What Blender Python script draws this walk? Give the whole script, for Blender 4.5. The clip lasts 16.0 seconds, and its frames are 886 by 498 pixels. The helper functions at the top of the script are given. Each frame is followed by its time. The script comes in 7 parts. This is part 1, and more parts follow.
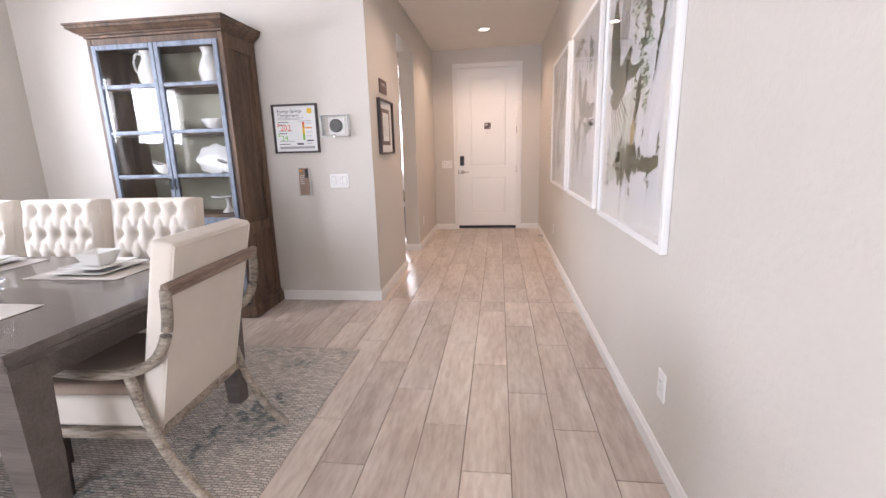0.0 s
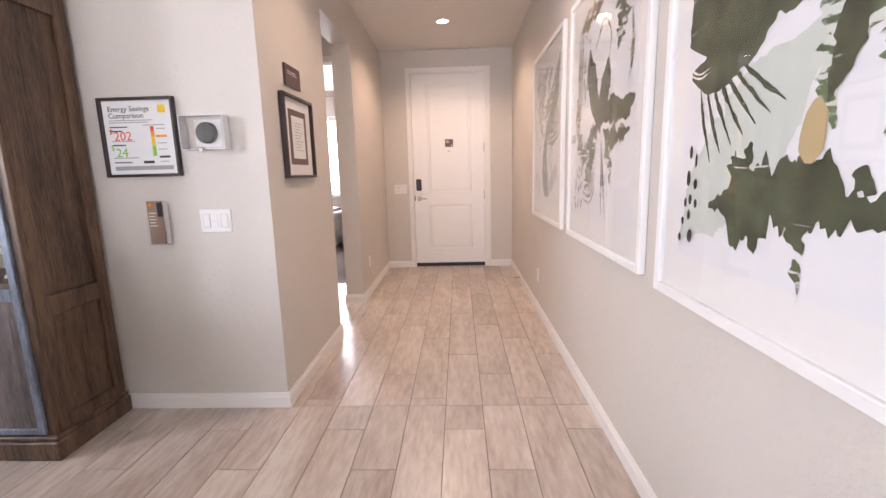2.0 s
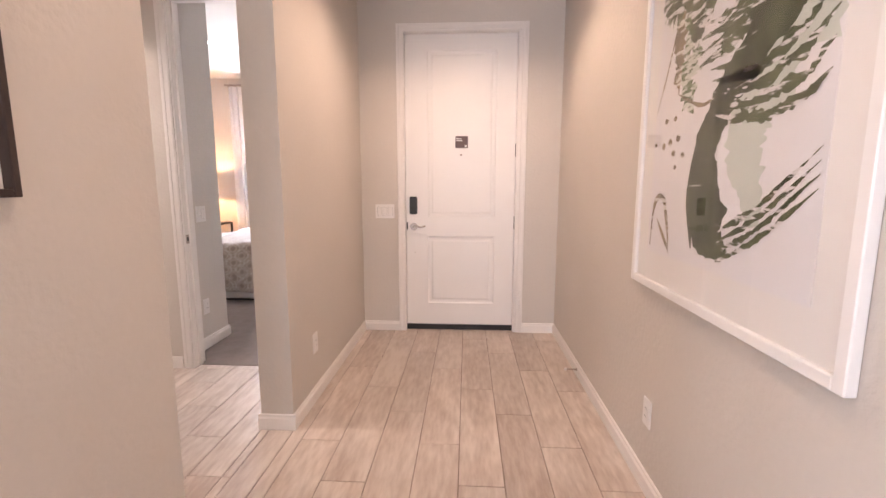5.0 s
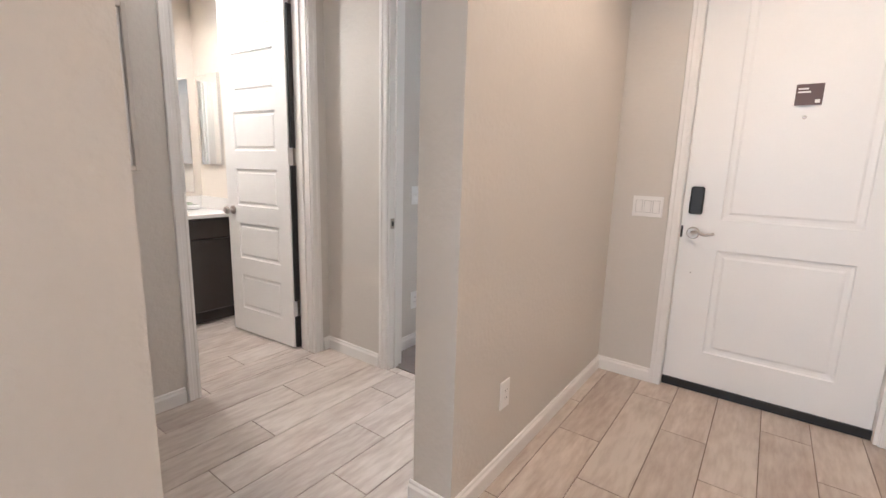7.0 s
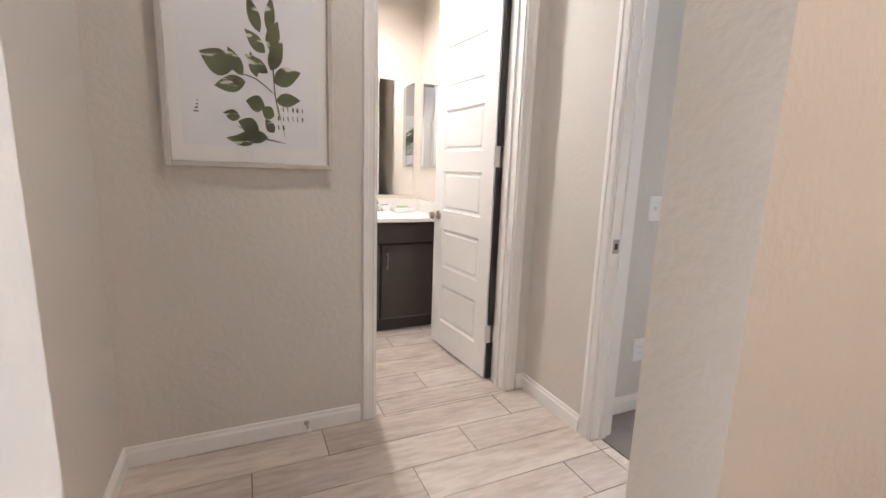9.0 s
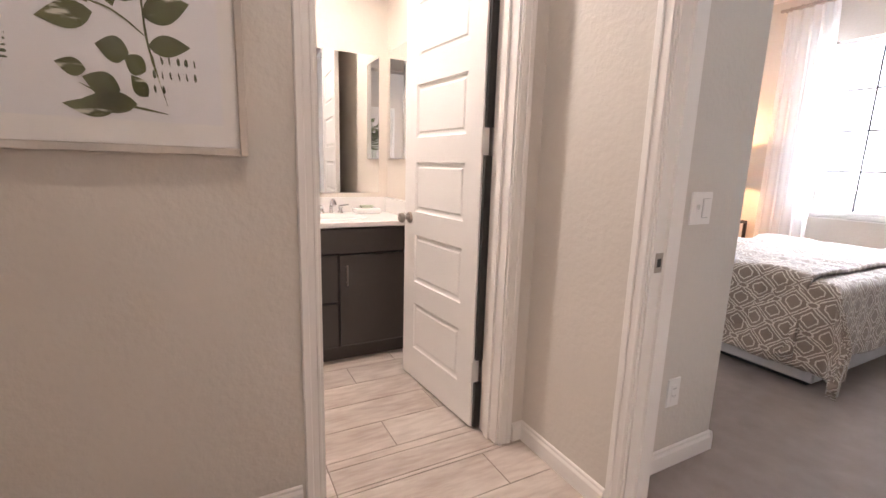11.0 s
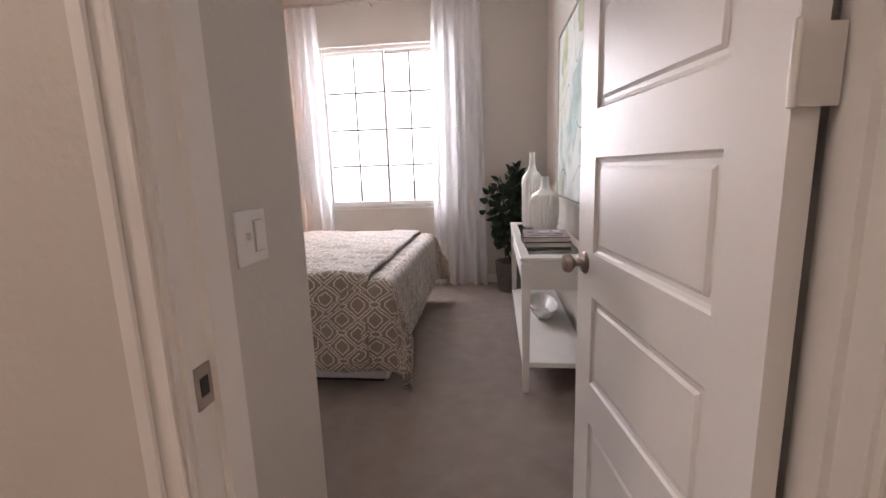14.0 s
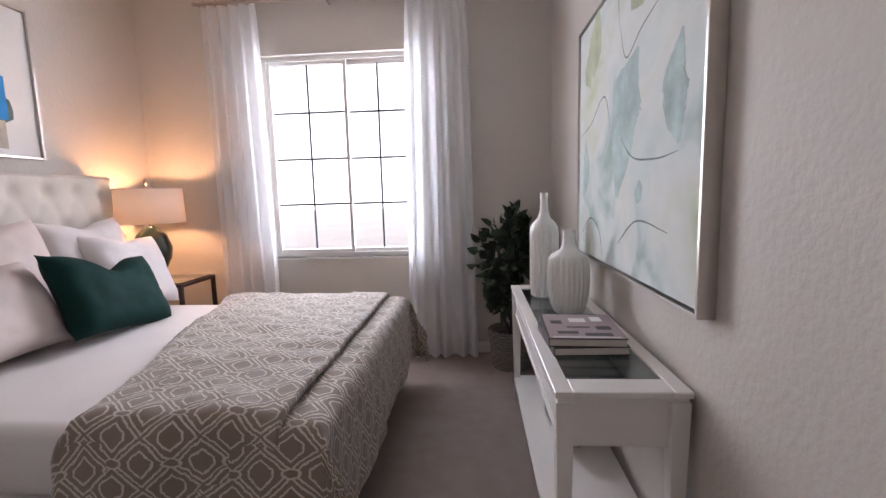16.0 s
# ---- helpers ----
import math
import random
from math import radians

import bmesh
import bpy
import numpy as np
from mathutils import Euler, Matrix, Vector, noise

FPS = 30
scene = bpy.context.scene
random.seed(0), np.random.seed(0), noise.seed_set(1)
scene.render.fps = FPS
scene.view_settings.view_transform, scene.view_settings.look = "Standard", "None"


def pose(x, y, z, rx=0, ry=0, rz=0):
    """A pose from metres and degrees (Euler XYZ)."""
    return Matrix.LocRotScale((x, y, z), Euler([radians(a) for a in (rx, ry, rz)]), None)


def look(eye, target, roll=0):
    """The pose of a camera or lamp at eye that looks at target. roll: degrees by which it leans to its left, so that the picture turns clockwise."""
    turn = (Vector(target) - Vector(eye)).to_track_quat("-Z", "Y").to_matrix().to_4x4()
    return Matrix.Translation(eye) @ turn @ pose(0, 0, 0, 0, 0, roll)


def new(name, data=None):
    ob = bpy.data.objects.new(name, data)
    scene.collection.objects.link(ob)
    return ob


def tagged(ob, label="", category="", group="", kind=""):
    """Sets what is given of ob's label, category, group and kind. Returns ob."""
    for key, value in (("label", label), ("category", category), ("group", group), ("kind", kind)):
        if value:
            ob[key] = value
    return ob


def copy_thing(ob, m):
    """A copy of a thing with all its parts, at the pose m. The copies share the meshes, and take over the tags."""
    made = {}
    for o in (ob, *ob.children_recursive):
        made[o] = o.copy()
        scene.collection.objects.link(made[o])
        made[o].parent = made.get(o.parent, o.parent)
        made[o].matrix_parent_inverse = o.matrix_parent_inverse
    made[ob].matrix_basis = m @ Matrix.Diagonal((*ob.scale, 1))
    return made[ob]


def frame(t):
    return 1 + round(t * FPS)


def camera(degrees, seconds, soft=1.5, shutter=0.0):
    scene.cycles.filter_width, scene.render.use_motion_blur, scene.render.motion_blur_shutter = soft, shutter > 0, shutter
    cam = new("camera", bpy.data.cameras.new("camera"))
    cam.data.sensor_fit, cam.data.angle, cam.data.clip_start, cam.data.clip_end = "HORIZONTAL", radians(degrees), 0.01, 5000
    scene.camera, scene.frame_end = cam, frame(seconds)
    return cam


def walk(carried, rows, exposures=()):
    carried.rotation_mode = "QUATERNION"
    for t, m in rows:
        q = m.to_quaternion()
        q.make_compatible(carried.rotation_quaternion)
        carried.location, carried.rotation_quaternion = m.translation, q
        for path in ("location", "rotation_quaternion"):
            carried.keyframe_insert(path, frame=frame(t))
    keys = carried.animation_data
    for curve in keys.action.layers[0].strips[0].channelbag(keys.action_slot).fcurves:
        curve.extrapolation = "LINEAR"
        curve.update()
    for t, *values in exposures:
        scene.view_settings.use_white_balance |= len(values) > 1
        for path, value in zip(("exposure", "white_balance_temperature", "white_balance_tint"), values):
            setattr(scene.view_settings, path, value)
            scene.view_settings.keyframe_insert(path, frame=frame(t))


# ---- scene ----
cam = camera(90.3, 16.0)
PATH = [
    (0, (1.056, 1.766, 1.245), (0.806, 3.703, 0.813), -1.6),
    (0.5, (1.033, 2.082, 1.233), (0.865, 4.029, 0.808), -1.1),
    (1, (0.998, 2.417, 1.246), (0.852, 4.37, 0.837), -1.3),
    (1.5, (0.998, 2.759, 1.243), (0.892, 4.718, 0.854), -1.4),
    (2, (1.001, 3.097, 1.25), (0.924, 5.066, 0.906), -1.5),
    (2.5, (0.99, 3.438, 1.257), (0.922, 5.413, 0.95), -1.5),
    (3, (0.975, 3.777, 1.248), (0.913, 5.756, 0.965), -1.4),
    (3.2, (0.981, 3.906, 1.249), (0.913, 5.886, 0.975), -1.3),
    (5.3, (0.91, 5.376, 1.262), (0.797, 7.351, 0.968), 0.3),
    (5.5, (0.877, 5.498, 1.259), (0.757, 7.472, 0.957), 0.6),
    (6, (0.877, 5.732, 1.261), (0.533, 7.674, 0.929), 0.4),
    (6.5, (0.841, 5.946, 1.249), (0.036, 7.744, 0.904), 0.3),
    (7, (0.806, 6.155, 1.223), (-0.361, 7.74, 0.864), 1.6),
    (7.5, (0.726, 6.311, 1.202), (-0.701, 7.666, 0.846), 0.7),
    (8, (0.641, 6.383, 1.206), (-0.976, 7.507, 0.854), 2.0),
    (8.5, (0.523, 6.463, 1.196), (-1.225, 7.367, 0.84), 2.1),
    (8.7, (0.485, 6.524, 1.202), (-1.299, 7.354, 0.847), 2.0),
    (10.8, (-0.036, 6.824, 1.169), (-1.837, 7.611, 0.8), 1.9),
    (11, (-0.099, 6.85, 1.165), (-1.838, 7.768, 0.798), 1.7),
    (11.5, (-0.237, 6.922, 1.152), (-1.799, 8.118, 0.793), 1.6),
    (12, (-0.364, 6.979, 1.15), (-1.623, 8.491, 0.792), 0.8),
    (12.5, (-0.484, 7.025, 1.153), (-1.28, 8.823, 0.787), -1.7),
    (13, (-0.53, 7.123, 1.143), (-1.019, 9.027, 0.774), -1.5),
    (13.5, (-0.537, 7.305, 1.149), (-0.844, 9.247, 0.784), -1.8),
    (14, (-0.551, 7.519, 1.177), (-0.787, 9.472, 0.818), -1.9),
    (14.5, (-0.567, 7.662, 1.255), (-0.699, 9.637, 0.965), -2.5),
    (15, (-0.609, 7.889, 1.273), (-0.735, 9.865, 0.992), -2.3),
    (15.2, (-0.624, 8.017, 1.285), (-0.742, 9.995, 1.009), -2.0),
    (15.5, (-0.636, 8.191, 1.325), (-0.749, 10.169, 1.05), -3.3),
    (15.8, (-0.643, 8.387, 1.302), (-0.767, 10.365, 1.032), -2.1),
    (16, (-0.64, 8.516, 1.271), (-0.784, 10.497, 1.03), -1.6),
]
EXPOSURES = [(0, 0.60, 6280, 18), (1, 0.64, 6280, 18), (3, 0.66, 6500, 23), (5.5, 0.78, 6500, 22), (7, 0.78, 5700, 8), (8, 0.96, 5650, 9), (9, 0.94, 5800, 9), (11, 0.80, 6400, 18), (11.5, 0.47, 6450, 19), (12.2, 0.32, 6700, 23), (12.5, 0.08, 6900, 26), (13.5, -0.06, 7000, 26), (14.3, -0.18, 6850, 22), (15, -0.22, 6900, 23), (15.5, -0.20, 6600, 22), (16, -0.55, 6450, 22)]
walk(cam, [(t, look(eye, target, roll)) for t, eye, target, roll in PATH], EXPOSURES)

# ---- world and light ----
world = bpy.data.worlds.new("world")
scene.world = world
world.use_nodes = True
wn = world.node_tree.nodes
sky = wn.new("ShaderNodeTexSky")
sky.sky_type, sky.sun_disc = "NISHITA", False
sky.sun_elevation, sky.sun_rotation = radians(52), radians(170)
wn["Background"].inputs["Strength"].default_value = 0.15
world.node_tree.links.new(sky.outputs[0], wn["Background"].inputs["Color"])

sun = new("sun", bpy.data.lights.new("sun", "SUN"))
sun.data.energy, sun.data.angle, sun.data.color = 4.8, radians(0.5), (1.0, 0.95, 0.87)
sun.matrix_world = look((0, 0, 20), (0.2, 12, 4.0))


def area(name, m, w, h, power, color):
    ob = new(name, bpy.data.lights.new(name, "AREA"))
    ob.data.shape, ob.data.size, ob.data.size_y = "RECTANGLE", w, h
    ob.data.energy, ob.data.color = power, color
    ob.matrix_world = m
    return ob


DAY = (0.86, 0.93, 1.0)
WARM = (1.0, 0.73, 0.52)
area("window_daylight_bedroom", look((-1.70, 12.12, 1.6), (-1.70, 8, 1.1)), 1.15, 1.5, 92, (0.86, 0.93, 1.0))
for y, w in ((2.52, 0.96), (3.58, 1.0)):
    area("window_daylight_dining", look((-3.24, y, 1.80), (2, y, 1.72)), w, 0.72, 68, DAY)
# fill lamp behind an added, unseen rear opening; brightens dining room and hall
area("added_rear_fill", look((-0.8, -4.2, 1.5), (-0.8, 4, 1.4)), 4.0, 2.5, 222, DAY)


def lamp_spot(name, p, power, color, radius=0.07, angle=150):
    ob = new(name, bpy.data.lights.new(name, "SPOT"))
    ob.data.energy, ob.data.color, ob.data.shadow_soft_size = power, color, radius
    ob.data.spot_size, ob.data.spot_blend = radians(angle), 0.6
    ob.location = p
    return ob


# the second one is added, out of view, to even out the hall light
HALL_LIGHTS = [(0.87, 7.85, 2.745), (0.87, 5.75, 2.745)]
for p, power in zip(HALL_LIGHTS, (47, 29)):
    lamp_spot("downlight_lamp", (p[0], p[1], p[2] - 0.03), power, WARM)
lamp_spot("downlight_lamp", (-0.75, 7.1, 2.715), 18, (1.0, 0.86, 0.74))
# added lamp, out of view, to brighten the bathroom
lamp_spot("downlight_lamp", (-2.2, 7.2, 2.715), 85, (1.0, 0.90, 0.80))
LAMP_X, LAMP_Y = -3.02, 11.60           # the lamp beside the bed
bulb = new("bulb_light", bpy.data.lights.new("bulb_light", "POINT"))
bulb.data.energy, bulb.data.color, bulb.data.shadow_soft_size = 30, (1.0, 0.52, 0.24), 0.04
bulb.location = (LAMP_X, LAMP_Y, 1.26)


# ---- materials ----
def mat(name, color, rough=0.6, metal=0.0, vary=0.06, scale=12, fine=180, bump=0.15, depth=0.002, coat=0.0, per=0.0, island=0.0, spec=None):
    """A principled surface with colour variation at two scales, fine relief and, with per, a tone of its own for each piece."""
    m = bpy.data.materials.new(name)
    m.use_nodes = True
    nt = m.node_tree
    n, l = nt.nodes, nt.links
    b = n["Principled BSDF"]
    tc = n.new("ShaderNodeTexCoord")
    n1, n2 = n.new("ShaderNodeTexNoise"), n.new("ShaderNodeTexNoise")
    n1.inputs["Scale"].default_value, n1.inputs["Detail"].default_value = scale, 4
    n2.inputs["Scale"].default_value, n2.inputs["Detail"].default_value = fine, 3
    for x in (n1, n2):
        l.new(tc.outputs["Object"], x.inputs["Vector"])
    add = n.new("ShaderNodeMath")
    add.operation = "MULTIPLY_ADD"
    l.new(n1.outputs["Fac"], add.inputs[0])
    add.inputs[1].default_value = 0.65
    mul = n.new("ShaderNodeMath")
    mul.operation = "MULTIPLY"
    l.new(n2.outputs["Fac"], mul.inputs[0])
    mul.inputs[1].default_value = 0.35
    l.new(mul.outputs[0], add.inputs[2])
    mr = n.new("ShaderNodeMapRange")
    mr.inputs["From Min"].default_value, mr.inputs["From Max"].default_value = 0.3, 0.7
    mr.inputs["To Min"].default_value, mr.inputs["To Max"].default_value = 1 - vary, 1 + vary
    l.new(add.outputs[0], mr.inputs["Value"])
    val = mr.outputs[0]
    if per or island:
        src = n.new("ShaderNodeObjectInfo").outputs["Random"] if per else n.new("ShaderNodeNewGeometry").outputs["Random Per Island"]
        k = per or island
        m2 = n.new("ShaderNodeMapRange")
        m2.inputs["To Min"].default_value, m2.inputs["To Max"].default_value = 1 - k, 1 + k
        l.new(src, m2.inputs["Value"])
        mm = n.new("ShaderNodeMath")
        mm.operation = "MULTIPLY"
        l.new(val, mm.inputs[0]), l.new(m2.outputs[0], mm.inputs[1])
        val = mm.outputs[0]
    hsv = n.new("ShaderNodeHueSaturation")
    hsv.inputs["Color"].default_value = (*color, 1)
    l.new(val, hsv.inputs["Value"])
    l.new(hsv.outputs[0], b.inputs["Base Color"])
    b.inputs["Roughness"].default_value, b.inputs["Metallic"].default_value = rough, metal
    b.inputs["Coat Weight"].default_value = coat
    if spec is not None:
        b.inputs["Specular IOR Level"].default_value = spec
    if bump:
        bp = n.new("ShaderNodeBump")
        bp.inputs["Strength"].default_value, bp.inputs["Distance"].default_value = bump, depth
        l.new(n2.outputs["Fac"], bp.inputs["Height"])
        l.new(bp.outputs[0], b.inputs["Normal"])
    return m


def grained(name, c1, c2, rough=0.5, axis=1, stretch=14, scale=3.0, bump=0.2, per=0.0, coat=0.0, knots=0.0):
    """Wood grain that runs along one axis of the object, with broad bands, fine streaks and a tone for each piece."""
    m = bpy.data.materials.new(name)
    m.use_nodes = True
    n, l = m.node_tree.nodes, m.node_tree.links
    b = n["Principled BSDF"]
    tc, mp, info = n.new("ShaderNodeTexCoord"), n.new("ShaderNodeMapping"), n.new("ShaderNodeObjectInfo")
    sc = [stretch] * 3
    sc[axis] = 1.0
    mp.inputs["Scale"].default_value = sc
    off = n.new("ShaderNodeVectorMath")
    off.operation = "SCALE"
    off.inputs[0].default_value = (37, 91, 53)
    l.new(info.outputs["Random"], off.inputs["Scale"])
    ad = n.new("ShaderNodeVectorMath")
    l.new(tc.outputs["Object"], ad.inputs[0]), l.new(off.outputs[0], ad.inputs[1])
    l.new(ad.outputs[0], mp.inputs["Vector"])
    n1, n2 = n.new("ShaderNodeTexNoise"), n.new("ShaderNodeTexNoise")
    n1.inputs["Scale"].default_value, n1.inputs["Detail"].default_value, n1.inputs["Distortion"].default_value = scale * 0.45, 5, 0.6
    n2.inputs["Scale"].default_value, n2.inputs["Detail"].default_value = scale * 4, 6
    l.new(mp.outputs[0], n1.inputs["Vector"]), l.new(mp.outputs[0], n2.inputs["Vector"])
    mx = n.new("ShaderNodeMath")
    mx.operation = "MULTIPLY_ADD"
    l.new(n2.outputs["Fac"], mx.inputs[0])
    mx.inputs[1].default_value = 0.45
    m3 = n.new("ShaderNodeMath")
    m3.operation = "MULTIPLY"
    m3.inputs[1].default_value = 0.55
    l.new(n1.outputs["Fac"], m3.inputs[0]), l.new(m3.outputs[0], mx.inputs[2])
    ramp = n.new("ShaderNodeValToRGB")
    ramp.color_ramp.elements[0].position, ramp.color_ramp.elements[1].position = 0.36, 0.62
    ramp.color_ramp.elements[0].color, ramp.color_ramp.elements[1].color = (*c1, 1), (*c2, 1)
    l.new(mx.outputs[0], ramp.inputs[0])
    hsv = n.new("ShaderNodeHueSaturation")
    mr = n.new("ShaderNodeMapRange")
    mr.inputs["To Min"].default_value, mr.inputs["To Max"].default_value = 1 - per, 1 + per
    l.new(info.outputs["Random"], mr.inputs["Value"]), l.new(mr.outputs[0], hsv.inputs["Value"])
    l.new(ramp.outputs[0], hsv.inputs["Color"]), l.new(hsv.outputs[0], b.inputs["Base Color"])
    b.inputs["Roughness"].default_value, b.inputs["Coat Weight"].default_value = rough, coat
    bp = n.new("ShaderNodeBump")
    bp.inputs["Strength"].default_value, bp.inputs["Distance"].default_value = bump, 0.001
    l.new(n2.outputs["Fac"], bp.inputs["Height"]), l.new(bp.outputs[0], b.inputs["Normal"])
    return m


def glass_mat(name, rough=0.0, tint=(1, 1, 1)):
    m = bpy.data.materials.new(name)
    m.use_nodes = True
    b = m.node_tree.nodes["Principled BSDF"]
    b.inputs["Base Color"].default_value = (*tint, 1)
    b.inputs["Roughness"].default_value, b.inputs["Transmission Weight"].default_value, b.inputs["IOR"].default_value = rough, 1.0, 1.45
    return m


def glowing(name, color, strength):
    m = bpy.data.materials.new(name)
    m.use_nodes = True
    b = m.node_tree.nodes["Principled BSDF"]
    b.inputs["Base Color"].default_value = (*color, 1)
    b.inputs["Emission Color"].default_value, b.inputs["Emission Strength"].default_value = (*color, 1), strength
    return m


WALL = mat("wall_paint", (0.615, 0.572, 0.522), 0.62, vary=0.025, scale=2, fine=46, bump=0.55, depth=0.004)
CEIL = mat("ceiling_paint", (0.74, 0.71, 0.67), 0.85, vary=0.02, scale=2, fine=42, bump=0.3, depth=0.003)
BATHWALL = mat("bath_paint", (0.74, 0.67, 0.59), 0.75, vary=0.02, scale=2, fine=42, bump=0.3, depth=0.003)
TRIM = mat("trim_paint", (0.80, 0.77, 0.74), 0.38, vary=0.015, scale=6, bump=0.05)
DOORPAINT = mat("door_paint", (0.82, 0.80, 0.78), 0.36, vary=0.015, scale=4, fine=90, bump=0.05)
# also colours the shaded gaps under the bed and at the bathroom hinges
BLACK = mat("black_plastic_and_shade", (0.015, 0.014, 0.014), 0.45, bump=0.05)
NICKEL = mat("satin_nickel", (0.42, 0.37, 0.33), 0.28, 1.0, bump=0.03)
CHROME = mat("chrome", (0.75, 0.75, 0.76), 0.1, 1.0, vary=0.02, bump=0)
SILVER = mat("brushed_silver", (0.60, 0.56, 0.52), 0.33, 1.0, vary=0.08, bump=0.05)
PLATE = mat("switch_plastic", (0.80, 0.78, 0.76), 0.4, vary=0.01, bump=0)
TILE = grained("plank_tile", (0.43, 0.345, 0.29), (0.65, 0.575, 0.51), 0.31, 1, 5, 2.1, 0.08, per=0.09)
GROUT = mat("grout", (0.20, 0.145, 0.11), 0.9, vary=0.1, bump=0.3)
CARPET = mat("carpet_pile", (0.30, 0.245, 0.215), 0.95, vary=0.14, scale=9, fine=420, bump=1.0, depth=0.006)
LINEN = mat("cream_linen", (0.66, 0.60, 0.53), 0.9, vary=0.05, scale=7, fine=600, bump=0.3, depth=0.0006)
GREYWOOD = grained("weathered_grey_wood", (0.10, 0.075, 0.055), (0.42, 0.36, 0.29), 0.62, 0, 6, 5, 0.4, per=0.06)
TABLEWOOD = grained("grey_brown_table_wood", (0.085, 0.070, 0.062), (0.125, 0.105, 0.093), 0.24, 0, 12, 3, 0.08, coat=0.25)
DARKWOOD = mat("dark_leg_wood", (0.035, 0.022, 0.016), 0.4, vary=0.2)
HUTCHWOOD = grained("distressed_brown_wood", (0.035, 0.020, 0.012), (0.165, 0.095, 0.055), 0.55, 2, 9, 4, 0.35, per=0.08)
BLUEPAINT = grained("worn_blue_grey_paint", (0.10, 0.11, 0.14), (0.24, 0.28, 0.35), 0.5, 2, 5, 6, 0.3)
DOORLOW = grained("worn_grey_brown_panel", (0.07, 0.055, 0.055), (0.20, 0.165, 0.155), 0.55, 2, 9, 4, 0.35)
CHINA = mat("white_china", (0.80, 0.79, 0.76), 0.16, vary=0.02, bump=0.02)
WHITEFRAME = mat("white_frame_paint", (0.82, 0.81, 0.80), 0.4, vary=0.01, bump=0.03)
MATBOARD = mat("mat_board", (0.80, 0.78, 0.76), 0.8, vary=0.01, bump=0.05)
GLASS = glass_mat("clear_glass")
DARKFRAME = mat("dark_frame", (0.04, 0.025, 0.022), 0.35, vary=0.2)
MIRROR = mat("mirror_silver", (0.92, 0.93, 0.93), 0.01, 1.0, vary=0.0, bump=0)
CABINET = mat("charcoal_cabinet", (0.055, 0.046, 0.042), 0.42, vary=0.06, bump=0.05)
COUNTER = mat("white_counter", (0.80, 0.77, 0.74), 0.2, vary=0.02, bump=0)
SHEET = mat("white_sheet", (0.70, 0.66, 0.65), 0.9, vary=0.03, scale=5, fine=500, bump=0.2, depth=0.0006)
CONSOLE = mat("white_console_paint", (0.76, 0.74, 0.71), 0.35, vary=0.02, bump=0.04)
LEAF = mat("dark_leaf", (0.014, 0.034, 0.014), 0.45, vary=0.3, island=0.5, bump=0.1)
SOIL = mat("soil", (0.03, 0.022, 0.016), 0.95, vary=0.3)
BROWNSIGN = mat("brown_sign", (0.10, 0.055, 0.045), 0.4, vary=0.04)


PANE = bpy.data.materials.new("thin_glass")
PANE.use_nodes = True
_n, _l = PANE.node_tree.nodes, PANE.node_tree.links
_n.clear()
_t, _g, _f, _m, _o = _n.new("ShaderNodeBsdfTransparent"), _n.new("ShaderNodeBsdfGlossy"), _n.new("ShaderNodeLayerWeight"), _n.new("ShaderNodeMixShader"), _n.new("ShaderNodeOutputMaterial")
_p, _k = _n.new("ShaderNodeMath"), _n.new("ShaderNodeMath")
_p.operation, _k.operation = "POWER", "MULTIPLY_ADD"
_p.inputs[1].default_value, _k.inputs[1].default_value, _k.inputs[2].default_value = 5.0, 0.9, 0.032
_g.inputs["Roughness"].default_value, _f.inputs["Blend"].default_value = 0.01, 0.5
_l.new(_f.outputs["Facing"], _p.inputs[0]), _l.new(_p.outputs[0], _k.inputs[0])
_l.new(_k.outputs[0], _m.inputs[0]), _l.new(_t.outputs[0], _m.inputs[1]), _l.new(_g.outputs[0], _m.inputs[2]), _l.new(_m.outputs[0], _o.inputs[0])


# ---- mesh helpers ----
def box(bm, x0, y0, z0, x1, y1, z1, bevel=0.0, seg=1):
    v = [bm.verts.new(p) for p in ((x0, y0, z0), (x1, y0, z0), (x1, y1, z0), (x0, y1, z0), (x0, y0, z1), (x1, y0, z1), (x1, y1, z1), (x0, y1, z1))]
    fs = [bm.faces.new([v[i] for i in q]) for q in ((3, 2, 1, 0), (4, 5, 6, 7), (0, 1, 5, 4), (1, 2, 6, 5), (2, 3, 7, 6), (3, 0, 4, 7))]
    if bevel:
        es = {e for f in fs for e in f.edges}
        bmesh.ops.bevel(bm, geom=list(es), offset=bevel, segments=seg, profile=0.6, affect="EDGES")
    return bm


def boxes(*rows, bevel=0.0):
    bm = bmesh.new()
    for r in rows:
        box(bm, *r, bevel=bevel)
    return bm


def lathe(bm, prof, n=24, c=(0, 0), ribs=0, rib=0.0, rz=(0, 9)):
    """Turns (radius, height) pairs round an upright axis; ribs flute the part between the heights rz."""
    rings = []
    for r, z in prof:
        ring = []
        for i in range(n):
            a = 2 * math.pi * i / n
            rr = r
            if ribs and rz[0] <= z <= rz[1]:
                rr = r * (1 + rib * math.cos(ribs * a))
            ring.append(bm.verts.new((c[0] + rr * math.cos(a), c[1] + rr * math.sin(a), z)))
        rings.append(ring)
    for a, b in zip(rings, rings[1:]):
        for i in range(n):
            bm.faces.new((a[i], a[(i + 1) % n], b[(i + 1) % n], b[i]))
    if prof[0][0] > 1e-4:
        bm.faces.new(rings[0][::-1])
    if prof[-1][0] > 1e-4:
        bm.faces.new(rings[-1])
    return bm


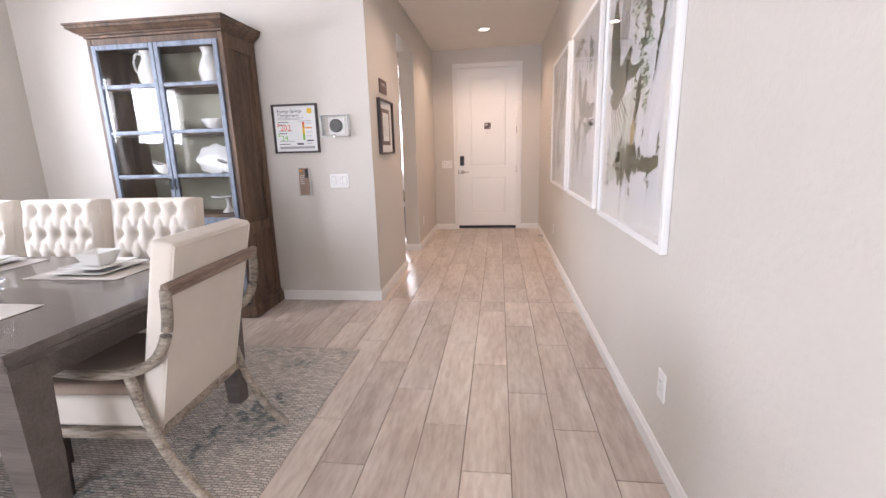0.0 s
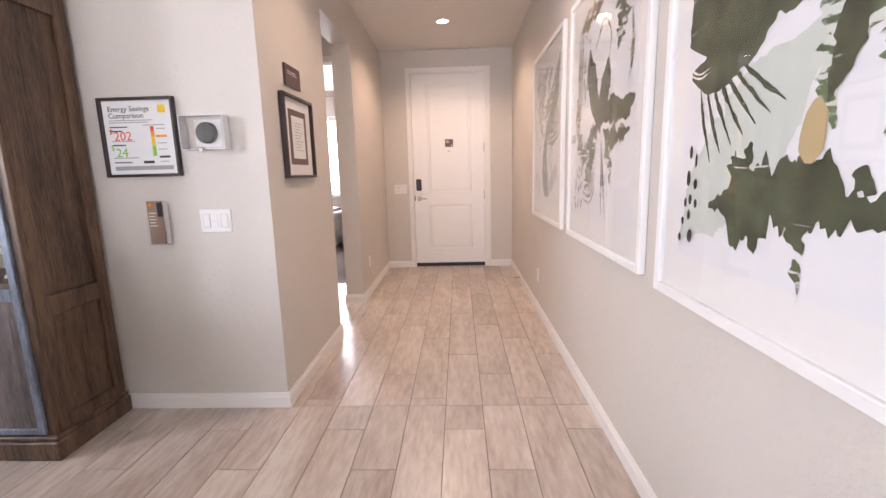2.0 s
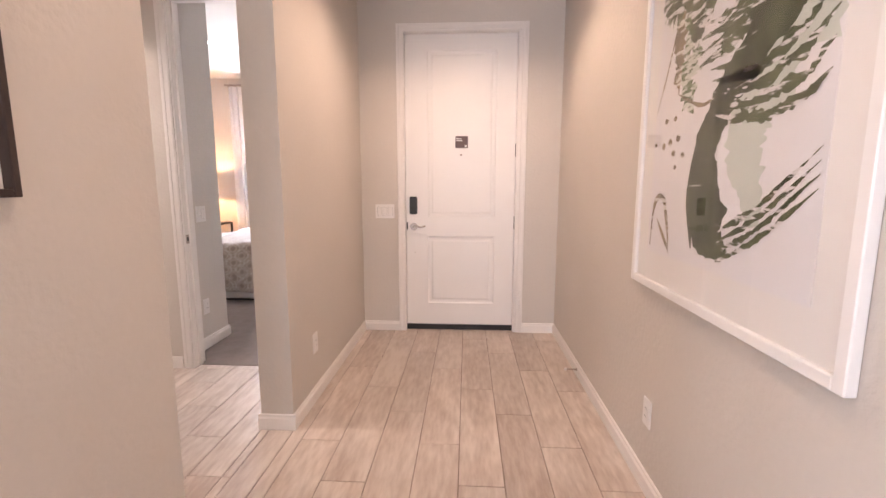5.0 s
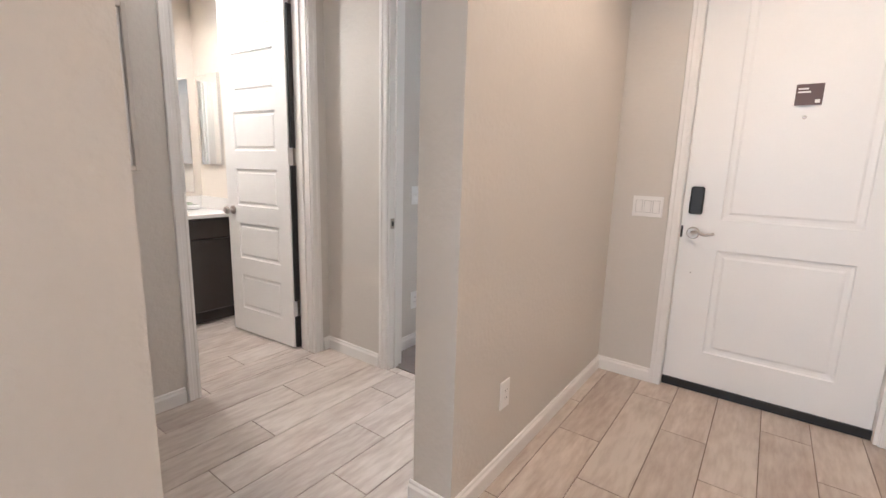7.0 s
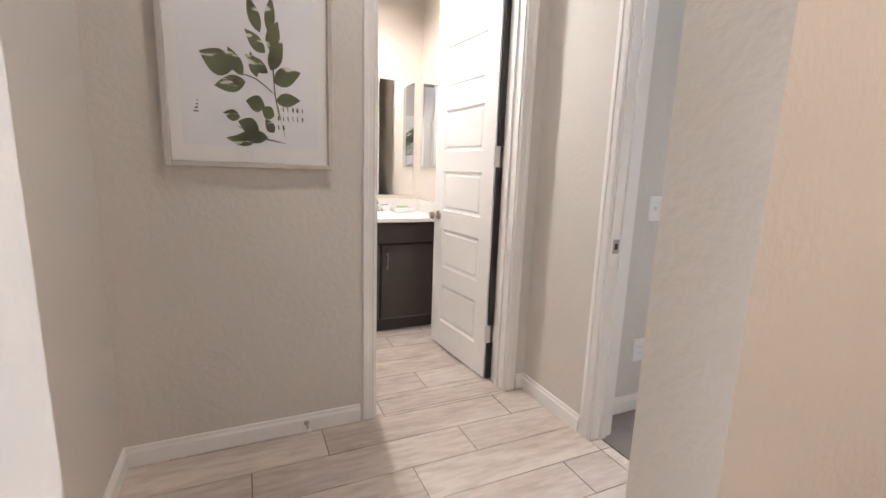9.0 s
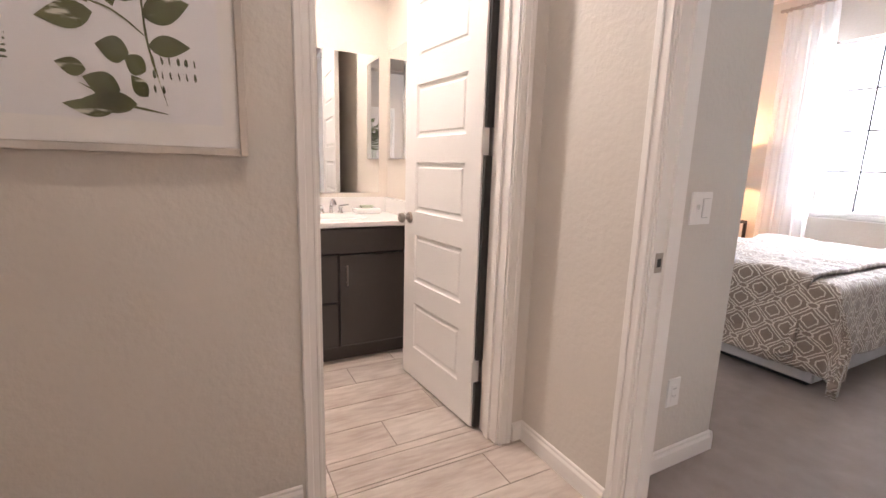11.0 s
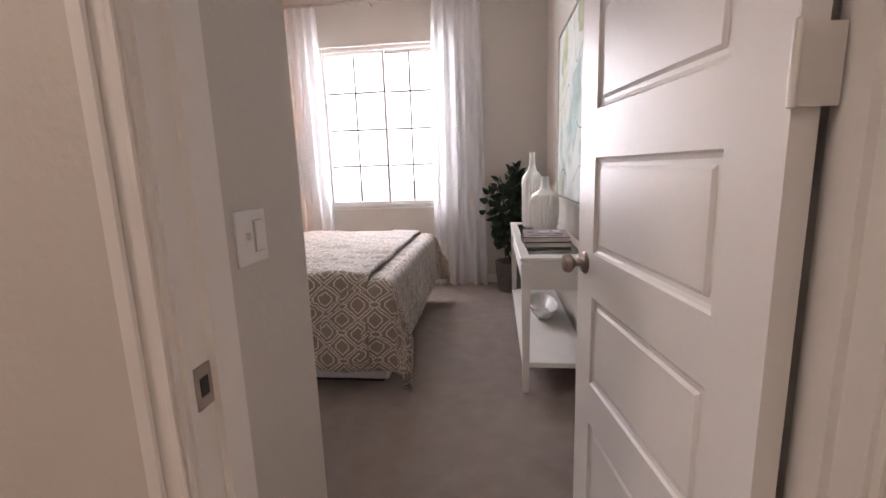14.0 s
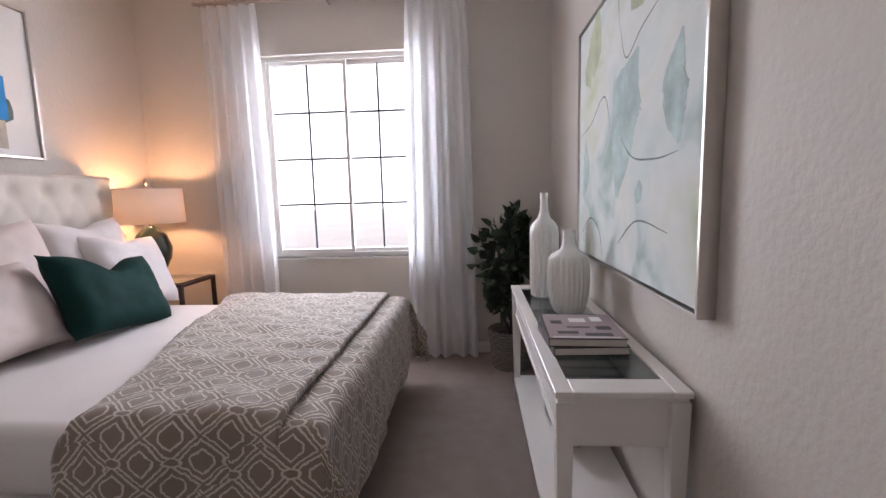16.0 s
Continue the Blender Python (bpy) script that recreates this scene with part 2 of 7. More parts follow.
def tube(bm, pts, r, n=8, flat=1.0):
    """A round rod along points; r may be one radius or one for each point."""
    pts = [Vector(p) for p in pts]
    rs = r if isinstance(r, (list, tuple)) else [r] * len(pts)
    rings = []
    up = Vector((0, 0, 1))
    for i, p in enumerate(pts):
        d = (pts[min(i + 1, len(pts) - 1)] - pts[max(i - 1, 0)]).normalized()
        u = up if abs(d.dot(up)) < 0.95 else Vector((1, 0, 0))
        s = d.cross(u).normalized()
        w = s.cross(d).normalized()
        rings.append([bm.verts.new(p + s * math.cos(2 * math.pi * k / n) * rs[i] * flat + w * math.sin(2 * math.pi * k / n) * rs[i]) for k in range(n)])
    for a, b in zip(rings, rings[1:]):
        for i in range(n):
            bm.faces.new((a[i], a[(i + 1) % n], b[(i + 1) % n], b[i]))
    bm.faces.new(rings[0][::-1]), bm.faces.new(rings[-1])
    return bm


def spline(pts, n=8):
    """Points of a smooth curve through the given ones."""
    P = [Vector(p) for p in pts]
    P = [2 * P[0] - P[1]] + P + [2 * P[-1] - P[-2]]
    out = []
    for i in range(1, len(P) - 2):
        for k in range(n):
            t = k / n
            a, b, c, d = P[i - 1], P[i], P[i + 1], P[i + 2]
            out.append(0.5 * ((2 * b) + (c - a) * t + (2 * a - 5 * b + 4 * c - d) * t * t + (3 * b - a - 3 * c + d) * t ** 3))
    return out + [P[-2]]


def part(name, bm, material, parent=None, label="", smooth=False, kind=""):
    bmesh.ops.recalc_face_normals(bm, faces=bm.faces)
    me = bpy.data.meshes.new(name)
    bm.to_mesh(me)
    bm.free()
    if material:
        me.materials.append(material)
    if smooth:
        for p in me.polygons:
            p.use_smooth = True
        me.set_sharp_from_angle(angle=radians(38))
    ob = new(name, me)
    if parent is not None:
        ob.parent = parent
    return tagged(ob, label=label, kind=kind)


def thing(name, label, category, m=None, group="", kind=""):
    ob = new(name)
    ob.empty_display_size = 0.1
    if m is not None:
        ob.matrix_world = m
    return tagged(ob, label, category, group, kind)


def structure(name, bm, material, label="", category="", smooth=False):
    return tagged(part(name, bm, material, None, label, smooth), category=category, kind="structure")


# ---- structure ----
XL, XR, XS = 0.045, 1.69, -0.126       # corridor faces; the west face of its left wall
YD, YF = 5.31, 8.89                    # dining wall face, front door wall face
HC, HB = 2.745, 3.0                    # hall and bedroom ceilings
YO0, YO1 = 6.41, 7.275                 # opening to the vestibule
XV = -1.49                             # vestibule west wall face
YV = 8.0                               # vestibule north wall face
XBW, YBE = -1.08, 8.68                 # bedroom entry wall
BXW, BXE, BYN = -3.27, -0.045, 11.98   # bedroom faces
DW = -3.0                              # dining west wall face
YB = -4.0                              # rear wall face
HBB = 2.86                             # bedroom ceiling
HO = 2.41                              # height of the opening

structure("wall_dining_north", boxes((DW, YD, 0, XL, YD + 0.14, HB + 0.1)), WALL, "greige wall with fine orange-peel texture", "wall")
structure("wall_hall_west", boxes((XS, YD + 0.14, 0, XL, YO0, HB + 0.1), (XS, YO0, HO, XL, YO1, HB + 0.1), (XS, YO1, 0, XL, YF + 0.15, HB + 0.1)), WALL, "greige painted hall wall with an open passage", "wall")
structure("wall_hall_east", boxes((XR, YB, 0, XR + 0.15, YF + 0.15, HB + 0.1)), WALL, "long greige painted wall with fine texture", "wall")
structure("wall_front", boxes((XL, YF, 0, 0.395, YF + 0.15, HB + 0.1), (1.355, YF, 0, XR, YF + 0.15, HB + 0.1), (0.395, YF, 2.49, 1.355, YF + 0.15, HB + 0.1)), WALL, "greige wall round the front door", "wall")
# unseen slab, added so that no sun leaks in over the walls
structure("roof", boxes((-3.8, YB - 0.3, 3.12, 2.0, BYN + 0.3, 3.3)), CEIL, "unseen slab added above the ceilings to block light leaks", "roof")
# dining room, and the unseen rear with an opening added for daylight
WY0, WY1, WZ0, WZ1 = 2.36, 4.31, 0.95, 2.14
structure("wall_dining_west", boxes((DW - 0.15, YB, 0, DW, WY0, 3.1), (DW - 0.15, WY1, 0, DW, YD + 0.14, 3.1), (DW - 0.15, 3.26, WZ0, DW, 3.41, WZ1), (DW - 0.15, WY0, 0, DW, WY1, WZ0), (DW - 0.15, WY0, WZ1, DW, WY1, 3.1)), WALL, "greige wall with wide windows", "wall")
structure("wall_rear", boxes((DW - 0.15, YB - 0.15, 0, -2.8, YB, 3.1), (1.2, YB - 0.15, 0, XR + 0.15, YB, 3.1), (-2.8, YB - 0.15, 2.6, 1.2, YB, 3.1), (-2.8, YB - 0.15, 0, 1.2, YB, 0.1)), WALL, "unseen greige wall with a wide opening added for daylight", "wall")
structure("ceiling_hall", boxes((XS, YD, HC, XR, YF, HC + 0.1)), CEIL, "flat painted hall ceiling", "ceiling")
structure("ceiling_dining", boxes((DW, YB, HB, XR, YD, HB + 0.1)), CEIL, "flat white painted ceiling", "ceiling")
# vestibule
structure("wall_vestibule_south", boxes((XV - 0.13, 6.0, 0, XS, 6.13, HC)), WALL, "plain greige painted wall", "wall")
BY0, BY1, DH = 7.128, 7.885, 2.44      # bathroom doorway
structure("wall_vestibule_west", boxes((XV - 0.13, 6.13, 0, XV, BY0, HC), (XV - 0.13, BY1, 0, XV, YV, HC), (XV - 0.13, BY0, DH, XV, BY1, HC)), WALL, "greige painted wall with the bathroom doorway", "wall")
DX0, DX1 = -0.962, -0.132               # bedroom doorway
structure("wall_bedroom_entry", boxes((XV - 0.13, YV, 0, DX0, YV + 0.12, HB + 0.1), (DX1, YV, 0, XS, YV + 0.12, HB + 0.1), (DX0, YV, DH, DX1, YV + 0.12, HB + 0.1)), WALL, "greige painted wall with the bedroom doorway", "wall")
structure("ceiling_vestibule", boxes((-3.05, 6.0, HC, XS, YV + 0.12, HC + 0.1)), CEIL, "flat white painted ceiling", "ceiling")
# bathroom
structure("wall_bath_west", boxes((-3.18, 5.8, 0, -3.05, YV, HC)), BATHWALL, "pale warm painted wall", "wall")
structure("wall_bath_north", boxes((-3.05, 7.95, 0, XV - 0.13, YV, HC)), BATHWALL, "pale warm painted wall", "wall")
structure("wall_bath_south", boxes((-3.05, 5.66, 0, XV - 0.13, 5.8, HC)), BATHWALL, "pale warm painted wall", "wall")
structure("wall_bath_east", boxes((XV - 0.137, 5.8, 0, XV - 0.132, BY0 - 0.07, HC)), BATHWALL, "pale warm painted wall", "wall")
# bedroom
structure("wall_bedroom_south", boxes((BXW, YBE - 0.12, 0, XBW, YBE, HBB), (XBW - 0.12, YV + 0.12, 0, XBW, YBE - 0.12, HBB)), WALL, "greige painted wall with an outside corner", "wall")
structure("wall_bedroom_west", boxes((BXW - 0.15, YBE - 0.12, 0, BXW, BYN + 0.15, HBB)), WALL, "plain greige painted wall", "wall")
structure("wall_bedroom_east", boxes((BXE, YV + 0.12, 0, XL - 0.005, YF, HBB), (BXE, YF, 0, XL - 0.005, YF + 0.15, HBB), (BXE, YF + 0.15, 0, BXE + 0.15, BYN + 0.15, HBB)), WALL, "greige painted wall with fine texture", "wall")
NX0, NX1, NZ0, NZ1 = -2.29, -1.07, 0.80, 2.38
structure("wall_bedroom_north", boxes((BXW, BYN, 0, NX0, BYN + 0.15, HBB), (NX1, BYN, 0, BXE, BYN + 0.15, HBB), (NX0, BYN, 0, NX1, BYN + 0.15, NZ0), (NX0, BYN, NZ1, NX1, BYN + 0.15, HBB)), WALL, "greige painted wall with a window", "wall")
structure("ceiling_bedroom", boxes((BXW, YV + 0.12, HBB, BXE + 0.15, BYN + 0.15, HBB + 0.1)), CEIL, "white flat painted bedroom ceiling", "ceiling")

floor = structure("floor", boxes((DW, YB, -0.06, XR, YF + 0.15, -0.004), (-3.05, 5.66, -0.06, XS, YV + 0.06, -0.0045)), GROUT, "wood-look plank tile floor in pale greige", "floor")
structure("carpet", boxes((BXW, YV + 0.06, -0.06, BXE, BYN, 0.004)), CARPET, "brown-grey cut-pile bedroom carpet", "carpet")


# ---- trim ----
def baseboards(name, rows, h=0.083, t=0.014):
    """Rows (x0, y0, x1, y1, nx, ny): a run along a wall face whose normal is (nx, ny), with an eased top."""
    bm = bmesh.new()
    for x0, y0, x1, y1, nx, ny in rows:
        prof = [(0, 0), (t, 0), (t, h * 0.72), (t * 0.55, h * 0.84), (t * 0.55, h * 0.95), (t * 0.25, h), (0, h)]
        a = [bm.verts.new((x0 + nx * p, y0 + ny * p, q)) for p, q in prof]
        b = [bm.verts.new((x1 + nx * p, y1 + ny * p, q)) for p, q in prof]
        for i in range(len(prof)):
            j = (i + 1) % len(prof)
            bm.faces.new((a[i], a[j], b[j], b[i]))
        bm.faces.new(a), bm.faces.new(b[::-1])
    return structure(name, bm, TRIM, "white painted baseboard along the foot of the wall", "baseboard")


T = 0.014
baseboards("baseboard", [(-0.85, YD, XL + T, YD, 0, -1), (DW, YD, -1.92, YD, 0, -1), (XL, YD, XL, YO0, 1, 0)])
baseboards("baseboard", [(XL, YO1, XL, YF, 1, 0), (XS - T, YO1, XL + T, YO1, 0, -1), (XS, YO1, XS, YV, -1, 0)])
baseboards("baseboard", [(XL, YF, 0.355, YF, 0, -1), (1.415, YF, XR, YF, 0, -1)])
baseboards("baseboard", [(XR, YB, XR, YF, -1, 0)])
baseboards("baseboard", [(XV, 6.13, XV, BY0 - 0.06, 1, 0), (XV, BY1 + 0.06, XV, YV, 1, 0), (XV, YV, DX0 - 0.06, YV, 0, -1), (XS, 6.13, XS, YO0, -1, 0), (XS - T, YO0, XL + T, YO0, 0, 1), (XV, 6.13, XS, 6.13, 0, 1)])
baseboards("baseboard", [(XBW, YV + 0.12, XBW, YBE, 1, 0), (BXW, YBE, XBW + T, YBE, 0, 1), (BXW, YBE, BXW, BYN, 1, 0), (BXE, YV + 0.12, BXE, BYN, -1, 0), (BXW, BYN, BXE, BYN, 0, -1)], h=0.09)
baseboards("baseboard", [(-3.05, 7.95, XV - 0.13, 7.95, 0, -1)])


def casing(bm, m, w, h, cw=0.06, t=0.018):
    """Moulded door casing in the plane of local x and z, front towards -y; w and h are the opening."""
    def run(x0, z0, x1, z1):
        b2 = bmesh.new()
        box(b2, x0, -t * 0.6, z0, x1, 0, z1, 0.002)
        return b2
    vs = []
    for x0, z0, x1, z1 in ((-cw, 0, 0, h), (w, 0, w + cw, h), (-cw, h, w + cw, h + cw)):
        v = len(bm.verts)
        box(bm, x0, -t * 0.62, z0, x1, -0.0005, z1)
        k = 0.012
        if x1 - x0 < z1 - z0:
            outer = x0 if x0 < 0 else x1
            sgn = 1 if x0 < 0 else -1
            a, b = sorted((outer, outer + sgn * 0.024))
            box(bm, a, -t, z0, b, -t * 0.6, z1 + (cw if z1 == h else 0), 0.003)
            inner = x1 if x0 < 0 else x0
            a, b = sorted((inner - sgn * 0.004, inner - sgn * (0.004 + k)))
            box(bm, a, -t * 0.85, z0, b, -t * 0.6, z1, 0.0025)
        else:
            box(bm, x0 + 0.024, -t, z1 - 0.024, x1 - 0.024, -t * 0.6, z1, 0.003)
            box(bm, 0, -t * 0.85, z0 + 0.004, w, -t * 0.6, z0 + 0.004 + k, 0.0025)
    bmesh.ops.transform(bm, matrix=m, verts=bm.verts)
    return bm


def frame_jamb(bm, x0, x1, y0, y1, h, t=0.018, along="x"):
    """Lining of a doorway: two legs and a head; along gives the direction of the width."""
    if along == "x":
        box(bm, x0, y0, 0, x0 + t, y1, h), box(bm, x1 - t, y0, 0, x1, y1, h), box(bm, x0 + t, y0, h - t, x1 - t, y1, h)
    else:
        box(bm, x0, y0, 0, x1, y0 + t, h), box(bm, x0, y1 - t, 0, x1, y1, h), box(bm, x0, y0 + t, h - t, x1, y1 - t, h)
    return bm


# front door
structure("door_1_frame", frame_jamb(casing(bmesh.new(), Matrix.Translation((0.415, YF, 0)), 0.938, 2.475), 0.396, 1.354, YF + 0.001, YF + 0.149, 2.489), TRIM, "white moulded casing of the front door", "door frame")
# bathroom door frame: casing on the vestibule side
structure("door_2_frame", frame_jamb(casing(bmesh.new(), pose(XV, BY0 + 0.012, 0, 0, 0, 90), BY1 - BY0 - 0.024, DH - 0.012), XV - 0.13, XV - 0.0005, BY0 + 0.0005, BY1 - 0.0005, DH - 0.001, along="y"), TRIM, "white moulded casing of the bathroom doorway", "door frame")
structure("door_3_frame", frame_jamb(casing(bmesh.new(), Matrix.Translation((DX0 + 0.012, YV, 0)), DX1 - DX0 - 0.024, DH - 0.012), DX0 + 0.0005, DX1 - 0.0005, YV, YV + 0.1195, DH - 0.001), TRIM, "white moulded casing of the bedroom doorway", "door frame")
structure("door_stop_trim", boxes((DX0 + 0.0185, YV + 0.045, 0, DX0 + 0.03, YV + 0.078, DH - 0.019), (DX1 - 0.03, YV + 0.045, 0, DX1 - 0.0185, YV + 0.078, DH - 0.019), (DX0 + 0.03, YV + 0.045, DH - 0.031, DX1 - 0.03, YV + 0.078, DH - 0.019),
                                  (XV - 0.082, BY0 + 0.0185, 0, XV - 0.05, BY0 + 0.03, DH - 0.019), (XV - 0.082, BY1 - 0.03, 0, XV - 0.05, BY1 - 0.0185, DH - 0.019)), TRIM, "white door stop strip", "trim")
structure("threshold", boxes((0.414, 8.935, -0.003, 1.336, 8.99, 0.044)), BLACK, "black sweep and threshold under the front door", "threshold")


def panel_leaf(bm, w, t, h, panels, m=0.016):
    """A door leaf from x 0..w, y 0..t, z 0..h with recessed moulded panels (x0, z0, x1, z1) on both faces."""
    xs = sorted({0, w} | {p[0] for p in panels} | {p[2] for p in panels})
    zs = sorted({0, h} | {p[1] for p in panels} | {p[3] for p in panels})
    for face, s in ((0, 1), (t, -1)):
        grid = {(x, z): bm.verts.new((x, face, z)) for x in xs for z in zs}
        for i in range(len(xs) - 1):
            for k in range(len(zs) - 1):
                q = [grid[xs[i], zs[k]], grid[xs[i + 1], zs[k]], grid[xs[i + 1], zs[k + 1]], grid[xs[i], zs[k + 1]]]
                if (xs[i], zs[k], xs[i + 1], zs[k + 1]) not in panels:
                    bm.faces.new(q)
                    continue
                ring = q
                for inset, d in ((m * 0.35, 0.006), (m, 0.0085), (m * 1.7, 0.0085), (m * 2.3, 0.004)):
                    x0, z0, x1, z1 = xs[i] + inset, zs[k] + inset, xs[i + 1] - inset, zs[k + 1] - inset
                    nr = [bm.verts.new((x, face + s * d, z)) for x, z in ((x0, z0), (x1, z0), (x1, z1), (x0, z1))]
                    for a in range(4):
                        bm.faces.new((ring[a], ring[(a + 1) % 4], nr[(a + 1) % 4], nr[a]))
                    ring = nr
                bm.faces.new(ring)
    for q in (((0, 0, 0), (w, 0, 0), (w, t, 0), (0, t, 0)), ((0, 0, h), (w, 0, h), (w, t, h), (0, t, h)), ((0, 0, 0), (0, t, 0), (0, t, h), (0, 0, h)), ((w, 0, 0), (w, t, 0), (w, t, h), (w, 0, h))):
        bm.faces.new([bm.verts.new(p) for p in q])
    return bm


def hinge(parent, x, y, z, material, label=""):
    bm = bmesh.new()
    lathe(bm, [(0.0, z - 0.055), (0.004, z - 0.054), (0.0062, z - 0.05), (0.0062, z + 0.05), (0.004, z + 0.054), (0.0, z + 0.055)], 10, (x, y))
    box(bm, x - 0.002, y, z - 0.05, x + 0.002, y + 0.03, z + 0.05)
    return part("hinge", bm, material, parent, label, smooth=True)


def round_x(bm, c, r, x0, x1, n=20):
    """A turned disc or stub whose axis runs along x; c is its (y, z)."""
    b = bmesh.new()
    lathe(b, [(r * 0.96, 0), (r, (x1 - x0) * 0.5), (r * 0.8, x1 - x0)], n)
    bmesh.ops.transform(b, matrix=pose(x0, c[0], c[1], 0, 90, 0), verts=b.verts)
    me = bpy.data.meshes.new("tmp")
    b.to_mesh(me), b.free()
    bm.from_mesh(me)
    bpy.data.meshes.remove(me)
    return bm


def merged(bm, b, m):
    bmesh.ops.transform(b, matrix=m, verts=b.verts)
    me = bpy.data.meshes.new("tmp")
    b.to_mesh(me), b.free()
    bm.from_mesh(me)
    bpy.data.meshes.remove(me)
    return bm


def text_mesh(body, size, m, material, parent, name="lettering", extrude=0.0006, align="LEFT"):
    cu = bpy.data.curves.new("lettering", "FONT")
    cu.body, cu.size, cu.extrude, cu.align_x, cu.resolution_u = body, size, extrude, align, 2
    tmp = bpy.data.objects.new("tmp", cu)
    me = bpy.data.meshes.new_from_object(tmp)
    bpy.data.objects.remove(tmp)
    bpy.data.curves.remove(cu)
    me.transform(m)
    me.materials.append(material)
    ob = new(name, me)
    ob.parent = parent
    return ob


def scatter(name, rows, y, material, parent):
    for i, r in enumerate(rows):
        part(name, dots(bmesh.new(), [r], y - 0.00001 * i, i), material, parent)


def bars(name, rows, material, parent):
    for r in rows:
        part(name, boxes(r), material, parent)


# front door leaf: face towards the hall is local -y
fd = thing("door_1", "closed white two-panel front door with keypad lock", "door", Matrix.Translation((0.416, 8.945, 0.045)), kind="structure")
part("leaf", panel_leaf(bmesh.new(), 0.917, 0.044, 2.43, [(0.185, 0.19, 0.755, 0.78), (0.185, 0.945, 0.755, 2.30)], 0.019), DOORPAINT, fd)
for z in (0.17, 0.90, 1.505, 2.14):
    hinge(fd, 0.921, -0.006, z, BLACK if z in (0.90, 1.505) else TRIM, "black hinge" if z in (0.90, 1.505) else "white painted hinge")
lk = boxes((0.03, -0.024, 0.97, 0.096, -0.0005, 1.12), bevel=0.008)
part("keypad", lk, BLACK, fd, "black keypad lock", smooth=True)
hb = bmesh.new()
for k, (r, d0, d1) in enumerate(((0.033, 0, 0.012), (0.014, 0.012, 0.045))):
    merged(hb, lathe(bmesh.new(), [(r * 0.97, d0), (r, (d0 + d1) / 2), (r * 0.85, d1)], 20), pose(0.064, 0, 0.865, 90, 0, 0))
tube(hb, spline([(0.06, -0.045, 0.866), (0.09, -0.05, 0.874), (0.125, -0.048, 0.862), (0.168, -0.044, 0.872)], 5), [0.011] * 4 + [0.009] * 6 + [0.007] * 6, 10, 0.7)
part("lever_handle", hb, NICKEL, fd, "satin nickel lever handle", smooth=True)
part("deadbolt_edge", boxes((0.001, -0.003, 0.835, 0.012, -0.0004, 0.9)), BLACK, fd)
pl = part("plaque", boxes((0.418, -0.005, 1.523, 0.522, -0.0006, 1.62)), BROWNSIGN, fd, "small brown square plaque")
TXT = mat("sign_white", (0.75, 0.72, 0.68), 0.6, vary=0.0, bump=0)
bars("text_bar", [(0.426, -0.0065, 1.595, 0.465, -0.005, 1.602), (0.426, -0.0065, 1.58, 0.475, -0.005, 1.587), (0.495, -0.0065, 1.532, 0.513, -0.005, 1.547)], TXT, fd)
pp = bmesh.new()
merged(pp, lathe(bmesh.new(), [(0.009, 0), (0.009, 0.003), (0.0055, 0.004)], 16), pose(0.466, 0, 1.467, 90, 0, 0))
part("peephole", pp, NICKEL, fd, smooth=True)
sc = bmesh.new()
merged(sc, lathe(bmesh.new(), [(0.004, 0), (0.003, 0.002)], 10), pose(0.075, 0, 0.64, 90, 0, 0))
part("screw", sc, NICKEL, fd)

# interior doors with six panels
PZ = [0.188 + 0.372 * i - 0.012 for i in range(6)]
def six_panel(name, label, w, m, knob_z=0.885, hinges=(0.27, 1.26, 2.2)):
    """Leaf from the hinge at local x 0 to w, thickness towards +y, six raised panels, knobs on both faces."""
    d = thing(name, label, "door", m, kind="structure")
    part("leaf", panel_leaf(bmesh.new(), w, 0.035, 2.41, [(0.115, z, w - 0.115, z + 0.252) for z in PZ], 0.013), DOORPAINT, d)
    for s, y in ((-1, 0), (1, 0.035)):
        k = bmesh.new()
        lathe(k, [(0.031, 0), (0.031, 0.004), (0.026, 0.010), (0.012, 0.013), (0.010, 0.028), (0.017, 0.034), (0.0265, 0.043), (0.0275, 0.052), (0.022, 0.062), (0.0, 0.065)], 22)
        bmesh.ops.transform(k, matrix=pose(w - 0.06, y, knob_z, 90 * (1 if s < 0 else -1), 0, 0), verts=k.verts)
        part("knob", k, NICKEL, d, "satin nickel round knob", smooth=True)
    part("latch", boxes((w, 0.006, knob_z - 0.03, w + 0.0015, 0.029, knob_z + 0.03)), NICKEL, d)
    for z in hinges:
        b = boxes((-0.0015, 0.002, z - 0.045, 0.0, 0.034, z + 0.045))
        lathe(b, [(0.0, z - 0.05), (0.0055, z - 0.047), (0.0055, z + 0.047), (0.0, z + 0.05)], 10, (-0.008, 0.042))
        box(b, -0.010, 0.034, z - 0.045, 0.0, 0.0405, z + 0.045)
        part("hinge", b, TRIM, d, "painted hinge", smooth=True)
    return d


six_panel("door_2", "open white six-panel bathroom door with nickel knob", 0.665, pose(XV - 0.150, 7.860, 0.012, 0, 0, 180 + 4.5))
d3 = six_panel("door_3", "open white six-panel bedroom door with nickel knob", 0.735, pose(-0.172, 8.102, 0.02, 0, 0, 98))
for z in (0.27, 1.26, 2.2):
    part("hinge_plate", boxes((-0.005, -0.017, z - 0.046, -0.0016, 0.030, z + 0.046)), TRIM, d3, "painted hinge plate reaching the jamb")
# black strips stand in for the shade in the bathroom door's hinge gap
for z0, z1 in ((0.015, 0.225), (0.335, 1.215), (1.325, 2.155), (2.265, 2.41)):
    structure("door_gap_shade", boxes((XV - 0.147, 7.834, z0, XV - 0.1305, 7.8665, z1)), BLACK, "black strip standing in for the shaded gap between the bathroom door hinges", "door seal")


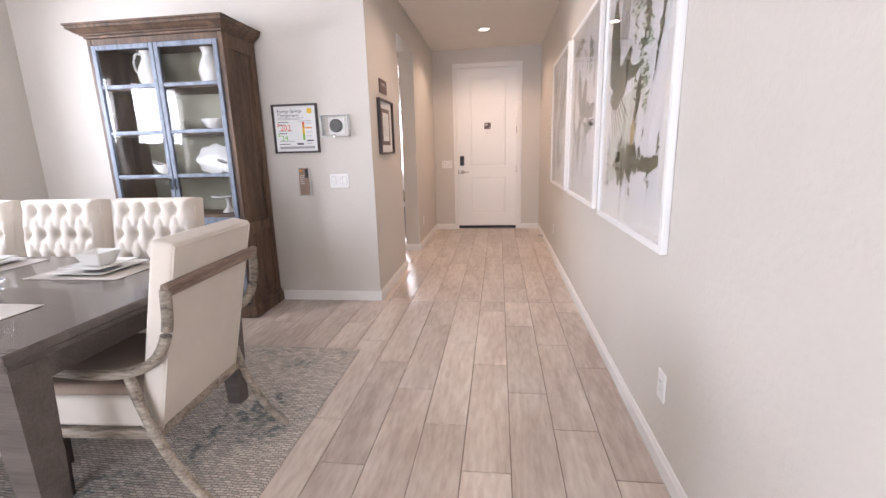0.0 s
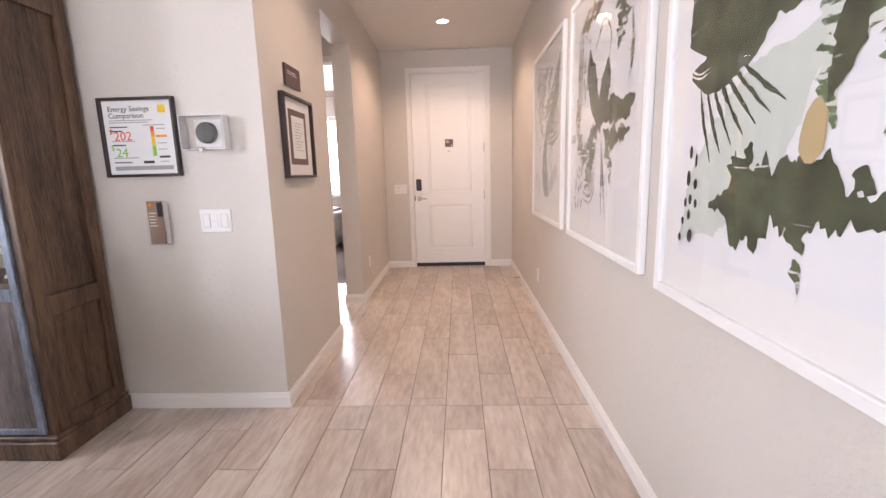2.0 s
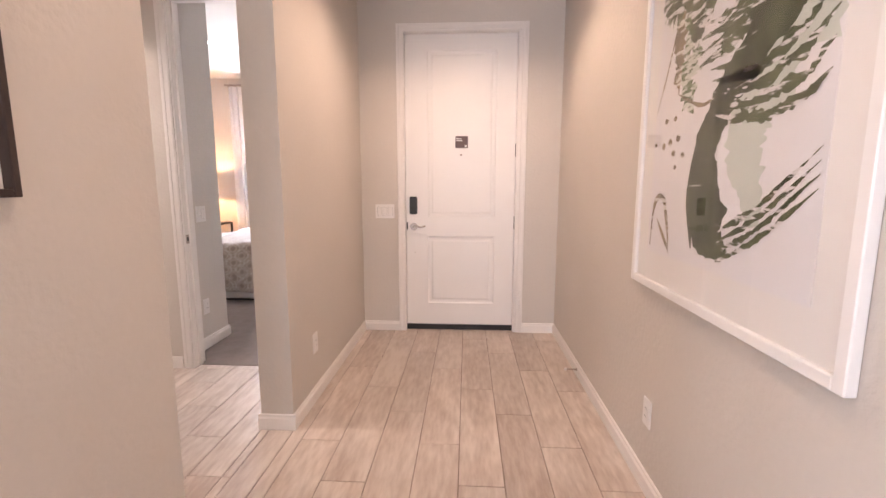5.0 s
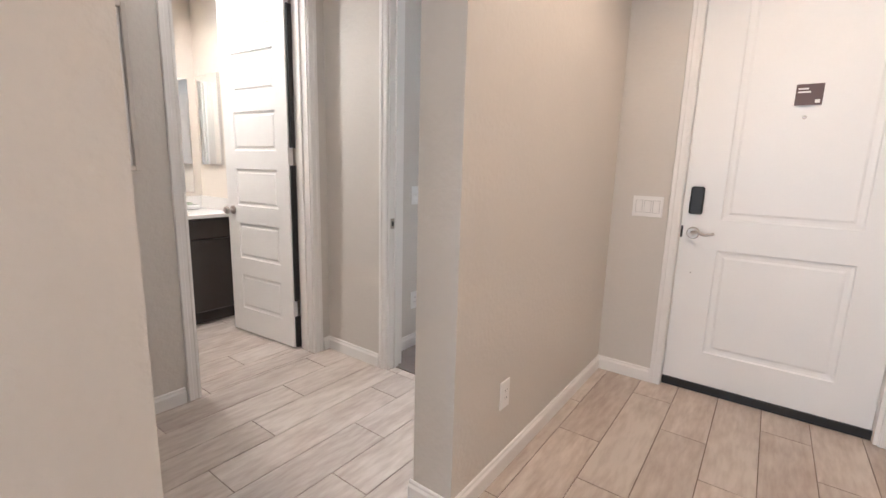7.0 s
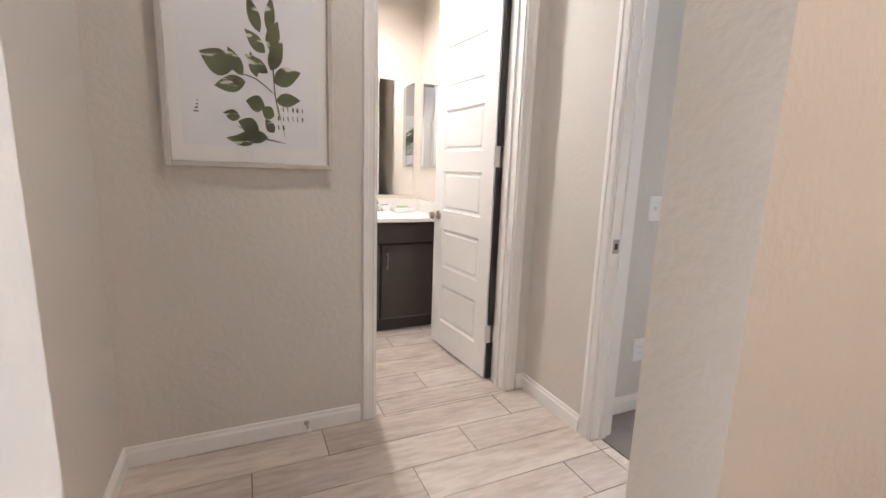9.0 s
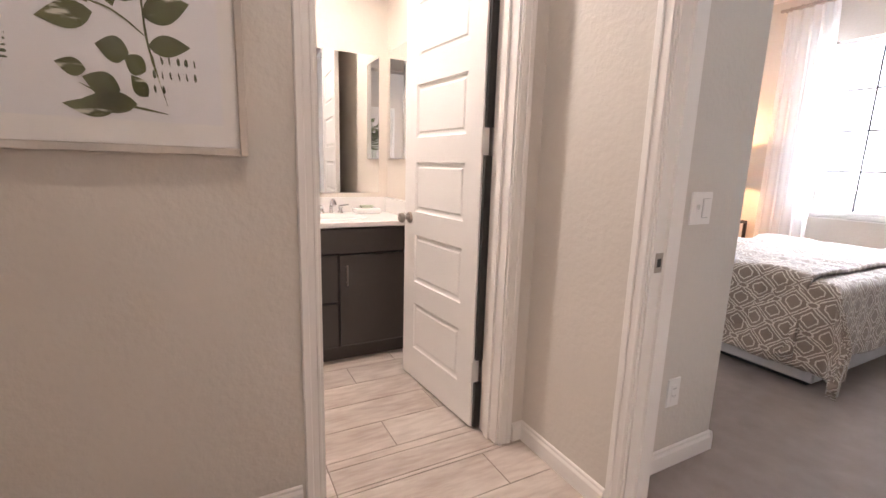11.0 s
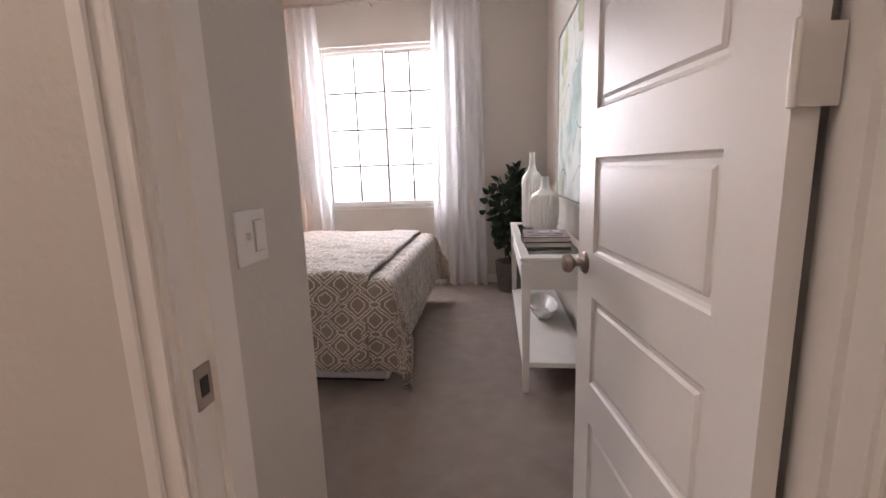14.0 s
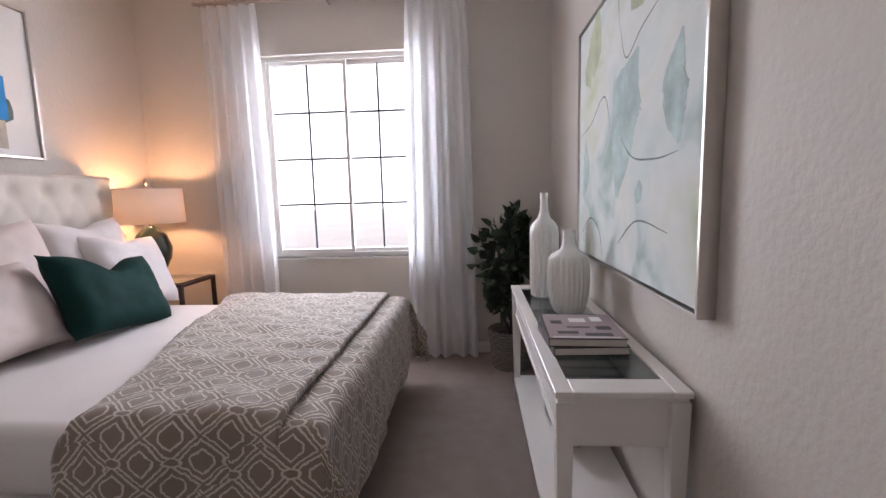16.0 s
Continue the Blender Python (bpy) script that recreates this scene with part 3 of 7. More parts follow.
def frame_ring(x0, z0, x1, z1, w, d0, d1, bevel=0.002):
    bm = bmesh.new()
    for r in ((x0, d0, z0, x0 + w, d1, z1), (x1 - w, d0, z0, x1, d1, z1), (x0 + w, d0, z0, x1 - w, d1, z0 + w), (x0 + w, d0, z1 - w, x1 - w, d1, z1)):
        box(bm, *r, bevel=bevel)
    return bm


GREYGAP = mat("grey_gap", (0.30, 0.29, 0.28), 0.6, vary=0, bump=0)


def plate(name, label, cat, m, w, h, kind):
    """A wall plate in local x and z, front towards -y. kind: toggles, rockers or sockets."""
    p = thing(name, label, cat, m)
    part("plate", boxes((-w / 2, -0.006, -h / 2, w / 2, 0.001, h / 2), bevel=0.002), PLATE, p)
    n = len(kind)
    for i, k in enumerate(kind):
        x = (i - (n - 1) / 2) * 0.046
        if k == "R":
            # solid grey ring stands in for the shaded slit round the rocker
            part("rocker_gap_shade", frame_ring(x - 0.0185, -0.035, x + 0.0185, 0.035, 0.0012, -0.0066, -0.006, 0), GREYGAP, p)
            part("rocker", boxes((x - 0.0165, -0.0095, -0.033, x + 0.0165, -0.006, 0.033), bevel=0.0015), PLATE, p)
        elif k == "T":
            part("toggle", boxes((x - 0.005, -0.018, -0.004, x + 0.005, -0.006, 0.012), (x - 0.008, -0.0075, -0.016, x + 0.008, -0.006, 0.016), bevel=0.001), PLATE, p)
        elif k == "D":
            part("rocker", boxes((x - 0.012, -0.0085, 0.003, x + 0.012, -0.006, 0.03), (x - 0.012, -0.0085, -0.03, x + 0.012, -0.006, -0.003), bevel=0.0012), PLATE, p)
        else:
            part("socket", boxes((x - 0.0165, -0.0085, -0.033, x + 0.0165, -0.006, 0.033), bevel=0.0012), PLATE, p)
            for z in (-0.018, 0.015):
                for dx in (-0.007, 0.0052):
                    part("slot", boxes((x + dx, -0.0091, z, x + dx + 0.0018, -0.0086, z + 0.008)), BLACK, p)
    return p


plate("switch_plate", "white triple switch plate on the dining wall", "light switch", pose(-0.246, YD, 1.034), 0.162, 0.118, "RDR")
plate("switch_plate", "white triple switch plate beside the front door", "light switch", pose(0.242, YF, 1.042), 0.162, 0.118, "RRR")
plate("switch_plate", "white double switch plate with a toggle in the bedroom entry", "light switch", pose(XBW, 8.412, 1.045, 0, 0, 90), 0.118, 0.118, "TR")
for x, y, z, r, l in ((XR, 3.42, 0.33, -90, "long grey hall wall"), (XR, 6.93, 0.33, -90, "wall under the framed print"), (XL, 7.63, 0.34, 90, "wall near the front door"), (XBW, 8.395, 0.33, 90, "bedroom entry wall"), (BXE, 9.30, 0.33, -90, "bedroom wall behind the console")):
    plate("outlet", "white duplex outlet on the " + l, "outlet", pose(x, y, z, 0, 0, r), 0.072, 0.118, "S")
sp = thing("strike_plate", "nickel strike plate on the bedroom door jamb", "strike plate", Matrix.Translation((DX0 + 0.0185, YV + 0.028, 0.90)))
part("plate", boxes((0, -0.016, -0.03, 0.002, 0.016, 0.03)), NICKEL, sp)
part("latch_hole", boxes((0.0021, -0.008, -0.013, 0.003, 0.008, 0.013)), BLACK, sp)


def door_stop(m, label):
    d = thing("door_stop", label, "door stop", m)
    k = bmesh.new()
    merged(k, lathe(bmesh.new(), [(0.012, 0), (0.012, 0.004), (0.005, 0.007), (0.004, 0.06), (0.008, 0.062), (0.008, 0.072), (0.006, 0.075)], 12), pose(0, 0, 0, 90, 0, 0))
    part("rod", k, NICKEL, d, smooth=True)
    t = bmesh.new()
    merged(t, lathe(bmesh.new(), [(0.009, 0.066), (0.0095, 0.07), (0.0095, 0.078), (0.006, 0.081)], 12), pose(0, 0, 0, 90, 0, 0))
    part("tip", t, PLATE, d, "white rubber tip", smooth=True)
    return d


door_stop(pose(XR - T, 8.02, 0.045, 0, 0, -90), "nickel door stop on the hall baseboard")
door_stop(pose(XV + T, 6.82, 0.045, 0, 0, 90), "nickel door stop on the vestibule baseboard")


def downlight(x, y, z, r=0.075, glow=8.0, label="round white recessed downlight, lit; bathroom and nearer hall ones are added"):
    d = thing("downlight", label, "recessed light", Matrix.Translation((x, y, z)), "ceiling downlights")
    part("trim_ring", lathe(bmesh.new(), [(r * 0.72, -0.001), (r * 0.74, -0.006), (r, -0.005), (r * 1.05, 0.0)], 32), TRIM, d, smooth=True)
    part("lens", lathe(bmesh.new(), [(0.001, -0.0035), (r * 0.71, -0.0035), (r * 0.71, -0.0005)], 28), LENS, d, "glowing lens")


LENS = glowing("lit_lens", (1.0, 0.86, 0.72), 14)
# includes the added, unseen fitting nearer the dining room
for p in HALL_LIGHTS:
    downlight(*p)
downlight(-0.75, 7.1, HC)
# unseen bathroom fitting, added to go with its fill lamp
downlight(-2.2, 7.2, HC)
downlight(-2.03, 10.28, HBB)

# ---- signs on the dining wall ----
PAPER = mat("poster_paper", (0.80, 0.80, 0.79), 0.5, vary=0.01, bump=0)
INK = mat("black_ink", (0.02, 0.02, 0.025), 0.6, vary=0, bump=0)
GREYINK = mat("grey_ink", (0.35, 0.35, 0.36), 0.6, vary=0, bump=0)
RED = mat("red_ink", (0.75, 0.09, 0.03), 0.6, vary=0, bump=0)
GREEN = mat("green_ink", (0.22, 0.50, 0.06), 0.6, vary=0, bump=0)
YELLOW = mat("yellow_ink", (0.85, 0.55, 0.03), 0.6, vary=0, bump=0)
ORANGE = mat("orange_ink", (0.80, 0.30, 0.03), 0.6, vary=0, bump=0)


ps = thing("framed_poster", "black-framed energy savings comparison poster on the wall", "framed sign", pose(-0.575, YD, 1.457))
part("frame", frame_ring(-0.19, -0.192, 0.19, 0.192, 0.014, -0.03, -0.001), DARKFRAME, ps, "thin black frame")
part("sheet", boxes((-0.177, -0.012, -0.179, 0.177, -0.004, 0.179)), PAPER, ps)
RX = pose(0, -0.0125, 0, 90, 0, 0)
def note(body, size, x, z, m, parent=ps, base=RX):
    text_mesh(body, size, base @ pose(x, z, 0), m, parent)
note("Energy Savings", 0.036, -0.15, 0.127, INK)
note("Comparison", 0.036, -0.15, 0.095, INK)
note("$", 0.036, -0.158, 0.02, RED), note("202", 0.062, -0.135, -0.012, RED)
note("$", 0.036, -0.158, -0.058, GREEN), note("24", 0.062, -0.135, -0.092, GREEN)
bars("grey_bar", [*[(-0.15, -0.0128, z, -0.15 + w, -0.0121, z + 0.004) for z, w in ((0.082, 0.22), (0.072, 0.2), (-0.018, 0.12), (-0.099, 0.13))], (-0.15, -0.0128, -0.158, 0.15, -0.0121, -0.138), (0.02, -0.0128, 0.058, 0.13, -0.0121, 0.062), *[(0.085, -0.0128, z, 0.13, -0.0121, z + 0.004) for z in (0.04, -0.03, -0.06, -0.12)]], GREYINK, ps)
bars("black_bar", [(-0.15, -0.0128, 0.05, -0.06, -0.0121, 0.055), (-0.15, -0.0128, 0.03, -0.09, -0.0121, 0.036), (-0.15, -0.0128, -0.038, -0.08, -0.0121, -0.032), (-0.15, -0.0128, -0.122, -0.06, -0.0121, -0.117), (0.0, -0.0128, -0.126, 0.055, -0.0121, -0.113), (0.085, -0.0128, -0.1, 0.14, -0.0121, -0.09)], INK, ps)
part("badge", boxes((0.105, -0.0128, 0.118, 0.142, -0.0121, 0.155)), YELLOW, ps)
for i, m_ in enumerate((RED, ORANGE, YELLOW, YELLOW, GREEN, GREEN)):
    part("scale_bar", boxes((0.055, -0.0128, 0.03 - i * 0.024, 0.073, -0.0121, 0.054 - i * 0.024)), m_, ps)
part("scale_pointer", boxes((0.078, -0.0128, 0.0, 0.135, -0.0121, 0.012)), ORANGE, ps)

th = thing("thermostat", "round black thermostat inside a clear plastic guard box", "thermostat", pose(-0.235, YD, 1.47))
part("back_plate", boxes((-0.068, -0.004, -0.066, 0.068, 0.0, 0.066), bevel=0.003), PLATE, th)
part("guard_box", frame_ring(-0.11, -0.082, 0.11, 0.082, 0.004, -0.065, -0.001, 0.001), mat("clear_acrylic_edge", (0.74, 0.74, 0.75), 0.15, vary=0.02, bump=0), th, "clear plastic guard")
part("guard_front", boxes((-0.104, -0.066, -0.076, 0.104, -0.063, 0.076)), PANE, th)
dial = bmesh.new()
merged(dial, lathe(bmesh.new(), [(0.03, 0), (0.052, 0.004), (0.052, 0.02), (0.046, 0.026), (0.0, 0.027)], 28), pose(0.0, -0.004, 0.0, 90, 0, 0))
part("dial", dial, BLACK, th, "black round dial", smooth=True)
lkk = bmesh.new()
merged(lkk, lathe(bmesh.new(), [(0.012, 0), (0.012, 0.03), (0.009, 0.034)], 14), pose(0.0, -0.05, -0.085, 90, 0, 0))
part("key_lock", lkk, CHROME, th, smooth=True)

br = thing("brochure_holder", "clear wall holder with brown folded brochures", "brochure holder", pose(-0.53, YD, 1.035))
part("holder", boxes((-0.05, -0.05, -0.115, 0.05, -0.047, 0.03), (-0.05, -0.05, -0.115, 0.05, -0.002, -0.112), (-0.05, -0.047, -0.112, -0.047, -0.002, 0.03), (0.047, -0.047, -0.112, 0.05, -0.002, 0.03)), PANE, br)
BROCH = mat("brown_brochure", (0.30, 0.20, 0.15), 0.45, vary=0.05)
for i in range(3):
    part("brochure", boxes((-0.044 + 0.008 * i, -0.04 + 0.011 * i, -0.11, 0.036 + 0.004 * i, -0.036 + 0.011 * i, 0.108 - 0.004 * i)), BROCH if i == 0 else PAPER, br, "brown printed brochure" if i == 0 else "pale brochure")
part("brochure_photo", boxes((0.008, -0.0412, 0.03, 0.034, -0.0402, 0.1)), INK, br)
bars("text_bar", [*[(-0.038, -0.0412, 0.045 - 0.016 * i, 0.0 - 0.006 * (i % 2), -0.0402, 0.05 - 0.016 * i) for i in range(5)]], TXT, br)
part("brochure_badge", boxes((-0.036, -0.0412, 0.08, -0.02, -0.0402, 0.096)), ORANGE, br)

pq = thing("wall_plaque", "small brown sign above the framed certificate", "sign", pose(XL, 5.742, 1.81, 0, 0, 90))
part("board", boxes((-0.118, -0.012, -0.058, 0.118, -0.001, 0.058), bevel=0.001), BROWNSIGN, pq)
bars("text_bar", [(-0.09, -0.013, 0.02, 0.05, -0.0121, 0.024), (-0.09, -0.013, 0.008, 0.07, -0.0121, 0.011)], TXT, pq)
ct = thing("framed_certificate", "dark-framed certificate with white mat and brown border", "framed document", pose(XL, 5.758, 1.47, 0, 0, 90))
part("frame", frame_ring(-0.235, -0.232, 0.235, 0.232, 0.016, -0.032, -0.001), DARKFRAME, ct, "thin dark frame")
part("mat_board", boxes((-0.221, -0.010, -0.218, 0.221, -0.004, 0.218)), MATBOARD, ct)
part("border", boxes((-0.14, -0.012, -0.155, 0.14, -0.0101, 0.155)), BROWNSIGN, ct, "brown inner border")
part("document", boxes((-0.10, -0.0135, -0.12, 0.10, -0.0121, 0.12)), PAPER, ct)
bars("text_bar", [*[(-0.07, -0.0141, 0.08 - 0.017 * i, 0.07 - 0.02 * (i % 3), -0.0136, 0.083 - 0.017 * i) for i in range(10)]], GREYINK, ct)


# ---- framed prints ----
def brushed_ink(name, dark, light, thr=0.5, sx=6, sy=60):
    """Ink laid with a dry brush: streaks of paper colour show through a dark tone."""
    m = bpy.data.materials.new(name)
    m.use_nodes = True
    n, l = m.node_tree.nodes, m.node_tree.links
    b = n["Principled BSDF"]
    tc, mp, t1, t2 = n.new("ShaderNodeTexCoord"), n.new("ShaderNodeMapping"), n.new("ShaderNodeTexNoise"), n.new("ShaderNodeTexNoise")
    mp.inputs["Scale"].default_value = (sx, sx, sy)
    mp.inputs["Rotation"].default_value = (0.3, 0.5, 0.9)
    l.new(tc.outputs["Object"], mp.inputs["Vector"])
    l.new(mp.outputs[0], t1.inputs["Vector"]), l.new(tc.outputs["Object"], t2.inputs["Vector"])
    t1.inputs["Scale"].default_value, t1.inputs["Detail"].default_value = 1.0, 5
    t2.inputs["Scale"].default_value, t2.inputs["Detail"].default_value = 11, 6
    r1, r2 = n.new("ShaderNodeValToRGB"), n.new("ShaderNodeValToRGB")
    r1.color_ramp.elements[0].position, r1.color_ramp.elements[1].position = thr, thr + 0.05
    r1.color_ramp.elements[0].color, r1.color_ramp.elements[1].color = (0, 0, 0, 1), (1, 1, 1, 1)
    r2.color_ramp.elements[0].position, r2.color_ramp.elements[1].position = 0.35, 0.65
    r2.color_ramp.elements[0].color = (*dark, 1)
    r2.color_ramp.elements[1].color = (*[min(1, c * 2.6 + 0.02) for c in dark], 1)
    l.new(t2.outputs["Fac"], r2.inputs[0]), l.new(t1.outputs["Fac"], r1.inputs[0])
    mx = n.new("ShaderNodeMix")
    mx.data_type = "RGBA"
    l.new(r1.outputs[0], mx.inputs[0]), l.new(r2.outputs[0], mx.inputs[6])
    mx.inputs[7].default_value = (*light, 1)
    l.new(mx.outputs[2], b.inputs["Base Color"])
    b.inputs["Roughness"].default_value = 0.6
    return m


PRINT = mat("print_paper", (0.76, 0.75, 0.77), 0.7, vary=0.05, scale=3, bump=0.05)
OLIVE = brushed_ink("olive_ink", (0.028, 0.034, 0.015), (0.55, 0.56, 0.52), 0.66)
OLIVEDRY = brushed_ink("olive_dry_ink", (0.04, 0.048, 0.02), (0.68, 0.67, 0.67), 0.54, 14, 60)
PALEGREEN = brushed_ink("pale_green_wash", (0.36, 0.39, 0.30), (0.64, 0.65, 0.62), 0.47, 5, 20)
UMBER = brushed_ink("umber_ink", (0.10, 0.075, 0.04), (0.66, 0.64, 0.60), 0.55, 10, 60)


def blot(bm, pts, width, ragged=0.25, y=0.0, seed=0, n=18):
    """A flat brush mark along points (x, z); width is one value or one for each point; its edges are ragged."""
    P = spline([(p[0], 0, p[1]) for p in pts], n)
    ws = width if isinstance(width, (list, tuple)) else [width] * len(pts)
    rows = []
    for i, p in enumerate(P):
        f = i / (len(P) - 1) * (len(ws) - 1)
        k = min(int(f), len(ws) - 2) if len(ws) > 1 else 0
        w = ws[k] + (ws[min(k + 1, len(ws) - 1)] - ws[k]) * (f - k)
        w *= min(1, 0.25 + 3.2 * min(i, len(P) - 1 - i) / len(P))
        d = (P[min(i + 1, len(P) - 1)] - P[max(i - 1, 0)]).normalized()
        s = Vector((-d.z, 0, d.x))
        e = [0.9 * noise.noise(Vector((q * 7 + seed, p.x * 16, p.z * 16))) + 0.8 * noise.noise(Vector((q * 3 + seed, p.x * 60, p.z * 60))) for q in (1, 2)]
        a, b = w / 2 * (1 + ragged * 2 * e[0]), w / 2 * (1 + ragged * 2 * e[1])
        rows.append((bm.verts.new(p + s * a + Vector((0, y, 0))), bm.verts.new(p - s * b + Vector((0, y, 0)))))
    for (a, b), (c, d) in zip(rows, rows[1:]):
        bm.faces.new((a, b, d, c))
    return bm


def dots(bm, rows, y=0.0, seed=1):
    rnd = random.Random(seed)
    for x, z, rx, rz in rows:
        ring = [bm.verts.new((x + rx * math.cos(2 * math.pi * k / 12) * rnd.uniform(0.9, 1.1), y, z + rz * math.sin(2 * math.pi * k / 12) * rnd.uniform(0.9, 1.1))) for k in range(12)]
        bm.faces.new(ring)
    return bm


AW, AH = 1.118, 1.30
def art_frame(label, m, w=AW, h=AH, fw=0.032, mt=0.125, material=None, depth=0.028):
    a = thing("framed_print", label, "framed print", m, "framed prints in the hall" if material is None else "")
    part("frame", frame_ring(-w / 2, 0, w / 2, h, fw, -depth, -0.001, 0.003), material or WHITEFRAME, a, "square white frame" if material is None else "brushed silver frame")
    part("mat_board", boxes((-w / 2 + fw, -depth * 0.45, fw, w / 2 - fw, -depth * 0.3, h - fw)), MATBOARD, a)
    part("print", boxes((-w / 2 + mt, -depth * 0.45 - 0.0015, mt + 0.02, w / 2 - mt, -depth * 0.45 - 0.0002, h - mt)), PRINT, a)
    part("glass", boxes((-w / 2 + fw, -depth + 0.008, fw, w / 2 - fw, -depth + 0.0105, h - fw)), PANE, a, "clear glazing").visible_shadow = False
    return a


Y0 = -0.028 * 0.45 - 0.0022
def marks(a, name, rows, material, y, seed):
    for i, (pts, w, rag) in enumerate(rows):
        part(name, blot(bmesh.new(), pts, w, rag, y - 0.00004 * i, seed + i), material, a)


# near print: local x runs from its far edge (-) to its near edge (+)
a1 = art_frame("large white-framed abstract print with dark olive strokes and dots", pose(XR, 4.036, 0.838, 0, 0, -90))
WASH = mat("grey_green_wash", (0.56, 0.60, 0.55), 0.7, vary=0.06, scale=6, bump=0.05)
GREENDRY = brushed_ink("green_dry_ink", (0.05, 0.075, 0.03), (0.60, 0.63, 0.58), 0.47, 16, 60)
marks(a1, "green_wash", [([(-0.42, 0.20), (-0.28, 0.34), (-0.10, 0.52), (0.08, 0.68)], [0.10, 0.24, 0.26, 0.10], 0.10)], WASH, Y0, 3)
marks(a1, "dark_mass", [([(-0.36, 1.15), (-0.35, 0.96), (-0.33, 0.80), (-0.31, 0.70)], [0.16, 0.17, 0.21, 0.24], 0.05), ([(-0.41, 0.66), (-0.30, 0.66), (-0.18, 0.73), (-0.04, 0.86)], [0.08, 0.12, 0.17, 0.13], 0.10), ([(-0.16, 0.79), (0.0, 0.745), (0.12, 0.76)], [0.14, 0.055, 0.035], 0.25)], OLIVE, Y0 - 0.0004, 11)
marks(a1, "pale_sweep", [([(-0.425, 0.67 + 0.012 * i), (-0.37, 0.648 + 0.012 * i), (-0.32, 0.655 + 0.012 * i)], [0.007, 0.006, 0.002], 0.5) for i in range(2)], MATBOARD, Y0 - 0.0006, 15)
marks(a1, "dark_stroke", [([(-0.28, 0.31), (-0.17, 0.31), (-0.05, 0.335), (0.08, 0.335), (0.2, 0.33), (0.425, 0.345)], [0.06, 0.17, 0.13, 0.11, 0.07, 0.13], 0.45), ([(-0.17, 0.36), (-0.12, 0.46)], [0.09, 0.03], 0.6), ([(-0.12, 0.27), (-0.08, 0.21)], [0.06, 0.02], 0.6), ([(0.02, 0.32), (0.06, 0.23)], [0.08, 0.02], 0.6), ([(0.02, 0.37), (0.05, 0.44)], [0.07, 0.015], 0.5), ([(0.15, 0.39), (0.2, 0.36)], [0.05, 0.03], 0.5)], OLIVE, Y0 - 0.0007, 31)
marks(a1, "dark_drip", [([(0.40, 0.37), (0.41, 0.46)], [0.05, 0.02], 0.8), ([(0.30, 0.29), (0.32, 0.22)], [0.05, 0.015], 0.8), ([(0.04, 0.22), (0.06, 0.15)], [0.03, 0.01], 0.8), ([(0.21, 0.44), (0.21, 0.49)], [0.018, 0.012], 0.6)], OLIVEDRY, Y0 - 0.0009, 41)
marks(a1, "fan_stroke", [([(-0.36 + 0.028 * i, 0.62 + 0.006 * i), (-0.335 + 0.036 * i, 0.53 + 0.012 * i), (-0.29 + 0.044 * i, 0.42 + 0.020 * i)], [0.010, 0.013, 0.010], 0.4) for i in range(7)] + [([(-0.23 + 0.026 * i, 1.15), (-0.235 + 0.026 * i, 1.0), (-0.24 + 0.026 * i, 0.88)], [0.008, 0.010, 0.006], 0.4) for i in range(6)], OLIVE, Y0 - 0.001, 51)
marks(a1, "green_splatter", [([(0.02, 1.14), (0.04, 1.0), (0.02, 0.86)], [0.14, 0.12, 0.05], 0.9), ([(0.22, 1.14), (0.20, 0.98), (0.15, 0.84), (0.12, 0.72)], [0.13, 0.15, 0.12, 0.04], 0.9), ([(0.10, 0.80), (0.20, 0.66), (0.22, 0.54)], [0.10, 0.17, 0.03], 0.7), ([(0.05, 0.74), (0.08, 0.58), (0.10, 0.47)], [0.04, 0.06, 0.03], 0.8)], GREENDRY, Y0 - 0.0012, 61)
marks(a1, "wedge", [([(0.13, 0.72), (0.11, 0.62), (0.08, 0.52)], [0.05, 0.07, 0.02], 0.2), ([(0.17, 1.1), (0.19, 0.96), (0.15, 0.82)], [0.05, 0.06, 0.03], 0.9), ([(0.39, 1.02), (0.36, 0.86), (0.30, 0.66)], [0.02, 0.035, 0.015], 0.9), ([(0.41, 1.12), (0.40, 1.04)], [0.014, 0.01], 0.8)], OLIVE, Y0 - 0.0014, 71)
marks(a1, "ochre_mark", [([(0.06, 0.53), (0.05, 0.41)], [0.06, 0.07], 0.1)], mat("ochre_wash", (0.50, 0.38, 0.20), 0.7, vary=0.15, scale=14), Y0 - 0.0016, 81)
scatter("ink_dot", [(-0.385, 0.45, 0.008, 0.018), (-0.355, 0.425, 0.006, 0.02), (-0.39, 0.375, 0.011, 0.023), (-0.352, 0.36, 0.010, 0.015), (-0.40, 0.305, 0.008, 0.014), (-0.375, 0.315, 0.009, 0.015), (-0.345, 0.305, 0.008, 0.013), (-0.378, 0.27, 0.009, 0.015), (-0.41, 0.25, 0.008, 0.012), (-0.423, 0.20, 0.008, 0.013), (-0.365, 0.21, 0.013, 0.020)], Y0 - 0.0018, INK, a1)

a2 = art_frame("white-framed abstract floral print in dark olive ink", pose(XR, 5.285, 0.852, 0, 0, -90))
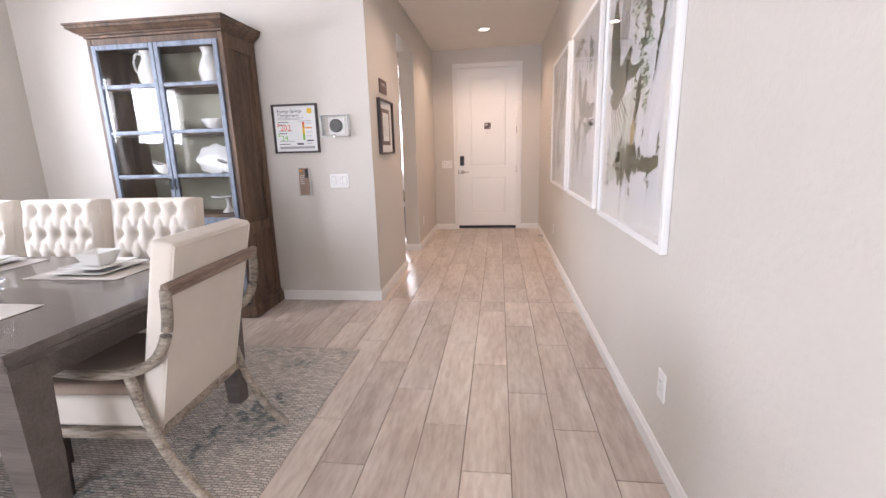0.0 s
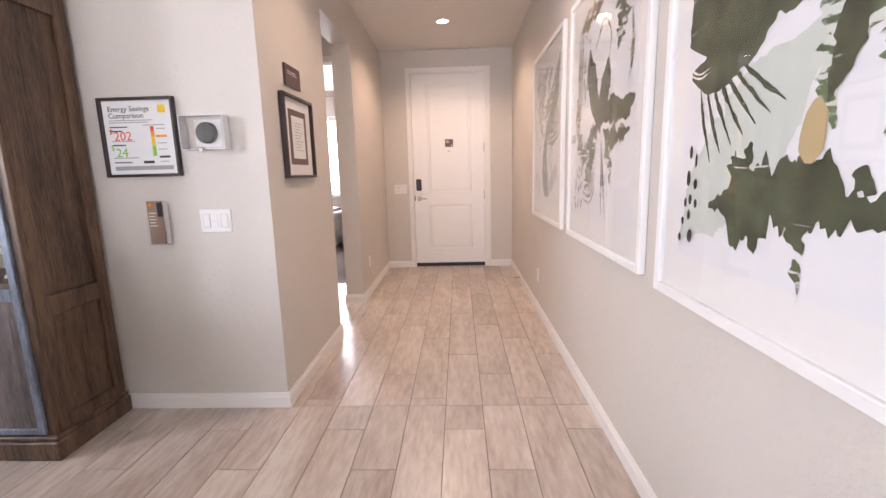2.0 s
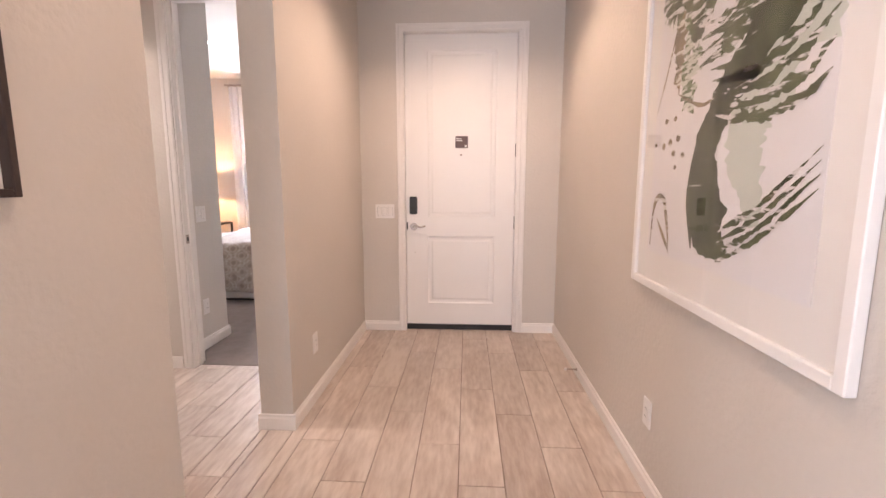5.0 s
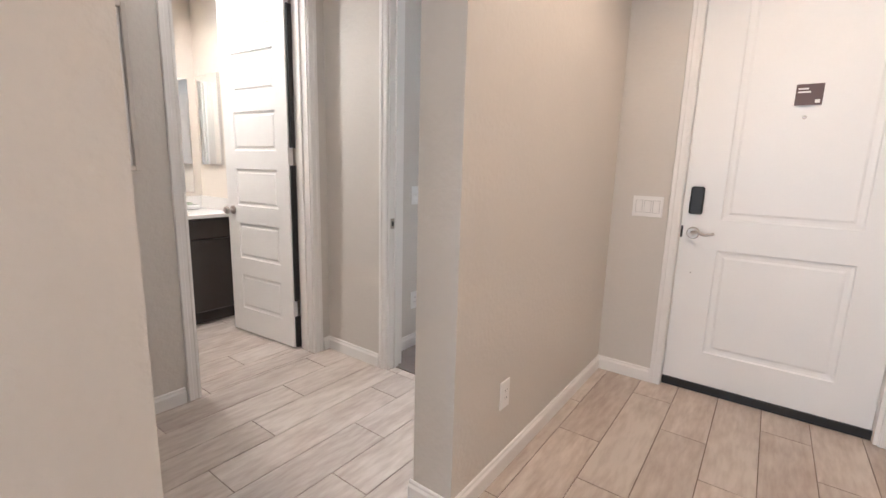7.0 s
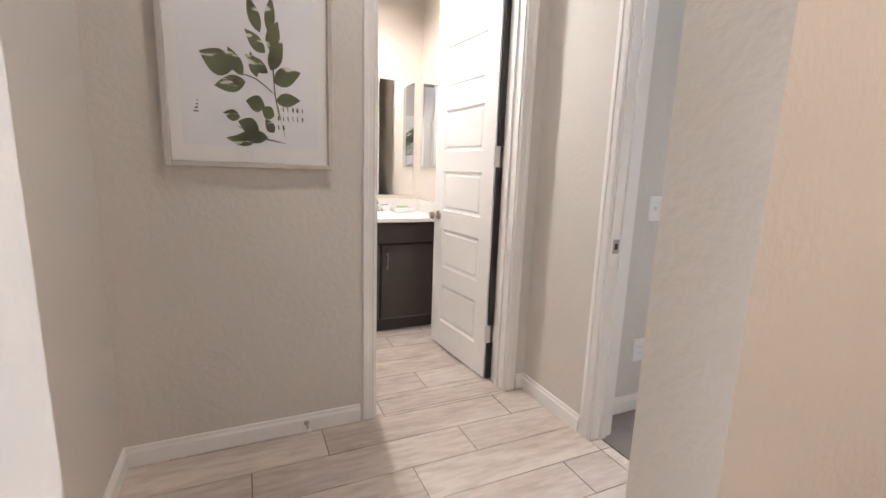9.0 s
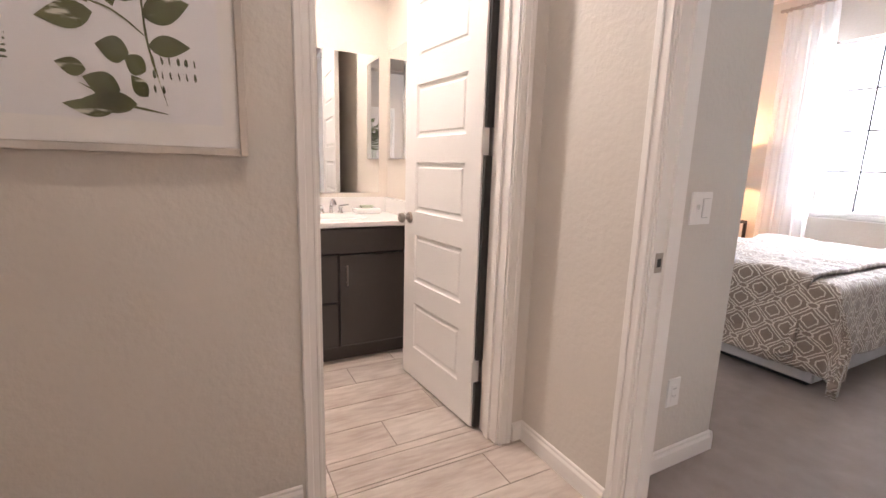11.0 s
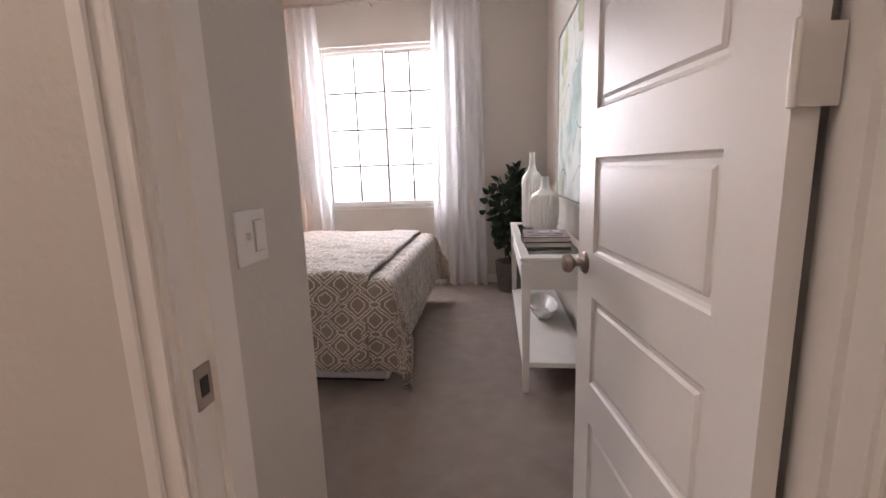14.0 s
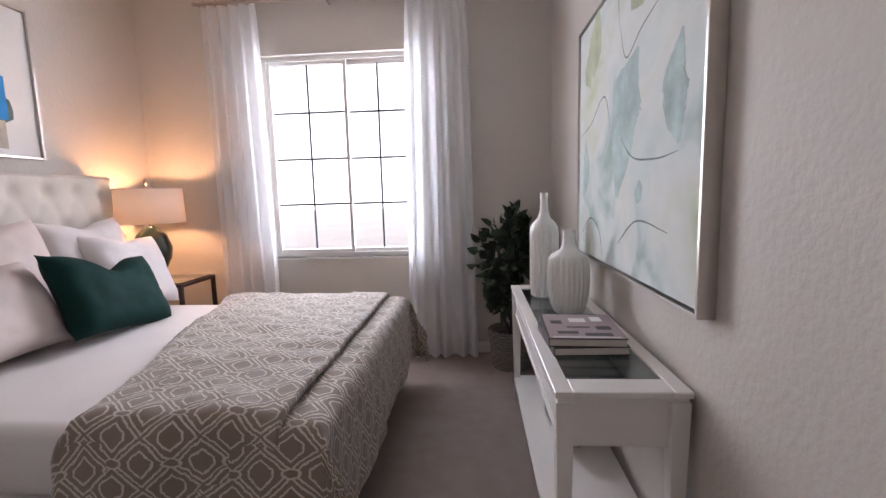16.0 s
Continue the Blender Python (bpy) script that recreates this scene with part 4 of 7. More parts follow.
marks(a2, "petal", [([(-0.19, 0.98), (-0.16, 0.86), (-0.09, 0.72), (0.0, 0.58)], [0.06, 0.15, 0.13, 0.08], 0.2), ([(0.10, 0.88), (0.07, 0.78), (0.02, 0.66), (0.0, 0.56)], [0.09, 0.13, 0.12, 0.06], 0.25), ([(0.0, 0.63), (0.15, 0.65), (0.3, 0.63), (0.42, 0.67)], [0.08, 0.11, 0.09, 0.08], 0.3), ([(0.05, 0.57), (0.2, 0.53), (0.38, 0.55)], [0.05, 0.09, 0.06], 0.5), ([(-0.02, 0.6), (-0.12, 0.55), (-0.22, 0.50)], [0.08, 0.09, 0.03], 0.5)], OLIVE, Y0, 5)
marks(a2, "tangle_stroke", [([(0.03, 0.57), (0.06, 0.15)], [0.012, 0.012], 0.2), ([(0.08, 0.55), (0.15, 0.42), (0.17, 0.32)], [0.03, 0.07, 0.03], 0.6), ([(-0.4, 0.62), (-0.3, 0.5), (-0.16, 0.45), (-0.05, 0.52)], [0.03, 0.1, 0.12, 0.05], 0.8), ([(-0.05, 0.5), (-0.15, 0.36), (-0.22, 0.28)], [0.06, 0.08, 0.03], 0.7), ([(0.04, 0.5), (0.12, 0.15)], [0.01, 0.014], 0.2)] + [([(-0.26, 0.24 + 0.035 * i), (-0.14, 0.22 + 0.035 * i), (-0.04, 0.30 + 0.04 * i)], [0.008, 0.016, 0.006], 0.4) for i in range(4)], OLIVEDRY, Y0 - 0.0005, 15)
marks(a2, "umber_stroke", [([(-0.37 + 0.03 * i, 1.14), (-0.38 + 0.03 * i, 0.9), (-0.36 + 0.02 * i, 0.66)], [0.012, 0.018, 0.008], 0.4) for i in range(3)] + [([(-0.1, 0.95), (0.02, 1.06), (0.12, 0.98), (0.1, 0.84)], [0.012, 0.015, 0.012, 0.008], 0.4), ([(-0.36, 1.10), (-0.2, 1.14), (0.0, 1.15)], [0.05, 0.08, 0.05], 0.5), ([(-0.40, 0.78), (-0.38, 0.66), (-0.39, 0.56)], [0.06, 0.1, 0.05], 0.3), ([(0.36, 1.0), (0.38, 0.85), (0.35, 0.74)], [0.02, 0.03, 0.01], 0.6)], UMBER, Y0 - 0.0009, 35)
marks(a2, "speckle", [([(0.22, 1.13), (0.26, 1.0), (0.22, 0.88)], [0.10, 0.12, 0.05], 0.8)], OLIVEDRY, Y0 - 0.0013, 45)
rd = random.Random(4)
scatter("ink_dot", [(rd.uniform(-0.42, -0.27), rd.uniform(0.17, 0.42), 0.008, rd.uniform(0.01, 0.018)) for _ in range(26)] + [(-0.28 + 0.1 * rd.random(), 0.75 + 0.35 * rd.random(), 0.006, 0.01) for _ in range(26)], Y0 - 0.0016, OLIVE, a2)

a3 = art_frame("white-framed abstract print with a tall dark green stroke", pose(XR, 6.575, 0.855, 0, 0, -90))
marks(a3, "green_wash", [([(0.3, 1.1), (0.28, 0.8), (0.15, 0.55), (0.22, 0.3)], [0.2, 0.24, 0.2, 0.15], 0.3)], WASH, Y0, 6)
marks(a3, "brushed_arc", [([(-0.10 + 0.012 * i, 0.90 - 0.036 * i), (0.08 + 0.012 * i, 0.90 - 0.04 * i), (0.26 + 0.01 * i, 1.0 - 0.05 * i), (0.42, 1.14 - 0.062 * i)], [0.018, 0.03, 0.03, 0.02], 0.6) for i in range(9)], OLIVEDRY, Y0 - 0.0002, 60)
marks(a3, "green_splatter", [([(-0.36, 1.14), (-0.25, 1.0), (-0.10, 0.94)], [0.16, 0.22, 0.10], 0.9), ([(-0.02, 1.14), (0.08, 1.04), (0.20, 1.1)], [0.16, 0.14, 0.05], 0.8), ([(-0.15, 0.9), (-0.20, 0.76), (-0.14, 0.64)], [0.10, 0.10, 0.03], 0.9)], GREENDRY, Y0 - 0.0003, 80)
marks(a3, "tall_stroke", [([(0.42, 1.14), (0.3, 0.88), (0.06, 0.68), (-0.05, 0.5), (0.0, 0.28), (0.1, 0.2)], [0.10, 0.14, 0.12, 0.13, 0.24, 0.16], 0.12), ([(-0.06, 0.62), (-0.12, 0.4), (-0.09, 0.2)], [0.03, 0.05, 0.03], 0.15)], OLIVE, Y0 - 0.0004, 16)
marks(a3, "sweep", [([(-0.12, 0.78 + 0.04 * i), (0.1, 0.82 + 0.03 * i), (0.28, 0.96 + 0.02 * i), (0.42, 1.12 + 0.005 * i)], [0.03, 0.028, 0.02, 0.01], 0.4) for i in range(3)] + [([(0.06, 0.18 + 0.03 * i), (0.24, 0.27 + 0.03 * i), (0.42, 0.4 + 0.03 * i)], [0.02, 0.015, 0.01], 0.5) for i in range(4)] + [([(-0.42, 1.08), (-0.2, 1.02), (0.0, 1.1)], [0.14, 0.2, 0.1], 0.6), ([(-0.13, 0.95), (-0.15, 0.84)], [0.1, 0.04], 0.7)], OLIVEDRY, Y0 - 0.0008, 26)
marks(a3, "umber_stroke", [([(-0.28, 0.98), (-0.36, 0.8), (-0.43, 0.66)], [0.012, 0.01, 0.006], 0.3), ([(-0.41, 0.17), (-0.39, 0.33), (-0.32, 0.36), (-0.27, 0.26), (-0.25, 0.16)], [0.022, 0.02, 0.022, 0.02, 0.02], 0.2), ([(-0.36, 0.28), (-0.3, 0.22), (-0.25, 0.17)], [0.01, 0.02, 0.015], 0.2), ([(-0.25, 1.0), (-0.27, 0.84), (-0.25, 0.72)], [0.05, 0.07, 0.02], 0.6), ([(-0.25, 0.72), (-0.1, 0.66), (0.0, 0.67)], [0.01, 0.012, 0.008], 0.3)], UMBER, Y0 - 0.0014, 46)
scatter("ink_dot", [(-0.33, 0.64, 0.014, 0.01), (-0.26, 0.64, 0.012, 0.01), (-0.41, 0.56, 0.01, 0.008), (-0.34, 0.55, 0.014, 0.013), (-0.29, 0.56, 0.017, 0.013), (-0.23, 0.57, 0.016, 0.013), (-0.26, 0.52, 0.014, 0.012), (-0.19, 0.51, 0.014, 0.01), (-0.24, 0.47, 0.011, 0.009)], Y0 - 0.0017, UMBER, a3)

# leaf print in the vestibule
lp = art_frame("square leaf print in a brushed silver frame", pose(XV, 6.650, 1.176, 0, 0, 90), 0.60, 0.69, 0.022, 0.06, SILVER, 0.04)
YL = -0.04 * 0.45 - 0.0022
def leaf_shape(bm, x, z, ang, ln, w, y):
    d, s = Vector((math.cos(radians(ang)), 0, math.sin(radians(ang)))), Vector((-math.sin(radians(ang)), 0, math.cos(radians(ang))))
    up, lo = [], []
    for k in range(9):
        t = k / 8
        ww = w * math.sin(math.pi * t ** 0.8) * 0.5
        p = Vector((x, y, z)) + d * ln * t
        up.append(bm.verts.new(p + s * ww)), lo.append(bm.verts.new(p - s * ww * 0.9))
    for k in range(8):
        bm.faces.new((up[k], lo[k], lo[k + 1], up[k + 1]))
bm = bmesh.new()
for i, (x, z, a, ln, w) in enumerate([(0.02, 0.50, 112, 0.13, 0.05), (0.06, 0.50, 84, 0.13, 0.045), (0.04, 0.43, 138, 0.11, 0.05), (0.06, 0.44, 70, 0.11, 0.06), (0.06, 0.37, 62, 0.12, 0.06), (0.05, 0.36, 150, 0.11, 0.045), (0.07, 0.33, 18, 0.13, 0.07), (0.08, 0.26, 4, 0.11, 0.05), (0.0, 0.34, 106, 0.09, 0.04), (-0.06, 0.34, 122, 0.11, 0.05), (-0.10, 0.36, 160, 0.14, 0.09), (-0.05, 0.32, 190, 0.13, 0.06), (0.03, 0.24, 172, 0.08, 0.06), (0.07, 0.2, 150, 0.06, 0.05), (0.0, 0.15, 165, 0.09, 0.06), (-0.08, 0.19, 170, 0.07, 0.04), (0.07, 0.14, 130, 0.06, 0.04), (0.04, 0.12, 178, 0.13, 0.05), (-0.02, 0.10, 175, 0.12, 0.04)]):
    leaf_shape(bm, x + 0.03, z - 0.0, a, ln * 1.05, w * 1.1, YL - 0.00005 * i)
blot(bm, [(0.08, 0.59), (0.10, 0.42), (0.11, 0.27), (0.15, 0.12)], 0.006, 0.3, YL - 0.0011, 3)
blot(bm, [(0.11, 0.28), (0.03, 0.33), (-0.05, 0.35)], 0.005, 0.3, YL - 0.0011, 4)
blot(bm, [(0.15, 0.10), (0.03, 0.12), (-0.07, 0.16)], 0.005, 0.3, YL - 0.0011, 5)
for v in bm.verts:
    v.co.x = v.co.x * 0.80 - 0.005
part("leaf_print", bm, brushed_ink("leaf_ink", (0.045, 0.048, 0.014), (0.60, 0.60, 0.50), 0.60, 9, 30), lp)
for i in range(14):
    part("ink_tick", blot(bmesh.new(), [(0.09 + 0.018 * (i % 6), 0.24 - 0.035 * (i // 6)), (0.092 + 0.018 * (i % 6), 0.22 - 0.035 * (i // 6))], 0.005, 0.5, YL, i), OLIVE, lp)
for i in range(5):
    part("ink_tick", blot(bmesh.new(), [(-0.2 + 0.004 * i, 0.2 + 0.013 * i), (-0.183, 0.2 + 0.013 * i)], 0.006, 0.6, YL, 20 + i), OLIVE, lp)


# ---- hutch ----
HX0, HX1, HY0 = -1.905, -0.855, 4.885
hu = thing("hutch", "brown wood hutch with blue-grey glazed doors, white dishes inside", "display cabinet")
HD = 5.29
bm = boxes((HX0, HY0, 0.09, HX0 + 0.03, HD, 2.105), (HX0 + 0.03, HD - 0.02, 0.09, HX1 - 0.03, HD, 2.105), (HX0 + 0.03, HY0 + 0.02, 2.075, HX1 - 0.03, HD - 0.02, 2.105), (HX0 + 0.03, HY0 + 0.02, 0.09, HX1 - 0.03, HD - 0.02, 0.12), bevel=0.002)
part("body", bm, HUTCHWOOD, hu)
# right side with two recessed panels
bm = bmesh.new()
box(bm, HX1 - 0.03, HY0, 0.09, HX1 - 0.012, HD, 2.105)
for r in ((HY0, 0.09, HY0 + 0.065, 2.105), (HD - 0.065, 0.09, HD, 2.105), (HY0 + 0.065, 0.09, HD - 0.065, 0.17), (HY0 + 0.065, 0.655, HD - 0.065, 0.745), (HY0 + 0.065, 2.005, HD - 0.065, 2.105)):
    box(bm, HX1 - 0.012, r[0], r[1], HX1 + 0.004, r[2], r[3], 0.003)
part("side_panel", bm, HUTCHWOOD, hu)
part("face_frame", boxes((HX0, HY0 - 0.018, 0.09, HX0 + 0.035, HY0, 2.105), (HX1 - 0.035, HY0 - 0.018, 0.09, HX1 + 0.004, HY0, 2.105), (HX0 + 0.035, HY0 - 0.018, 2.060, HX1 - 0.035, HY0, 2.105), bevel=0.003), HUTCHWOOD, hu)
bm = bmesh.new()
rings = []
for e, z in ((0.0, 2.106), (0.010, 2.107), (0.010, 2.121), (0.024, 2.126), (0.028, 2.133), (0.040, 2.136), (0.055, 2.146), (0.070, 2.159), (0.080, 2.162), (0.080, 2.180), (0.090, 2.184), (0.090, 2.195)):
    rings.append([bm.verts.new(p) for p in ((HX0 - e, HY0 - 0.018 - e, z), (HX1 + e * 0.75, HY0 - 0.018 - e, z), (HX1 + e * 0.75, HD + 0.001, z), (HX0 - e, HD + 0.001, z))])
for a, b in zip(rings, rings[1:]):
    for i in range(4):
        bm.faces.new((a[i], a[(i + 1) % 4], b[(i + 1) % 4], b[i]))
bm.faces.new(rings[0][::-1]), bm.faces.new(rings[-1])
part("cornice", bm, HUTCHWOOD, hu, "stepped wooden cornice")
part("plinth", boxes((HX0 - 0.03, HY0 - 0.045, 0, HX1 + 0.03, HD, 0.09), (HX0 - 0.02, HY0 - 0.035, 0.09, HX1 + 0.02, HD, 0.112), bevel=0.006), HUTCHWOOD, hu)
INNER = mat("hutch_inner_paint", (0.28, 0.27, 0.20), 0.7, vary=0.1, scale=4)
part("back_lining", boxes((HX0 + 0.03, HD - 0.026, 0.12, HX1 - 0.03, HD - 0.0205, 2.07)), INNER, hu)
SZ = (0.82, 1.12, 1.445, 1.775)
for z in SZ[:1]:
    part("shelf", boxes((HX0 + 0.031, HY0 + 0.03, z - 0.03, HX1 - 0.031, HD - 0.027, z - 0.005), bevel=0.002), HUTCHWOOD, hu)
for z in SZ[1:]:
    part("shelf", boxes((HX0 + 0.031, HY0 + 0.03, z - 0.025, HX1 - 0.031, HD - 0.027, z - 0.003), bevel=0.002), HUTCHWOOD, hu)
HM = (HX0 + HX1) / 2
for s, (x0, x1) in enumerate(((HX0 + 0.036, HM - 0.002), (HM + 0.002, HX1 - 0.036))):
    y0, y1, w = HY0 - 0.03, HY0 - 0.004, 0.034
    bm = boxes((x0, y0, 0.12, x0 + w, y1, 2.058), (x1 - w, y0, 0.12, x1, y1, 2.058), (x0 + w, y0, 0.12, x1 - w, y1, 0.15), (x0 + w, y0, 2.024, x1 - w, y1, 2.058), (x0 + w, y0, 0.745, x1 - w, y1, 0.800), bevel=0.003)
    d = part("door", bm, BLUEPAINT, hu, "worn blue-grey door frame with four panes")
    part("lower_panel", boxes((x0 + w, y0 + 0.008, 0.15, x1 - w, y1 - 0.004, 0.745)), DOORLOW, d, "worn grey-brown wooden panel")
    zs = [0.800, 1.120, 1.442, 1.770, 2.024]
    for k in range(3):
        part("muntin", boxes((x0 + w, y0 + 0.003, zs[k + 1] - 0.013, x1 - w, y1 - 0.004, zs[k + 1] + 0.013), bevel=0.002), BLUEPAINT, d)
    for k in range(4):
        g = part("pane", boxes((x0 + w, y0 + 0.012, zs[k] + 0.01, x1 - w, y0 + 0.015, zs[k + 1] - 0.01)), PANE, d)
        g.visible_shadow = False
    kx = x1 - w / 2 if s == 0 else x0 + w / 2
    part("latch", tube(bmesh.new(), [(kx, y0 - 0.006, 1.02), (kx, y0 - 0.012, 1.06), (kx, y0 - 0.006, 1.10)], 0.005), BLACK, d, smooth=True)


def china(name, label, cat, m, prof, n=28, ribs=0, rib=0.0, sy=1.0, extra=None, material=None):
    t = thing(name, label, cat, m)
    bm = lathe(bmesh.new(), prof, n, ribs=ribs, rib=rib)
    if sy != 1:
        bmesh.ops.scale(bm, vec=(1, sy, 1), verts=bm.verts)
    if extra:
        extra(bm)
    part("body", bm, material or CHINA, t, smooth=True)
    return t


PITCHER = [(0.045, 0), (0.047, 0.006), (0.06, 0.03), (0.072, 0.07), (0.072, 0.10), (0.06, 0.14), (0.043, 0.175), (0.04, 0.195), (0.052, 0.225), (0.048, 0.223), (0.036, 0.195), (0.0, 0.03)]
def jug(m, label, s):
    m = m @ Matrix.Scale(1.22, 4)
    p = china("pitcher", label, "pitcher", m, PITCHER, 28)
    part("handle", tube(bmesh.new(), spline([(s * 0.04, 0, 0.205), (s * 0.085, 0, 0.215), (s * 0.108, 0, 0.17), (s * 0.10, 0, 0.12), (s * 0.066, 0, 0.085)], 6), 0.0075, 8), CHINA, p, smooth=True)
    bm = bmesh.new()
    box(bm, -0.004, -0.012, 0.212, 0.02, 0.012, 0.225, 0.004)
    bmesh.ops.transform(bm, matrix=pose(-s * 0.055, 0, 0.008, 0, s * 20, 0), verts=bm.verts)
    part("spout", bm, CHINA, p, smooth=True)


SY = 5.07
jug(Matrix.Translation((HX0 + 0.31, SY, SZ[3] - 0.003)), "white ceramic pitcher on the top shelf", -1)
jug(Matrix.Translation((HX1 - 0.24, SY, SZ[3] - 0.003)), "white ceramic pitcher with its handle turned outward", 1)
BOWL = [(0.042, 0), (0.04, 0.01), (0.085, 0.035), (0.118, 0.085), (0.122, 0.092), (0.114, 0.09), (0.08, 0.045), (0.0, 0.02)]
china("bowl", "round cream bowl on the second shelf", "bowl", Matrix.Translation((HX1 - 0.24, SY, SZ[2] - 0.003)), BOWL)
china("bowl", "small white bowl behind the glass", "bowl", Matrix.Translation((HX0 + 0.38, SY, SZ[2] - 0.003)), [(r * 0.75, z * 0.9) for r, z in BOWL])
def swoop(bm):
    for v in bm.verts:
        v.co.z += max(0, v.co.z - 0.03) * 4.5 * (v.co.x / 0.12) ** 2 * 0.22
for x in (HX0 + 0.34, HX1 - 0.155):
    china("boat_bowl", "white boat-shaped bowl with raised ends", "bowl", Matrix.Translation((x, SY - 0.04, SZ[1] - 0.003)), [(r * 0.85, z * 0.9) for r, z in BOWL], sy=0.65, extra=swoop)
pf = thing("platter", "large white scalloped platter leaning upright", "platter", pose(HX1 - 0.385, SY + 0.11, SZ[1] + 0.118, -100, 0, 0))
bm = bmesh.new()
rings = []
for r, z in ((0.0001, 0), (0.10, 0.0), (0.125, 0.012), (0.15, 0.014), (0.15, 0.019), (0.12, 0.017), (0.0001, 0.006)):
    rings.append([bm.verts.new((1.1 * r * (1 + (0.06 * math.cos(8 * a) if r > 0.12 else 0)) * math.cos(a), 0.8 * r * (1 + (0.06 * math.cos(8 * a) if r > 0.12 else 0)) * math.sin(a), z)) for a in [2 * math.pi * k / 48 for k in range(48)]])
for a, b in zip(rings, rings[1:]):
    for i in range(48):
        bm.faces.new((a[i], a[(i + 1) % 48], b[(i + 1) % 48], b[i]))
part("dish", bm, CHINA, pf, smooth=True)
china("cake_stand", "white pedestal cake stand on the lowest glazed shelf", "cake stand", Matrix.Translation((HX1 - 0.24, SY, SZ[0] - 0.004)), [(0.055, 0), (0.05, 0.01), (0.02, 0.04), (0.016, 0.09), (0.03, 0.115), (0.125, 0.125), (0.13, 0.135), (0.12, 0.137), (0.0, 0.13)])
china("small_dish", "small white dish on the lowest glazed shelf", "dish", Matrix.Translation((HX0 + 0.33, SY, SZ[0] - 0.004)), [(r * 0.55, z * 0.6) for r, z in BOWL])

# ---- dining table and settings ----
tb = thing("dining_table", "dark grey-brown rectangular dining table set for a meal", "dining table")
TX0, TX1, TY0, TY1 = -2.75, -0.21, 2.66, 3.76
bm = bmesh.new()
box(bm, TX0, TY0, 0.728, TX1, TY1, 0.76, 0.004)
box(bm, TX0 + 0.012, TY0 + 0.012, 0.705, TX1 - 0.012, TY1 - 0.012, 0.728, 0.004)
part("tabletop", bm, TABLEWOOD, tb)
part("apron", boxes((TX0 + 0.06, TY0 + 0.06, 0.62, TX1 - 0.06, TY0 + 0.082, 0.705), (TX0 + 0.06, TY1 - 0.082, 0.62, TX1 - 0.06, TY1 - 0.06, 0.705), (TX0 + 0.06, TY0 + 0.082, 0.62, TX0 + 0.082, TY1 - 0.082, 0.705), (TX1 - 0.082, TY0 + 0.082, 0.62, TX1 - 0.06, TY1 - 0.082, 0.705)), TABLEWOOD, tb)
def taper(bm, x, y, z0, z1, r0, r1):
    v = [bm.verts.new((x + sx * r, y + sy * r, z)) for z, r in ((z0, r0), (z1, r1)) for sx, sy in ((-1, -1), (1, -1), (1, 1), (-1, 1))]
    bm.faces.new(v[3::-1]), bm.faces.new(v[4:])
    for i in range(4):
        bm.faces.new((v[i], v[(i + 1) % 4], v[4 + (i + 1) % 4], v[4 + i]))
    return bm
for x in (TX0 + 0.075, TX1 - 0.075):
    for y in (TY0 + 0.075, TY1 - 0.075):
        part("leg", taper(bmesh.new(), x, y, 0.012, 0.705, 0.034, 0.055), TABLEWOOD, tb)

PLACEMAT = mat("woven_placemat", (0.50, 0.46, 0.42), 0.9, vary=0.06, fine=500, bump=0.5, depth=0.001)
DISH = [(0.05, 0), (0.055, 0.004)]
WINE = glass_mat("wine_glass")
def setting(x, y, rz, full=True):
    m = pose(x, y, 0.7605, 0, 0, rz)
    pm = thing("placemat", "pale woven rectangular placemat on the dining table", "placemat", m, "place settings")
    part("mat", boxes((-0.22, -0.16, 0, 0.22, 0.16, 0.003), bevel=0.001), PLACEMAT, pm)
    pt = thing("plate_stack", "two stacked square white plates", "plate", m @ Matrix.Translation((0, 0, 0.0032)), "place settings")
    for k, (r, z) in enumerate(((0.13, 0.0), (0.105, 0.016))):
        bm = bmesh.new()
        q = [[bm.verts.new((sx * a, sy * a, z + h)) for sx, sy in ((-1, -1), (1, -1), (1, 1), (-1, 1))] for a, h in ((r * 0.6, 0), (r, 0.012), (r, 0.016), (r * 0.75, 0.008))]
        for a, b in zip(q, q[1:]):
            for i in range(4):
                bm.faces.new((a[i], a[(i + 1) % 4], b[(i + 1) % 4], b[i]))
        bm.faces.new(q[0][::-1]), bm.faces.new(q[-1])
        part("plate", bm, CHINA, pt)
    bw = thing("square_bowl", "square white bowl on the plates", "bowl", m @ Matrix.Translation((0, 0, 0.0285)), "place settings")
    bm = bmesh.new()
    q = [[bm.verts.new((sx * a, sy * a, h)) for sx, sy in ((-1, -1), (1, -1), (1, 1), (-1, 1))] for a, h in ((0.04, 0), (0.065, 0.06), (0.06, 0.06), (0.036, 0.008))]
    for a, b in zip(q, q[1:]):
        for i in range(4):
            bm.faces.new((a[i], a[(i + 1) % 4], b[(i + 1) % 4], b[i]))
    bm.faces.new(q[0][::-1]), bm.faces.new(q[-1])
    bmesh.ops.bevel(bm, geom=list(bm.edges), offset=0.003, segments=2, affect="EDGES")
    part("bowl", bm, CHINA, bw, smooth=True)


def wine(x, y):
    g = thing("wine_glass", "clear stemmed wine glass on the dining table", "wine glass", Matrix.Translation((x, y, 0.761)), "wine glasses")
    part("glass", lathe(bmesh.new(), [(0.034, 0), (0.034, 0.002), (0.005, 0.006), (0.0035, 0.05), (0.004, 0.085), (0.02, 0.1), (0.036, 0.13), (0.037, 0.155), (0.031, 0.195), (0.030, 0.195), (0.0355, 0.155), (0.034, 0.13), (0.018, 0.102), (0.0, 0.094)], 20), WINE, g, smooth=True)


setting(-0.74, 3.50, 0)
